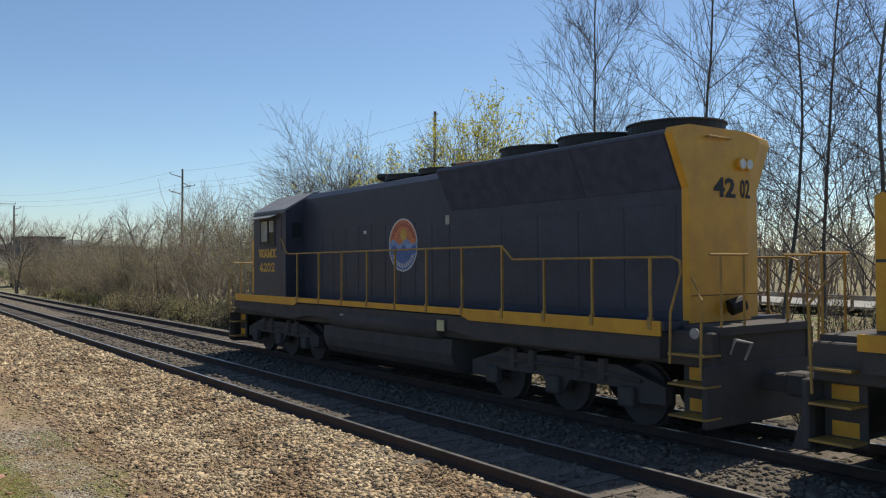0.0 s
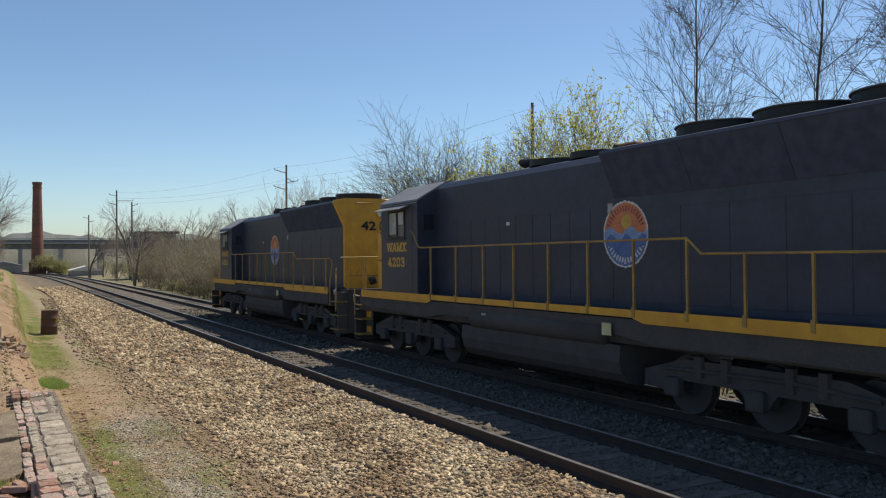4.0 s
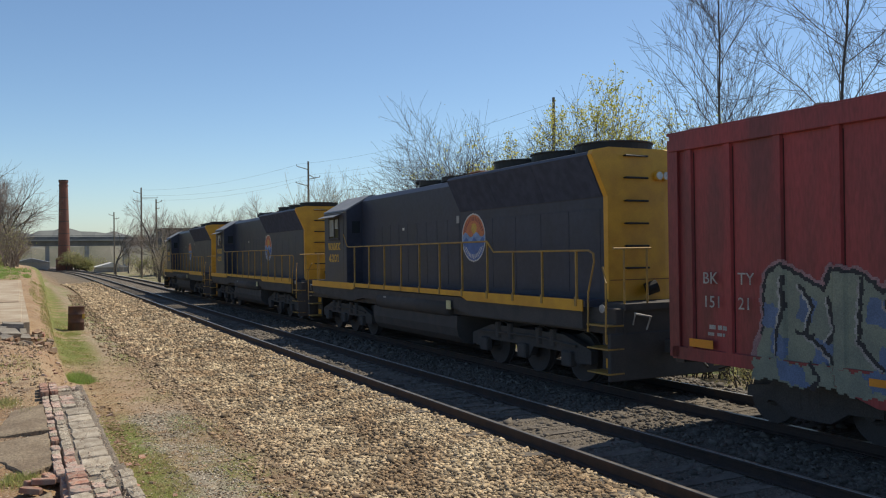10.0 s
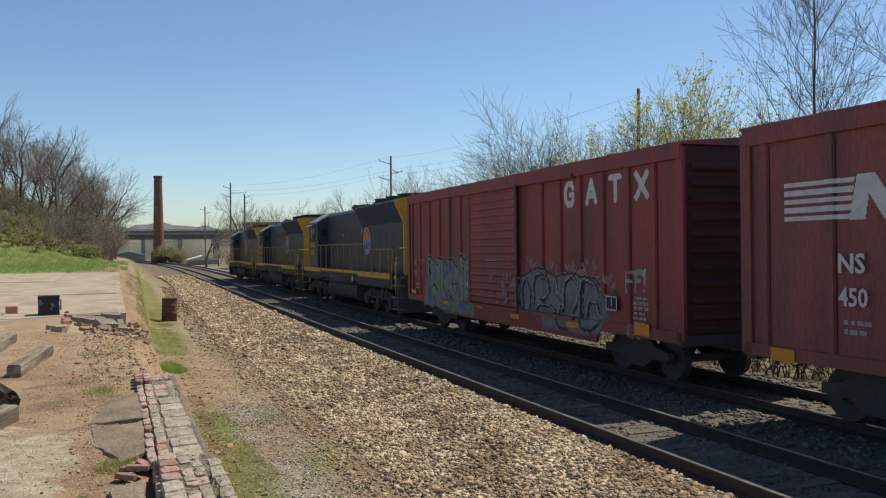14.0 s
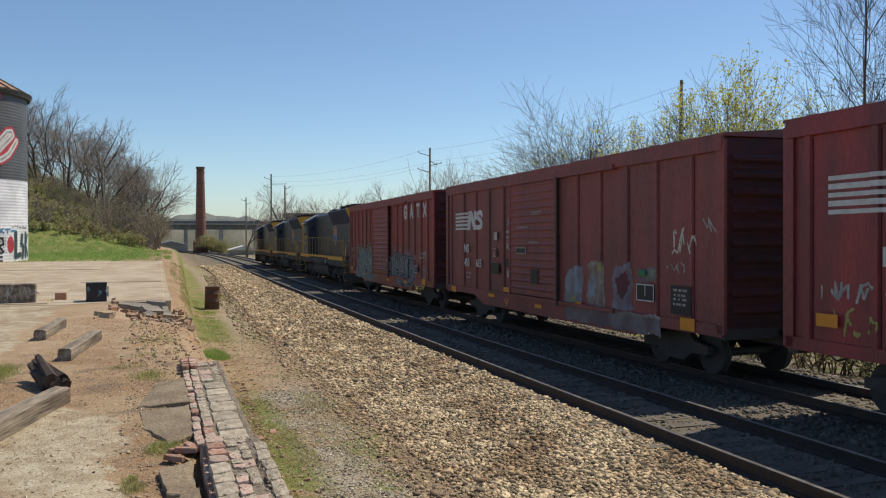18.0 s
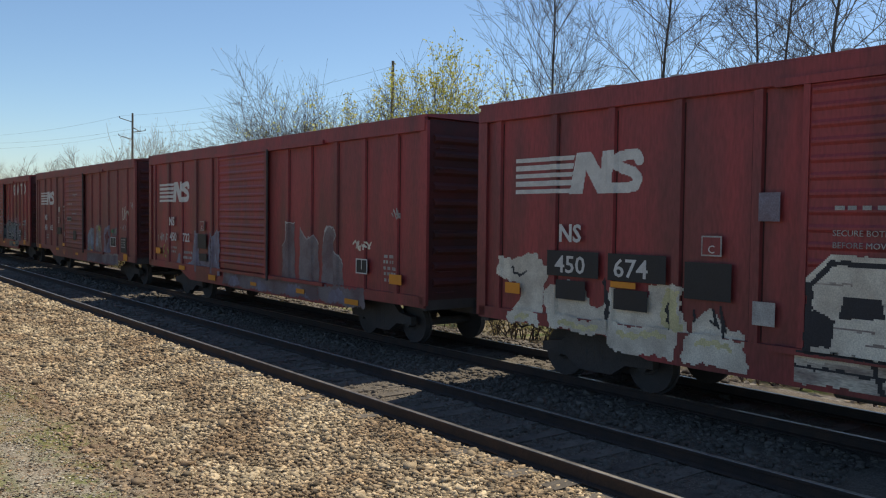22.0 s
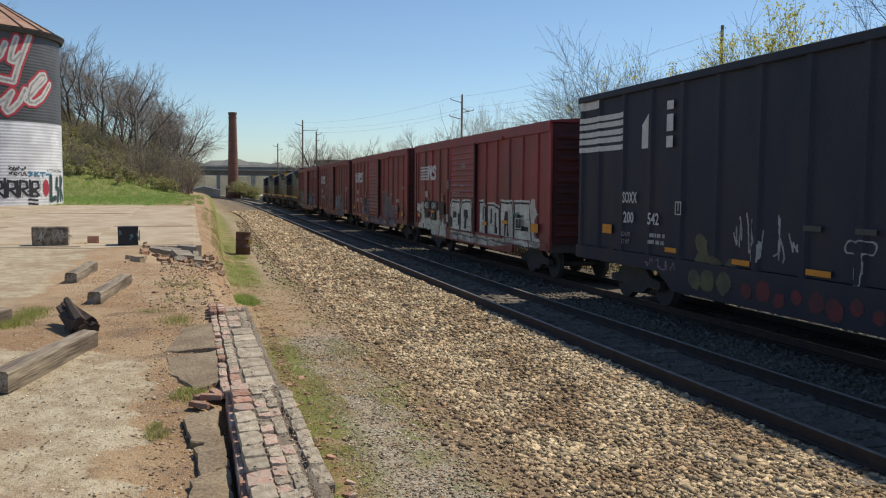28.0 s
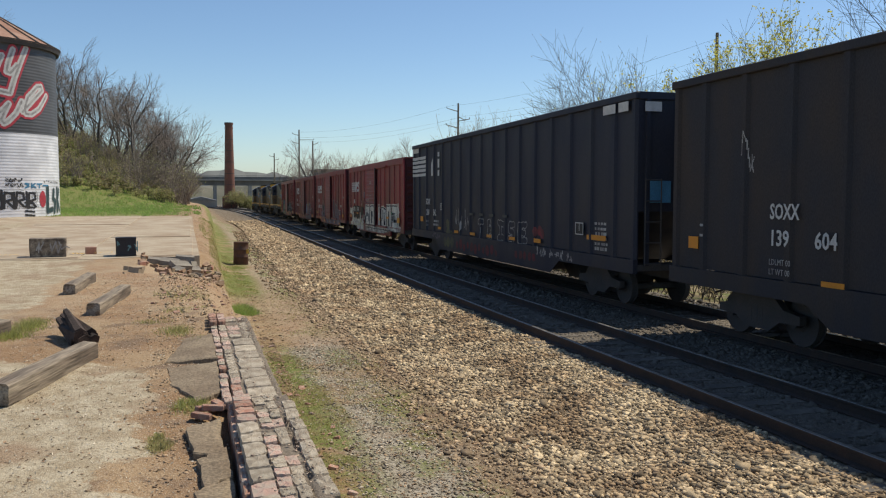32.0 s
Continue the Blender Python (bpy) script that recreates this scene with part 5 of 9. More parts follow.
def marks_b1(e, xf, xo):
    for i, g in enumerate("GATX"):
        shape_marks("billboard_mark", e, M_WHITE, g, -11.885 - i * 0.93, 3.70, 0.36, 0.46, 0.57, 0.13, xf, "big white block letter")
    sill = lambda y: -(1.55 + 0.062)
    top = [(-2.62, 1.5), (-2.69, 2.32), (-2.93, 2.44), (-3.27, 2.32), (-3.62, 2.08), (-3.76, 2.38), (-4.12, 2.38), (-4.48, 2.06), (-4.65, 2.35), (-5.0, 2.35), (-5.28, 2.1), (-5.52, 2.16), (-5.71, 2.5), (-5.95, 2.33), (-6.18, 2.43), (-6.42, 2.3), (-6.46, 1.1)]
    base = [(-2.46, 1.1)] + top
    strokes_ = [[(-2.95, 2.3), (-2.92, 1.86), (-2.78, 1.12)], [(-3.2, 2.2), (-3.38, 1.88), (-3.3, 1.5), (-3.7, 1.15)], [(-3.62, 2.0), (-3.75, 1.6), (-3.6, 1.4)], [(-4.1, 2.3), (-4.12, 1.9), (-4.05, 1.5), (-4.41, 1.12)], [(-4.46, 2.0), (-4.6, 1.55), (-4.79, 1.12)], [(-4.97, 2.3), (-4.92, 1.94), (-4.85, 1.5), (-5.05, 1.3), (-5.25, 1.45), (-5.15, 1.7), (-5.46, 1.84)], [(-5.52, 2.1), (-5.5, 1.15)], [(-5.75, 2.44), (-5.72, 1.12)], [(-6.25, 2.2), (-5.99, 1.86), (-6.05, 1.45), (-6.37, 1.14)]]
    tags = [(4, "fill", base, 0.10), (1, "line", top, 0.055), (0, "fill", base, 0)]
    tags += [(2, "fill", [(y, z), (y - 0.05, z + 0.3), (y - 0.28, z + 0.22), (y - 0.22, z - 0.06)], 0.02) for y, z in ((-2.6, 1.6), (-2.75, 1.2), (-3.2, 1.75), (-4.25, 1.75), (-3.45, 1.15), (-4.75, 2.0), (-6.15, 2.0), (-5.3, 1.25), (-4.4, 1.12), (-6.15, 1.2))]
    tags += [(1, "line", [(a - 0.05, b + 0.01) for a, b in ln], 0.03) for ln in strokes_] + [(3, "line", ln, 0.016) for ln in strokes_]
    tags += [(1, "line", [(-3.2, 1.55), (-3.45, 1.5)], 0.03), (1, "line", [(-4.95, 1.6), (-5.45, 1.62)], 0.025), (3, "fill", [(-6.0, 1.55), (-6.02, 1.68), (-6.2, 1.7), (-6.22, 1.58)], 0.02)]
    sprayed("graffiti", e, [M_GREENGREY, M_DARKPAINT, M_SLATEBLUE, M_PALEPAINT, M_PINKPAINT], tags, xf, "green-grey graffiti letters with blue patches and dark outline", 0.02, 0.02, 1.09)
    for a, b in ((-2.43, -3.8), (-3.8, -5.2), (-5.2, -6.7)):
        sprayed("paint_patch", e, [M_GREENGREY, M_SLATEBLUE, M_DARKPAINT], [(0, "fill", [(a, 0.80 if a > -4 else 0.72), (a, 1.11), (b, 1.11), (b, 0.80 if b > -4 else 0.72)], 0), (1, "fill", [(a - 0.5, 0.85), (a - 0.4, 1.1), (a - 0.9, 1.1), (a - 1.0, 0.8)], 0), (2, "line", [(b + 0.35, 1.11), (b + 0.2, 0.9), (b + 0.35, 0.78)], 0.025)], sill, "green-grey sprayed paint on the sill", 0.026, 0.03, 0.68)
    bulk = [(-9.56, 1.2), (-9.6, 1.92), (-10.19, 2.16), (-10.9, 2.22), (-11.46, 2.0), (-11.82, 2.1), (-12.67, 2.08), (-13.25, 2.0), (-13.66, 1.65), (-13.7, 1.15), (-13.4, 1.1), (-9.7, 1.1)]
    swirls = [[(-9.8, 1.15), (-9.75, 1.6), (-9.95, 1.95), (-10.2, 1.6), (-10.15, 1.2)], [(-10.39, 1.31), (-10.36, 1.7), (-10.5, 1.98), (-10.85, 2.06), (-11.1, 1.9), (-11.18, 1.65), (-10.95, 1.45), (-10.7, 1.5)], [(-10.55, 1.15), (-10.8, 1.32), (-11.2, 1.3), (-11.45, 1.12)], [(-11.5, 1.95), (-11.6, 1.6), (-11.82, 1.39), (-11.7, 1.15)], [(-11.85, 1.25), (-11.95, 1.9), (-12.25, 2.02), (-12.55, 1.85), (-12.5, 1.5), (-12.3, 1.2)], [(-12.7, 1.15), (-12.65, 1.65), (-12.83, 2.0), (-13.2, 1.85), (-13.5, 1.5)], [(-12.9, 1.15), (-13.0, 1.5), (-13.3, 1.45), (-13.45, 1.15)]]
    tags = [(4, "fill", bulk, 0.05), (2, "fill", bulk, 0.02), (0, "fill", [(a, b - 0.03) for a, b in bulk], -0.0)]
    tags += [(1, "fill", [(y, z), (y - 0.08, z + 0.4), (y - 0.4, z + 0.3), (y - 0.3, z - 0.08)], 0.02) for y, z in ((-9.7, 1.4), (-10.5, 1.3), (-11.2, 1.6), (-12.0, 1.2), (-12.9, 1.45), (-13.3, 1.2))]
    tags += [(2, "line", ln, 0.055) for ln in swirls] + [(3, "line", [(a + 0.06, b + 0.03) for a, b in ln], 0.014) for ln in swirls]
    sprayed("graffiti", e, [M_GREYPAINT, M_LILAC, M_DARKPAINT, M_PALEPAINT, M_PINKPAINT], tags, xf, "rounded grey graffiti letters with dark outline", 0.02, 0.02, 1.09)
    sprayed("paint_patch", e, [M_GREYPAINT, M_DARKPAINT], [(0, "fill", [(-10.9, 0.74), (-10.8, 1.1), (-13.6, 1.1), (-13.5, 0.9), (-13.3, 0.78)], 0), (1, "line", [(-11.5, 1.1), (-11.7, 0.85), (-12.1, 0.8)], 0.04), (1, "line", [(-12.6, 1.1), (-12.7, 0.9), (-13.1, 0.84), (-13.4, 1.05)], 0.035)], sill, "grey sprayed paint on the sill", 0.024, 0.02, 0.68)
    bursts(e, M_PINKPAINT, [(-8.7, 1.2, 0.5), (-9.1, 1.6, 0.55), (-10.2, 2.05, 0.5), (-11.2, 1.95, 0.52), (-12.2, 1.98, 0.5), (-13.0, 2.0, 0.52), (-13.6, 1.75, 0.5)], xf, 8)
    part("green_sticker", box(xo - 0.008, xo - 0.004, -14.05, -13.87, 1.74, 1.80), M_GREENSTICK, e)
    framed_board(e, -13.74, 1.38, 0.42, 0.30, xo - 0.004)
    fat_letters(e, [M_PALEPAINT, M_PALEPAINT, M_PALEPAINT, M_GREYPAINT], 1.80, 0.40, [("F", -14.42, 0.22), ("F", -14.70, 0.22), ("!", -14.98, 0.2)], 0.035, xf, 5, "pale sprayed tag", 0.0, 0.0, 0.9, 0.016)
    for y, a, b in ((-1.5, "BK", "151"), (-2.2, "TY", "21")):
        text_on_side("reporting_mark", a, 0.26, y, 2.17, xo, M_PALEPAINT, e)
        text_on_side("number", b, 0.26, y, 1.80, xo, M_PALEPAINT, e)
    bars_on_side(e, M_PALEPAINT, -1.5, 1.30, 0.5, 0.22, 2, xf, 6)
    bars_on_side(e, M_PALEPAINT, -14.6, 1.1, 0.55, 0.6, 6, xf, 2)
    part("white_line", box(xo - 0.058, xo - 0.054, -8.4, -7.7, 2.36, 2.38), M_PALEPAINT, e)
    text_on_side("door_mark", "D", 0.2, -7.98, 1.84, xo - 0.056, M_PALEPAINT, e)
    blobs(e, M_PINKPAINT, [(-13.9, 0.98, 0.13), (-14.15, 1.02, 0.12), (-14.6, 1.0, 0.14), (-14.8, 0.98, 0.12)], xf, "dull pink sprayed dust", 4.0, 0.03)
    reflectors(e, xo, [(-1.2, 1.15, 0.5, 0.13), (-4.3, 0.94, 0.45, 0.10), (-6.9, 1.0, 0.45, 0.10), (-9.14, 0.86, 0.5, 0.12), (-12.05, 0.88, 0.55, 0.12), (-14.75, 0.95, 0.5, 0.24)])


def ns_common(e, xf, xo, n0):
    stripes_logo(e, -1.64, 3.05, 2.64, 0.645, xf)
    text_on_side("reporting_mark", "NS", 0.38, -2.68, 2.31, xo, M_WHITE, e, 0.01)
    bars_on_side(e, M_PALEPAINT, -2.7, 1.38, 0.5, 0.25, 2, xf, 7)
    part("clearance_plate", box(xo - 0.004, xo, -5.55, -5.25, 2.19, 2.46), M_PALEPAINT, e)
    part("plate_field", box(xo - 0.008, xo - 0.004, -5.53, -5.27, 2.21, 2.44), M_RED, e)
    text_on_side("plate_mark", "C", 0.15, -5.35, 2.23, xo - 0.01, M_WHITE, e)


def marks_b2(e, xf, xo):
    ns_common(e, xf, xo, 0)
    text_on_side("number", "450", 0.36, -2.70, 1.84, xo, M_WHITE, e, 0.008, 0.9)
    text_on_side("number", "615", 0.36, -3.80, 1.84, xo, M_WHITE, e, 0.008, 0.9)
    xd = -(1.55 + 0.125)
    part("paper_notice", box(xo - 0.006, xo - 0.002, -5.62, -5.35, 2.71, 2.95), M_PALEPAINT, e)
    part("paper_notice", box(xo - 0.006, xo - 0.002, -6.66, -6.42, 3.12, 3.36), M_LILAC, e)
    for y, z, w, h in ((-6.3, 2.92, 0.22, 0.07), (-6.34, 2.76, 0.16, 0.06), (-6.55, 2.7, 0.1, 0.1), (-6.38, 1.6, 0.2, 0.22)):
        part("torn_paper", box(xo - 0.006, xo - 0.002, y - w, y, z, z + h), M_PALEPAINT, e)
    part("black_patch", box(xo - 0.006, xo - 0.002, -6.6, -6.28, 1.9, 2.16), M_PATCH, e)
    part("black_patch", box(xo - 0.008, xo - 0.004, -5.75, -5.15, 1.68, 2.0), M_PATCH, e)
    part("black_patch", box(xd - 0.006, xd, -8.6, -8.15, 1.5, 1.9), M_PATCH, e)
    part("notice_board", box(xd - 0.006, xd, -7.84, -7.16, 2.31, 2.5), M_PALEPAINT, e)
    part("notice_panel", box(xd - 0.010, xd - 0.006, -7.80, -7.20, 2.34, 2.47), M_PATCH, e)
    bars_on_side(e, M_PALEPAINT, -7.2, 2.99, 0.76, 0.1, 1, lambda y: xd - 0.002, 91)
    bars_on_side(e, M_PALEPAINT, -8.08, 3.36, 0.75, 0.13, 2, lambda y: xd - 0.002, 92)
    bars_on_side(e, M_PALEPAINT, -7.95, 2.6, 0.8, 0.06, 1, lambda y: xd - 0.002, 93)
    skin("arrow_mark", e, [M_SUNSET], lambda U, Z: np.where(strokes(U, Z, [[(0.25, 1.08), (0.25, 0.78)], [(0.06, 0.95), (0.25, 0.76), (0.44, 0.95)]]) < 0.035, 0, -1), -6.55, -6.05, 0.7, 1.15, lambda y: -(1.55 + 0.062), 0.016, "orange sprayed arrow")
    for mats, fill, extra, lab in (
            ([M_PALEBLUE, M_LIMEPAINT], [(-9.92, 1.12), (-10.0, 1.75), (-10.15, 1.96), (-10.95, 2.09), (-10.86, 1.12)], [(1, "fill", [(-10.3, 1.15), (-10.3, 1.28), (-10.6, 1.28), (-10.6, 1.15)], 0)], "pale blue-grey sprayed patch"),
            ([M_DUSTPAINT, M_PALEBLUE, M_LIMEPAINT], [(-11.1, 1.12), (-11.18, 2.14), (-11.9, 2.22), (-11.98, 1.12)], [(1, "fill", [(-11.2, 1.3), (-11.25, 1.9), (-11.55, 1.7), (-11.5, 1.3)], 0), (2, "fill", [(-11.62, 2.0), (-11.62, 2.18), (-11.85, 2.2), (-11.85, 1.98)], 0)], "faded cream sprayed patch"),
            ([M_LILAC, M_RUSTSPRAY, M_DUSTPAINT], [(-12.3, 1.12), (-12.32, 1.8), (-12.44, 2.12), (-13.07, 2.18), (-13.18, 1.12)], [(1, "fill", [(-12.44, 1.8), (-12.7, 1.96), (-13.02, 2.0), (-12.98, 1.53), (-12.75, 1.38), (-12.5, 1.5)], 0), (2, "line", [(-13.1, 2.0), (-13.12, 1.3)], 0.05)], "faded violet and dull red sprayed patch"),
            ([M_GREYDUST, M_GREENGREY], [(-13.3, 1.8), (-13.4, 2.12), (-14.1, 2.1), (-14.12, 1.82)], [(1, "fill", [(-13.6, 1.9), (-13.6, 2.05), (-14.05, 2.05), (-14.05, 1.9)], 0)], "grey-green sprayed patch")):
        sprayed("paint_patch", e, mats, [(0, "fill", fill, 0)] + extra, xf, lab, 0.024, 0.03)
    for a, b in ((-10.08, -12.2), (-12.2, -14.27)):
        sprayed("paint_patch", e, [M_GREYDUST, M_DUSTPAINT], [(0, "fill", [(a, 0.70), (a, 1.03), (b, 1.08), (b, 0.70)], 0), (1, "line", [(a, 1.07), (b, 1.09)], 0.03)], lambda y: -(1.55 + 0.062), "pale dust along the sill", 0.03, 0.025, 0.68)
    tag_scrawl(e, M_WHITEPAINT, -14.5, 2.42, 0.6, 0.5, xf, 15, 0.035)
    tag_scrawl(e, M_PALEPAINT, -14.4, 2.02, 0.7, 0.22, xf, 16, 0.03)
    tag_scrawl(e, M_PALEPAINT, -15.55, 2.82, 0.2, 0.32, xf, 17, 0.03)
    tag_scrawl(e, M_WHITEPAINT, -6.2, 2.3, 0.3, 0.6, xf, 18, 0.03)
    framed_board(e, -13.42, 1.40, 0.66, 0.36, xo - 0.004)
    part("black_patch", box(xo - 0.004, xo, -15.32, -14.66, 1.22, 1.78), M_PATCH, e)
    bars_on_side(e, M_PALEPAINT, -14.72, 1.36, 0.5, 0.36, 4, lambda y: xo - 0.007, 21)
    part("green_sticker", box(xo - 0.006, xo - 0.002, -13.75, -13.5, 1.93, 2.05), M_GREENSTICK, e)
    reflectors(e, xo - 0.004, [(-1.4, 0.90, 0.48, 0.2), (-4.9, 0.94, 0.5, 0.1), (-6.1, 1.16, 0.5, 0.14), (-8.3, 0.85, 0.45, 0.1), (-10.65, 1.08, 0.3, 0.1), (-14.98, 0.93, 0.46, 0.24)])


def marks_b3(e, xf, xo):
    ns_common(e, xf, xo, 0)
    text_on_side("number", "450", 0.37, -2.75, 1.82, xo, M_WHITE, e, 0.006, 1.05)
    text_on_side("number", "722", 0.37, -3.85, 1.82, xo, M_WHITE, e, 0.006, 1.05)
    bars_on_side(e, M_PALEPAINT, -3.75, 1.2, 0.75, 0.32, 2, xf, 9)
    sprayed("paint_patch", e, [M_LILAC], [(0, "fill", [(-3.12, 0.94), (-3.16, 1.2), (-3.35, 1.45), (-3.6, 1.36), (-3.56, 0.94)], 0)], xf, "faded violet-grey sprayed stump", 0.022, 0.03)
    limb = [(-3.92, 0.94), (-4.05, 1.16), (-4.52, 1.18), (-4.53, 1.6), (-4.79, 2.21), (-4.97, 2.08), (-5.08, 1.4), (-5.66, 1.35), (-5.82, 2.24), (-5.98, 2.05), (-6.0, 1.2), (-6.05, 1.97), (-6.36, 2.24), (-6.78, 2.2), (-6.76, 0.94)]
    sprayed("paint_patch", e, [M_LILAC, M_PALEBLUE, M_DARKPAINT], [(0, "fill", limb, 0), (1, "line", limb[1:6], 0.022), (1, "line", limb[8:10], 0.022), (1, "line", limb[11:14], 0.022), (2, "line", [(-5.02, 2.0), (-5.06, 1.1), (-5.25, 0.98)], 0.02), (2, "line", [(-6.02, 1.9), (-5.98, 1.05)], 0.02), (1, "fill", [(-5.35, 1.05), (-5.42, 1.18), (-5.5, 1.02)], 0), (1, "line", [(-6.2, 1.5), (-6.25, 1.3), (-6.5, 1.2)], 0.02)], xf, "faded violet-grey sprayed letters with pale edges", 0.022, 0.03)
    for ghost in ([(-10.35, 1.1), (-10.36, 1.92), (-10.61, 2.06), (-10.6, 2.48), (-10.95, 2.50), (-11.02, 1.1)], [(-11.2, 1.1), (-11.25, 2.34), (-11.56, 2.10), (-11.90, 2.22), (-12.12, 2.0), (-12.17, 1.1)], [(-12.28, 1.1), (-12.32, 2.05), (-12.38, 2.28), (-12.53, 2.44), (-12.83, 2.43), (-12.96, 2.23), (-12.81, 1.95), (-13.19, 1.59), (-13.23, 1.1)]):
        sprayed("paint_patch", e, [M_GREYDUST, M_PALEPAINT], [(0, "fill", ghost, 0), (1, "line", ghost[1:-1], 0.014)], xf, "weathered grey letter ghost with a thin pale edge", 0.02, 0.02)
    for a, b in ((-6.9, -8.3), (-8.3, -10.2), (-10.2, -12.2), (-12.2, -14.17)):
        sprayed("paint_patch", e, [M_GREYDUST, M_LILAC], [(0, "fill", [(a, 0.70), (a, 1.09), (b, 1.10), (b, 0.68)], 0), (1, "fill", [(a - 0.4, 0.72), (a - 0.5, 1.0), (a - 0.9, 1.02), (b + 0.3, 0.72)], 0)], lambda y: -(1.55 + 0.062), "grey sprayed dust on the sill", 0.03, 0.03, 0.68)
    tag_scrawl(e, M_PALEPAINT, -1.5, 1.75, 0.8, 0.3, xf, 31, 0.045)
    tag_scrawl(e, M_LIMEPAINT, -1.75, 1.25, 0.55, 0.42, xf, 32, 0.04)
    tag_scrawl(e, M_PALEPAINT, -15.0, 2.56, 0.35, 0.28, xf, 33, 0.026)
    tag_scrawl(e, M_WHITEPAINT, -13.55, 1.92, 0.6, 0.24, xf, 34, 0.04)
    part("black_patch", box(xo - 0.006, xo, -5.7, -5.07, 1.65, 2.08), M_PATCH, e)
    part("black_patch", box(xo - 0.006, xo, -5.75, -5.2, 1.28, 1.5), M_PATCH, e)
    framed_board(e, -13.85, 1.44, 0.44, 0.32, xo - 0.004)
    bars_on_side(e, M_PALEPAINT, -14.75, 1.28, 0.55, 0.6, 5, xf, 35)
    reflectors(e, xo - 0.01, [(-1.48, 1.35, 0.42, 0.2), (-3.57, 0.93, 0.48, 0.13), (-5.9, 0.76, 0.5, 0.15), (-15.1, 1.30, 0.42, 0.20), (-8.7, 0.80, 0.35, 0.09), (-11.2, 0.80, 0.4, 0.11), (-13.4, 0.74, 0.55, 0.12)])


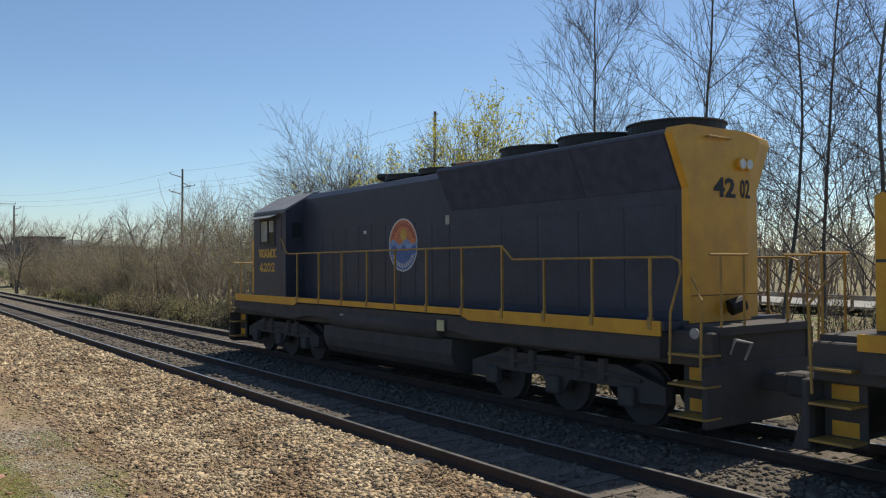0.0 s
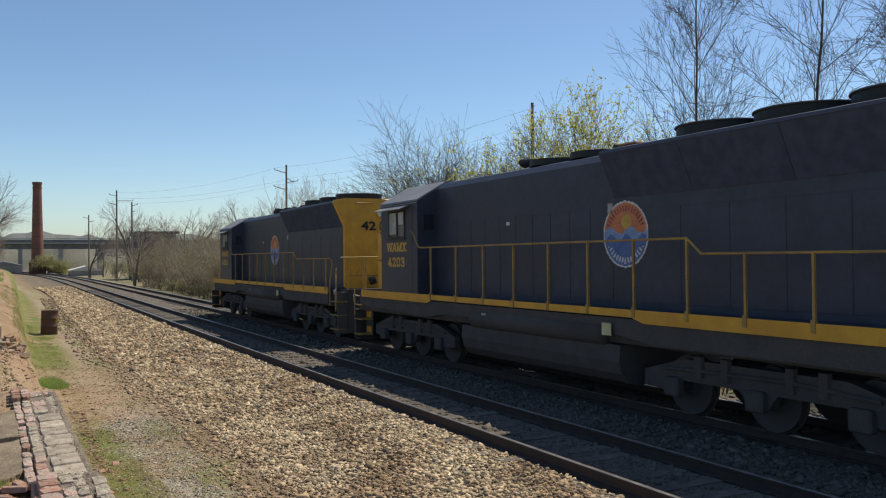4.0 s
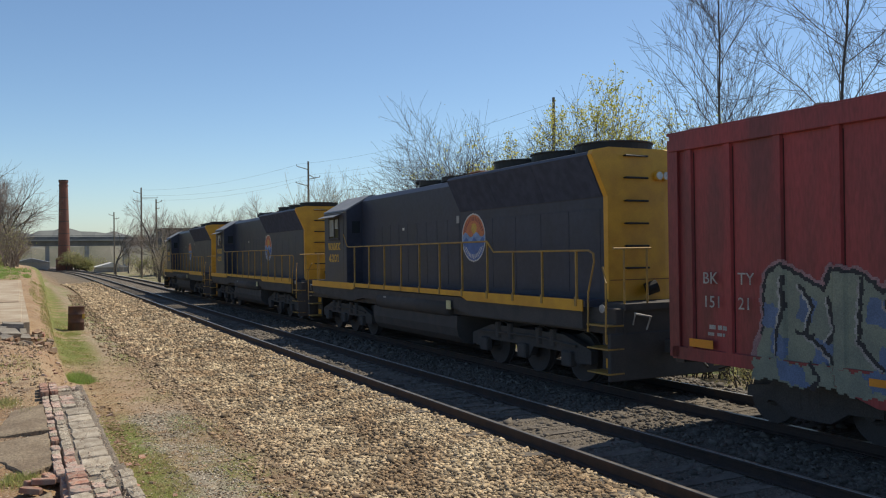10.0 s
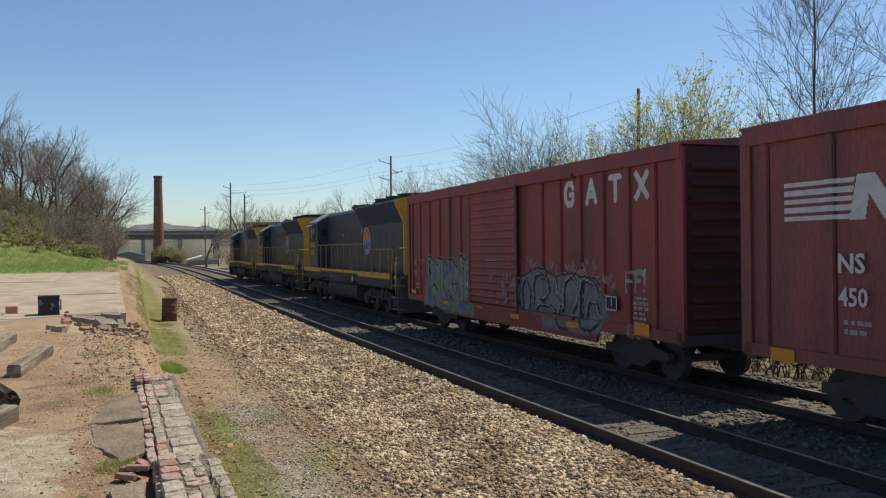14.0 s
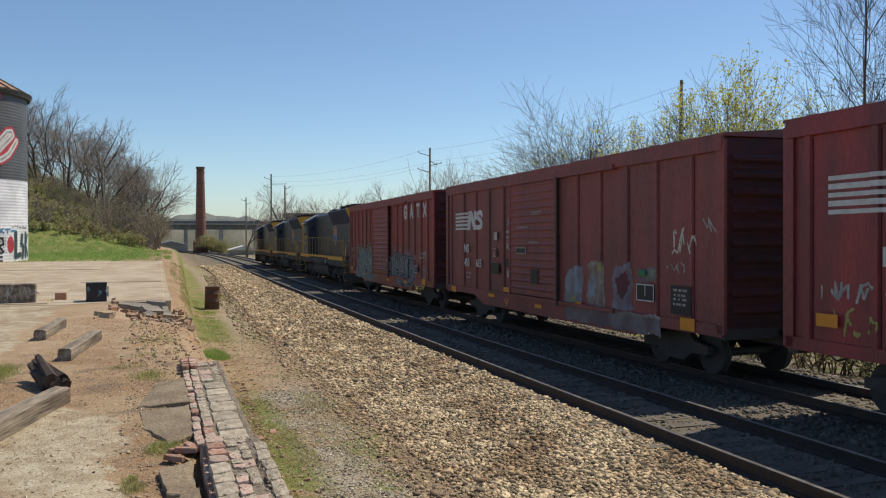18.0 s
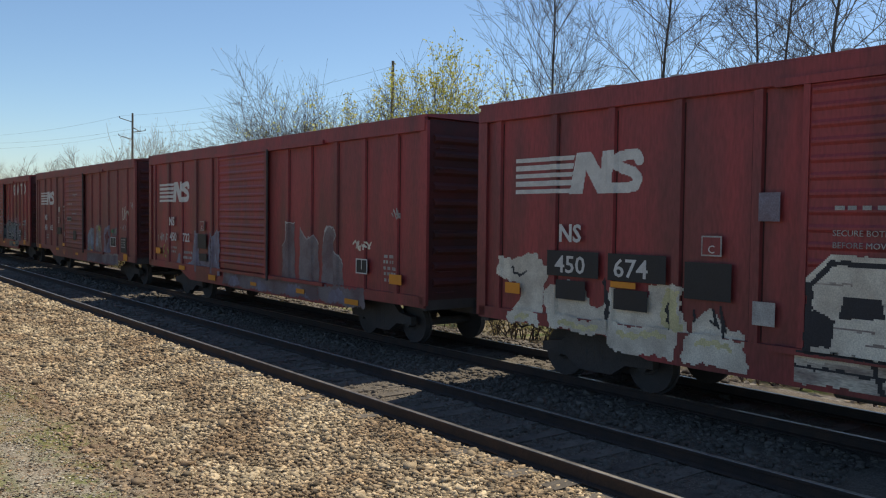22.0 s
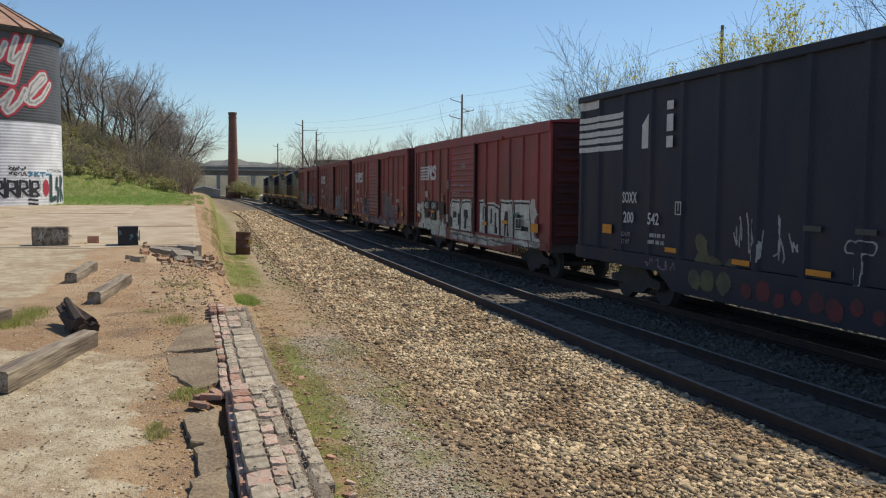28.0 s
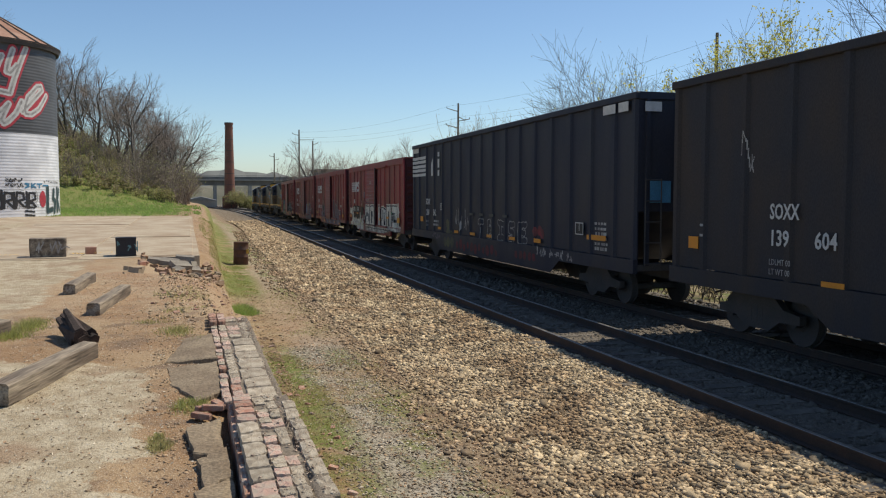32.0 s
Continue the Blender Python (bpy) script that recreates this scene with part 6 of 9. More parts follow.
def marks_b4(e, xf, xo):
    ns_common(e, xf, xo, 0)
    part("black_patch", box(xo - 0.004, xo, -3.5, -2.45, 1.76, 2.16), M_PATCH, e)
    part("black_patch", box(xo - 0.004, xo, -4.7, -3.68, 1.76, 2.16), M_PATCH, e)
    text_on_side("number", "450", 0.38, -2.62, 1.82, xo - 0.006, M_WHITE, e, 0.004, 1.1)
    text_on_side("number", "674", 0.38, -3.78, 1.82, xo - 0.006, M_WHITE, e, 0.004, 1.1)
    sprayed("paint_patch", e, [M_WHITEPAINT, M_DARKPAINT], [(0, "fill", [(-1.3, 1.72), (-1.32, 1.98), (-1.7, 1.96), (-2.14, 2.05), (-2.42, 1.84), (-2.25, 1.62), (-2.3, 1.3), (-2.2, 0.94), (-1.6, 0.94), (-1.55, 1.06), (-1.85, 1.32), (-1.75, 1.62)], 0.04), (1, "line", [(-1.6, 1.85), (-1.75, 1.7), (-1.95, 1.74)], 0.02)], xf, "white sprayed letter", 0.02, 0.03, 0.93)
    field = [(-2.33, 1.5), (-2.5, 1.62), (-2.7, 1.5), (-2.85, 1.66), (-3.2, 1.62), (-3.3, 1.3), (-3.58, 1.32), (-3.75, 1.6), (-4.3, 1.3), (-4.38, 1.68), (-4.88, 1.78), (-4.98, 1.15), (-4.84, 0.94), (-2.5, 0.94)]
    sprayed("paint_patch", e, [M_WHITEPAINT, M_CREAMPAINT, M_DARKPAINT], [(0, "fill", field, 0.02), (1, "line", [(-3.4, 1.0), (-3.9, 1.05), (-4.4, 1.0)], 0.05), (1, "fill", [(-4.6, 1.15), (-4.62, 1.7), (-4.88, 1.72), (-4.93, 1.15)], 0), (1, "line", [(-2.95, 1.55), (-3.15, 1.6)], 0.05), (2, "line", [(-3.62, 1.72), (-3.66, 1.1)], 0.045), (2, "line", [(-4.72, 1.5), (-4.74, 1.0)], 0.028)], xf, "white sprayed letters tinged with yellow", 0.02, 0.03, 0.93)
    for y, z in ((-2.65, 1.40), (-3.8, 1.34)):
        part("black_patch", box(xo - 0.006, xo - 0.002, y - 0.6, y, z, z + 0.3), M_PATCH, e)
    part("black_patch", box(xo - 0.004, xo, -5.7, -5.0, 1.6, 2.1), M_PATCH, e)
    sprayed("paint_patch", e, [M_WHITEPAINT], [(0, "fill", [(-5.02, 0.94), (-5.12, 1.3), (-5.38, 1.43), (-5.52, 1.22), (-5.86, 1.22), (-5.9, 0.94)], 0.03)], xf, "rounded white sprayed letter", 0.022, 0.03, 0.93)
    for a, b, lo in ((-1.58, -2.22, 0.93), (-2.5, -3.7, 0.93), (-3.7, -4.85, 0.74), (-5.02, -5.9, 0.74)):
        sprayed("paint_patch", e, [M_WHITEPAINT, M_CREAMPAINT], [(0, "fill", [(a, lo), (a, 1.11), (b, 1.11), (b, lo)], 0.02), (1, "line", [(a - 0.2, 1.0), (b + 0.2, 1.02)], 0.04)], lambda y: -(1.55 + 0.062), "foot of the white letters on the sill", 0.024, 0.03, 0.70)
    tag_scrawl(e, M_DARKPAINT, -5.1, 1.05, 0.55, 0.5, lambda y: xf(y) - 0.004, 43, 0.03)
    deep = lambda y: xf(y) - 0.002
    letters = [
        ([(-6.72, 1.12), (-6.74, 1.98), (-7.0, 2.24), (-7.92, 2.24), (-8.02, 2.1), (-7.98, 1.12)], [[(-7.12, 1.55), (-7.15, 1.78), (-7.55, 1.80), (-7.6, 1.6)], [(-7.76, 1.3), (-7.74, 1.74), (-7.98, 1.7), (-8.0, 1.34)], [(-6.76, 1.2), (-6.8, 1.62), (-7.05, 1.5), (-7.0, 1.2)]]),
        ([(-8.06, 1.12), (-8.1, 2.0), (-8.3, 2.25), (-9.32, 2.27), (-9.42, 2.0), (-9.5, 1.12)], [[(-8.55, 1.2), (-8.6, 1.62), (-8.48, 1.66), (-8.52, 1.88), (-8.95, 1.9), (-9.0, 1.62), (-8.82, 1.55), (-8.8, 1.2)]]),
        ([(-9.98, 1.12), (-10.0, 2.27), (-10.5, 2.27), (-10.72, 2.08), (-10.76, 1.12)], [[(-10.34, 1.6), (-10.36, 2.05), (-10.46, 2.05), (-10.48, 1.6)]]),
        ([(-10.84, 1.12), (-10.86, 2.19), (-11.75, 2.18), (-12.0, 2.08), (-12.06, 1.12)], [[(-11.15, 1.5), (-11.18, 2.0), (-11.3, 2.0), (-11.32, 1.5)], [(-11.72, 1.2), (-11.74, 1.9), (-11.84, 1.86), (-11.86, 1.2)]]),
        ([(-12.14, 1.12), (-12.15, 2.29), (-13.2, 2.29), (-13.3, 1.9), (-13.34, 1.12)], [[(-12.52, 1.15), (-12.5, 1.7), (-12.6, 1.95), (-12.95, 1.95), (-13.0, 1.15), (-12.9, 1.15), (-12.86, 1.5), (-12.66, 1.5), (-12.62, 1.15)]]),
        ([(-13.38, 1.12), (-13.4, 2.30), (-14.62, 2.31), (-14.70, 1.9), (-14.85, 1.12)], [[(-13.5, 1.68), (-13.52, 1.88), (-14.2, 1.86), (-13.75, 1.52), (-14.55, 1.52), (-14.56, 1.40), (-13.5, 1.40)]])]
    for shape, holes in letters:
        y0, y1 = shape[0][0], shape[-1][0]
        worn = [(2, "line", [(y0 + (y1 - y0) * a, b), (y0 + (y1 - y0) * (a + c), b + 0.01)], r) for a, b, c, r in ((0.1, 1.93, 0.3, 0.012), (0.5, 1.74, 0.4, 0.02), (0.12, 1.42, 0.5, 0.012), (0.55, 1.28, 0.35, 0.016))]
        sprayed("graffiti", e, [M_WHITEPAINT, M_DARKPAINT, M_STREAKWHITE], [(1, "fill", shape, 0.03), (0, "line", shape[1:-1], 0.035), (1, "line", [(q[0] * 0.96 + (y0 + y1) * 0.02, q[1] - 0.06) for q in shape[1:-1]], 0.03), (0, "fill", [(q[0] * 0.92 + (y0 + y1) * 0.04, q[1] - 0.09 if q[1] > 1.5 else q[1]) for q in shape], 0)] + worn + [(1, "fill", h, 0.012) for h in holes], deep, "big white graffiti letter with black outline", 0.02, 0.007)
    for a, b in ((-6.55, -8.0), (-8.0, -9.9), (-9.9, -11.6), (-11.6, -13.4), (-13.4, -15.6)):
        mid = (a + b) / 2
        sprayed("paint_patch", e, [M_STREAKWHITE, M_DARKPAINT, M_WHITEPAINT], [(0, "fill", [(a, 0.95), (a, 1.12), (b, 1.12), (b, 0.95)], 0), (1, "line", [(a, 1.11), (b, 1.10)], 0.018), (1, "line", [(mid, 1.12), (mid - 0.05, 0.95)], 0.03)], deep, "band of white sprayed paint below the letters", 0.024, 0.01, 1.09)
        sprayed("paint_patch", e, [M_STREAKWHITE, M_DARKPAINT, M_WHITEPAINT], [(0, "fill", [(a, 0.72 if a > -13 else 0.92), (a, 1.10), (b, 1.10), (b, 0.72 if b > -13 else 0.92)], 0), (1, "line", [(a, 0.93), (mid, 0.90), (b, 0.94)], 0.02), (2, "line", [(a - 0.2, 1.02), (mid, 1.03)], 0.035), (1, "line", [(mid - 0.2, 1.1), (mid - 0.3, 0.75)], 0.03)], lambda y: -(1.55 + 0.064), "white sprayed paint on the sill", 0.026, 0.012, 0.68)
    sprayed("paint_patch", e, [M_WHITEPAINT, M_DARKPAINT], [(0, "fill", [(-14.66, 1.12), (-14.68, 2.1), (-14.78, 2.32), (-15.0, 2.36), (-15.08, 2.15), (-15.25, 2.12), (-15.33, 1.96), (-15.2, 1.86), (-15.0, 1.85), (-15.0, 1.12)], 0.03), (1, "line", [(-15.3, 1.5), (-15.4, 1.15), (-15.62, 0.97)], 0.03), (0, "fill", [(-14.85, 0.95), (-14.85, 1.25), (-15.35, 1.22), (-15.6, 0.95)], 0.02)], xf, "round white sprayed cloud", 0.022, 0.02, 0.93)
    framed_board(e, -13.7, 1.44, 0.5, 0.34, xo - 0.01)
    part("pale_patch", box(xo - 0.004, xo, -6.33, -6.05, 2.66, 3.02), M_LILAC, e)
    part("pale_patch", box(xo - 0.004, xo, -6.3, -6.0, 1.35, 1.65), M_PALEPAINT, e)
    bars_on_side(e, M_PALEPAINT, -7.0, 2.75, 0.7, 0.1, 1, xf, 57)
    bars_on_side(e, M_PALEPAINT, -8.0, 3.45, 0.7, 0.16, 2, xf, 58)
    bars_on_side(e, M_PALEPAINT, -7.9, 2.75, 0.75, 0.07, 1, xf, 59)
    text_on_side("door_notice", "SECURE BOTH HASPS", 0.10, -7.0, 2.5, -(1.55 + 0.125), M_PALEPAINT, e)
    text_on_side("door_notice", "BEFORE MOVING CAR", 0.10, -7.0, 2.36, -(1.55 + 0.125), M_PALEPAINT, e)
    part("green_sticker", box(xo - 0.012, xo - 0.008, -13.85, -13.62, 1.80, 1.93), M_GREENSTICK, e)
    reflectors(e, xo - 0.014, [(-1.5, 1.40, 0.35, 0.18), (-3.75, 1.66, 0.45, 0.09), (-8.1, 1.10, 0.42, 0.13), (-10.55, 1.42, 0.4, 0.12), (-12.5, 1.55, 0.5, 0.11), (-14.95, 1.40, 0.55, 0.26)])


def marks_h1(e, xf, xo):
    def bars(U, Z):
        k = np.full(U.shape, -1)
        k[(Z > 4.70) & (Z < 4.89) & (U < 1.06)] = 0
        for i in range(5):
            z = 4.51 - i * 0.19
            k[(Z > z - 0.125) & (Z < z) & (U < 2.26)] = 0
        return k
    skin("white_stripes", e, [M_WHITE], bars, H0 - 2.35, H0 - 0.02, 3.5, 4.9, xf, 0.025, "white stripes of a railway logo")
    part("logo_block", prism([(-4.12, 3.60), (-4.12, 4.12), (-4.38, 4.36), (-4.38, 3.60)], "x", xo - 0.004, xo), M_WHITE, e)
    for z0, z1 in ((3.58, 3.82), (3.92, 4.28), (4.38, 4.56)):
        part("logo_block", box(xo - 0.004, xo, -5.34, -5.10, z0, z1), M_WHITE, e)
    text_on_side("reporting_mark", "SOXX", 0.36, -3.31, 2.38, xo, M_WHITE, e, 0.006, 0.66)
    text_on_side("number", "200", 0.36, -3.37, 1.92, xo, M_WHITE, e, 0.006, 0.86)
    text_on_side("number", "542", 0.36, -4.42, 1.92, xo, M_WHITE, e, 0.006, 0.86)
    text_on_side("limit_text", "LD LMT", 0.15, -3.3, 1.60, xo, M_PALEPAINT, e, 0, 0.8)
    text_on_side("limit_text", "LT WT", 0.15, -3.3, 1.42, xo, M_PALEPAINT, e, 0, 0.8)
    bars_on_side(e, M_PALEPAINT, -4.45, 1.42, 0.6, 0.3, 2, xf, 74)
    framed_board(e, -5.5, 2.16, 0.22, 0.28, xo)
    for i, (u, w) in enumerate(((-7.3, 0.75), (-8.35, 0.5))):
        tag_scrawl(e, M_PALEPAINT, u, 1.38, w, 0.9, xf, 61 + i, 0.034)
    outline_letters(e, M_PALEPAINT, -10.0, 1.33, [
        [[(0.05, 0.95), (0.9, 1.0)], [(0.5, 1.0), (0.45, 0.0)]], [[(0.1, 0.0), (0.1, 1.0), (0.7, 0.95), (0.75, 0.6), (0.15, 0.5), (0.85, 0.0)]],
        [[(0.1, 1.0), (0.9, 0.95)], [(0.5, 1.0), (0.5, 0.05)], [(0.1, 0.0), (0.9, 0.05)]], [[(0.85, 0.95), (0.2, 0.95), (0.15, 0.55), (0.8, 0.45), (0.75, 0.0), (0.1, 0.05)]],
        [[(0.9, 1.0), (0.1, 0.95), (0.1, 0.0), (0.95, 0.05)], [(0.1, 0.5), (0.7, 0.5)]]], 0.5, 0.5, 0.47, xf, "thin white outlined graffiti letters")
    low = lambda y: -(1.53 + 0.094)
    blobs(e, M_RUSTSPRAY, [(-7.9 - 0.42 * i, 0.86 + 0.05 * math.sin(i * 2.3), 0.15 + 0.04 * math.sin(i * 1.7)) for i in range(11)], low, "dull red spray along the sill", 5.0)
    blobs(e, M_RUSTSPRAY, [(-13.9 - 0.35 * i, 0.9, 0.13) for i in range(5)], low, "dull red spray on the sill", 2.0)
    blobs(e, M_REDSPRAY, [(-15.25, 1.65, 0.14), (-15.5, 1.7, 0.15), (-15.7, 1.6, 0.13)], xf, "dull red sprayed patch", 6.0)
    blobs(e, M_OLIVESPRAY, [(-6.35, 1.6, 0.2), (-6.4, 1.25, 0.24), (-6.8, 1.2, 0.22), (-7.3, 1.15, 0.2)], xf, "olive-yellow sprayed patch", 7.0)
    blobs(e, M_OLIVESPRAY, [(-6.3, 0.9, 0.2), (-6.7, 0.9, 0.22), (-7.2, 0.92, 0.22)], low, "olive-yellow spray on the sill", 8.0)
    tag_scrawl(e, M_LILAC, -4.4, 0.96, 1.0, 0.24, low, 73, 0.03)
    for y in (-9.2, -10.3, -11.35, -12.6):
        part("warning_plate", box(xo - 0.004, xo, y - 0.4, y, 2.02, 2.11), M_HOPPLATE, e)
    tag_scrawl(e, M_PALEPAINT, -15.5, 0.96, 2.3, 0.26, low, 71, 0.035)
    framed_board(e, -17.95, 1.70, 0.46, 0.32, xo)
    bars_on_side(e, M_PALEPAINT, -18.9, 1.3, 0.7, 0.75, 6, xf, 72)
    reflectors(e, xo, [(-2.38, 1.62, 0.45, 0.22), (-5.15, 1.36, 0.42, 0.1), (-7.4, 1.30, 0.5, 0.1), (-9.3, 1.30, 0.55, 0.1), (-11.1, 1.30, 0.5, 0.1), (-13.2, 1.32, 0.5, 0.1), (-15.2, 1.34, 0.5, 0.12), (-18.6, 1.60, 0.12, 0.12), (-18.85, 1.60, 0.75, 0.13)])
    for x in (-1.2, -0.35, 0.45, 1.15):
        part("white_panel", box(x - 0.2, x + 0.22, H1 - 0.066, H1 - 0.06, 4.62, 4.84), M_WHITE, e)
    for y, w in ((-19.45, 0.6), (-20.2, 0.45)):
        part("white_panel", box(xo - 0.036, xo - 0.03, y - w, y, 4.66, 4.88), M_WHITE, e)
    part("blue_panel", box(-1.25, -0.72, H1 - 0.075, H1 - 0.062, 2.55, 3.05), M_BLUE, e, "plain blue square panel")


def marks_h2(e, xf, xo):
    text_on_side("reporting_mark", "SOXX", 0.37, -4.0, 2.30, xo, M_WHITE, e, 0.008, 0.7)
    text_on_side("number", "139", 0.38, -4.0, 1.84, xo, M_WHITE, e, 0.008, 0.85)
    text_on_side("number", "604", 0.38, -5.06, 1.84, xo, M_WHITE, e, 0.008, 0.85)
    text_on_side("limit_text", "LDLMT 00", 0.15, -4.0, 1.50, xo, M_PALEPAINT, e, 0, 0.8)
    text_on_side("limit_text", "LT WT 00", 0.15, -4.0, 1.33, xo, M_PALEPAINT, e, 0, 0.8)
    bars_on_side(e, M_PALEPAINT, -1.95, 1.85, 0.15, 0.3, 3, xf, 81)
    tag_scrawl(e, M_PALEPAINT, -3.2, 3.0, 0.2, 0.9, xf, 82, 0.02)
    reflectors(e, xo, [(-1.63, 1.65, 0.32, 0.24), (-5.23, 1.2, 0.48, 0.13), (-9.0, 1.22, 0.5, 0.13)])


f = 26.44
for num, rungs, emblem_y in (("4202", False, -9.8), ("4203", True, -12.0), ("4201", True, -12.43)):
    locomotive(f, num, rungs, emblem_y)
    f -= LL * KL
f -= 0.264
RIB1 = (-1.2, -2.0, -2.92, -3.86, -4.74, -5.62, -10.83, -11.73, -12.63, -13.56, -14.5, -15.37)
RIB2 = (-1.25, -2.53, -3.68, -4.83, -6.0, -10.65, -11.78, -12.93, -14.07, -15.26)
boxcar(f, RIB1, (-9.53, -6.49), marks_b1, "red-oxide steel boxcar with white letters and graffiti"); f -= BOX_L * KB
boxcar(f, RIB2, (-9.6, -6.65), marks_b2, "faded brown-red boxcar with white logo and pale graffiti", M_MAROON); f -= BOX_L * KB
boxcar(f, RIB2, (-9.6, -6.65), marks_b3, "red boxcar with white logo and violet-grey graffiti"); f -= BOX_L * KB
boxcar(f, RIB2, (-9.6, -6.65), marks_b4, "red boxcar covered low down in white graffiti"); f -= BOX_L * KB
hopper(f, M_HOP, marks_h1, "tall black ribbed hopper car with white stripes"); f -= HOP_L * KH
hopper(f, M_HOPBROWN, marks_h2, "tall brown-stained black hopper car with white stencilling")


def car_pose(front, length, t):
    ya = front - 3.0 + run_of(t)
    yb = front - length + 3.0 + run_of(t)
    a = Vector((line_x(ya), ya, line_z(ya))); b = Vector((line_x(yb), yb, line_z(yb)))
    d = (a - b).normalized()
    c = a + d * 3.0
    return pose(c.x + TRAIN_X, c.y, c.z, math.degrees(math.asin(d.z)), 0, -math.degrees(math.atan2(d.x, d.y)))


def motions():
    for e, front, length in CARS:
        walk(e, [(t, car_pose(front, length, t)) for t in [i * 0.5 for i in range(65)]])
    for w, at, r in WHEELS:
        walk(w, [(t, pose(*at, -math.degrees(run_of(t) / r))) for t in [i * 4 / 30 for i in range(241)]])

# ---- trees: tapered stems that fork into limbs and twigs ----
def tubes(name, segs, material, sides=4):
    """One mesh of open tubes from rows (ax, ay, az, bx, by, bz, ra, rb)."""
    S = np.array(segs, dtype=np.float64)
    A, B, ra, rb = S[:, 0:3], S[:, 3:6], S[:, 6], S[:, 7]
    d = B - A
    d /= np.linalg.norm(d, axis=1, keepdims=True) + 1e-9
    ref = np.where(np.abs(d[:, 2:3]) > 0.9, np.array([[1.0, 0, 0]]), np.array([[0, 0, 1.0]]))
    u = np.cross(d, ref); u /= np.linalg.norm(u, axis=1, keepdims=True) + 1e-9
    v = np.cross(d, u)
    ang = np.arange(sides) * 2 * np.pi / sides
    ring = np.cos(ang)[None, :, None] * u[:, None, :] + np.sin(ang)[None, :, None] * v[:, None, :]
    V = np.concatenate([A[:, None, :] + ring * ra[:, None, None], B[:, None, :] + ring * rb[:, None, None]], axis=1).reshape(-1, 3)
    n = len(S)
    base = (np.arange(n) * 2 * sides)[:, None, None]
    k = np.arange(sides)
    q = np.stack([k, (k + 1) % sides, (k + 1) % sides + sides, k + sides], axis=1)[None, :, :]
    F = (base + q).reshape(-1, 4)
    return raw_mesh(name, V, F, material)


def raw_mesh(name, V, F, material):
    me = bpy.data.meshes.new(name)
    nf, k = F.shape
    me.vertices.add(len(V)); me.vertices.foreach_set("co", np.ascontiguousarray(V, dtype=np.float32).ravel())
    me.loops.add(nf * k); me.loops.foreach_set("vertex_index", np.ascontiguousarray(F, dtype=np.int32).ravel())
    me.polygons.add(nf); me.polygons.foreach_set("loop_start", np.arange(0, nf * k, k, dtype=np.int32))
    me.update(calc_edges=True)
    me.materials.append(material)
    return me


def leaf_quads(name, pts, size, material, rng, stretch=1.6):
    P = np.array(pts)
    n = len(P)
    a = rng.normal(size=(n, 3)); a /= np.linalg.norm(a, axis=1, keepdims=True)
    b = rng.normal(size=(n, 3)); b = np.cross(a, b); b /= np.linalg.norm(b, axis=1, keepdims=True) + 1e-9
    s = (size * rng.uniform(0.6, 1.3, n))[:, None]
    a, b = a * s * stretch, b * s
    V = np.stack([P - a * 0.5, P + b * 0.5, P + a * 0.5, P - b * 0.5], axis=1).reshape(-1, 3)
    return raw_mesh(name, V, np.arange(4 * n).reshape(n, 4), material)


def stem(rnd, out, a, d, length, r0, r1, steps, wob, up):
    """A wobbling limb: appends its pieces and returns its points."""
    pts, p, d = [Vector(a)], Vector(a), Vector(d).normalized()
    for i in range(steps):
        d = (d + Vector((rnd.uniform(-wob, wob), rnd.uniform(-wob, wob), rnd.uniform(-wob, wob) * 0.5 + up))).normalized()
        q = p + d * (length / steps)
        ra, rb = r0 + (r1 - r0) * i / steps, r0 + (r1 - r0) * (i + 1) / steps
        out.append((*p, *q, ra, rb))
        pts.append(q.copy()); p = q
    return pts


def along(pts, t):
    k = t * (len(pts) - 1)
    i = min(int(k), len(pts) - 2)
    return pts[i].lerp(pts[i + 1], k - i), (pts[i + 1] - pts[i]).normalized()


def fork(rnd, thick, fine, tips, p, d, length, r, level, angle, up, kids, rmin, cut):
    """A limb that forks again and again into thinner ones."""
    pts = stem(rnd, thick if level >= cut else fine, p, d, length, r, max(r * 0.66, rmin), 3 if level > 1 else 2, 0.15, up)
    if level == 0:
        tips.append(pts[-1]); tips.append(pts[-2])
        return
    for i in range(int(kids) + (rnd.random() < kids % 1)):
        q, dd = along(pts, 0.999 if i == 0 else rnd.uniform(0.3, 0.98))
        v = Vector((rnd.gauss(0, 1), rnd.gauss(0, 1), rnd.gauss(0, 1)))
        v = (v - dd * v.dot(dd)).normalized()
        a = angle * (0.4 if i == 0 else rnd.uniform(0.7, 1.25))
        fork(rnd, thick, fine, tips, q, dd + v * math.tan(a), length * rnd.uniform(0.62, 0.84), max(r * (0.66 if i == 0 else 0.52), rmin), level - 1, angle, up, kids, rmin, cut)


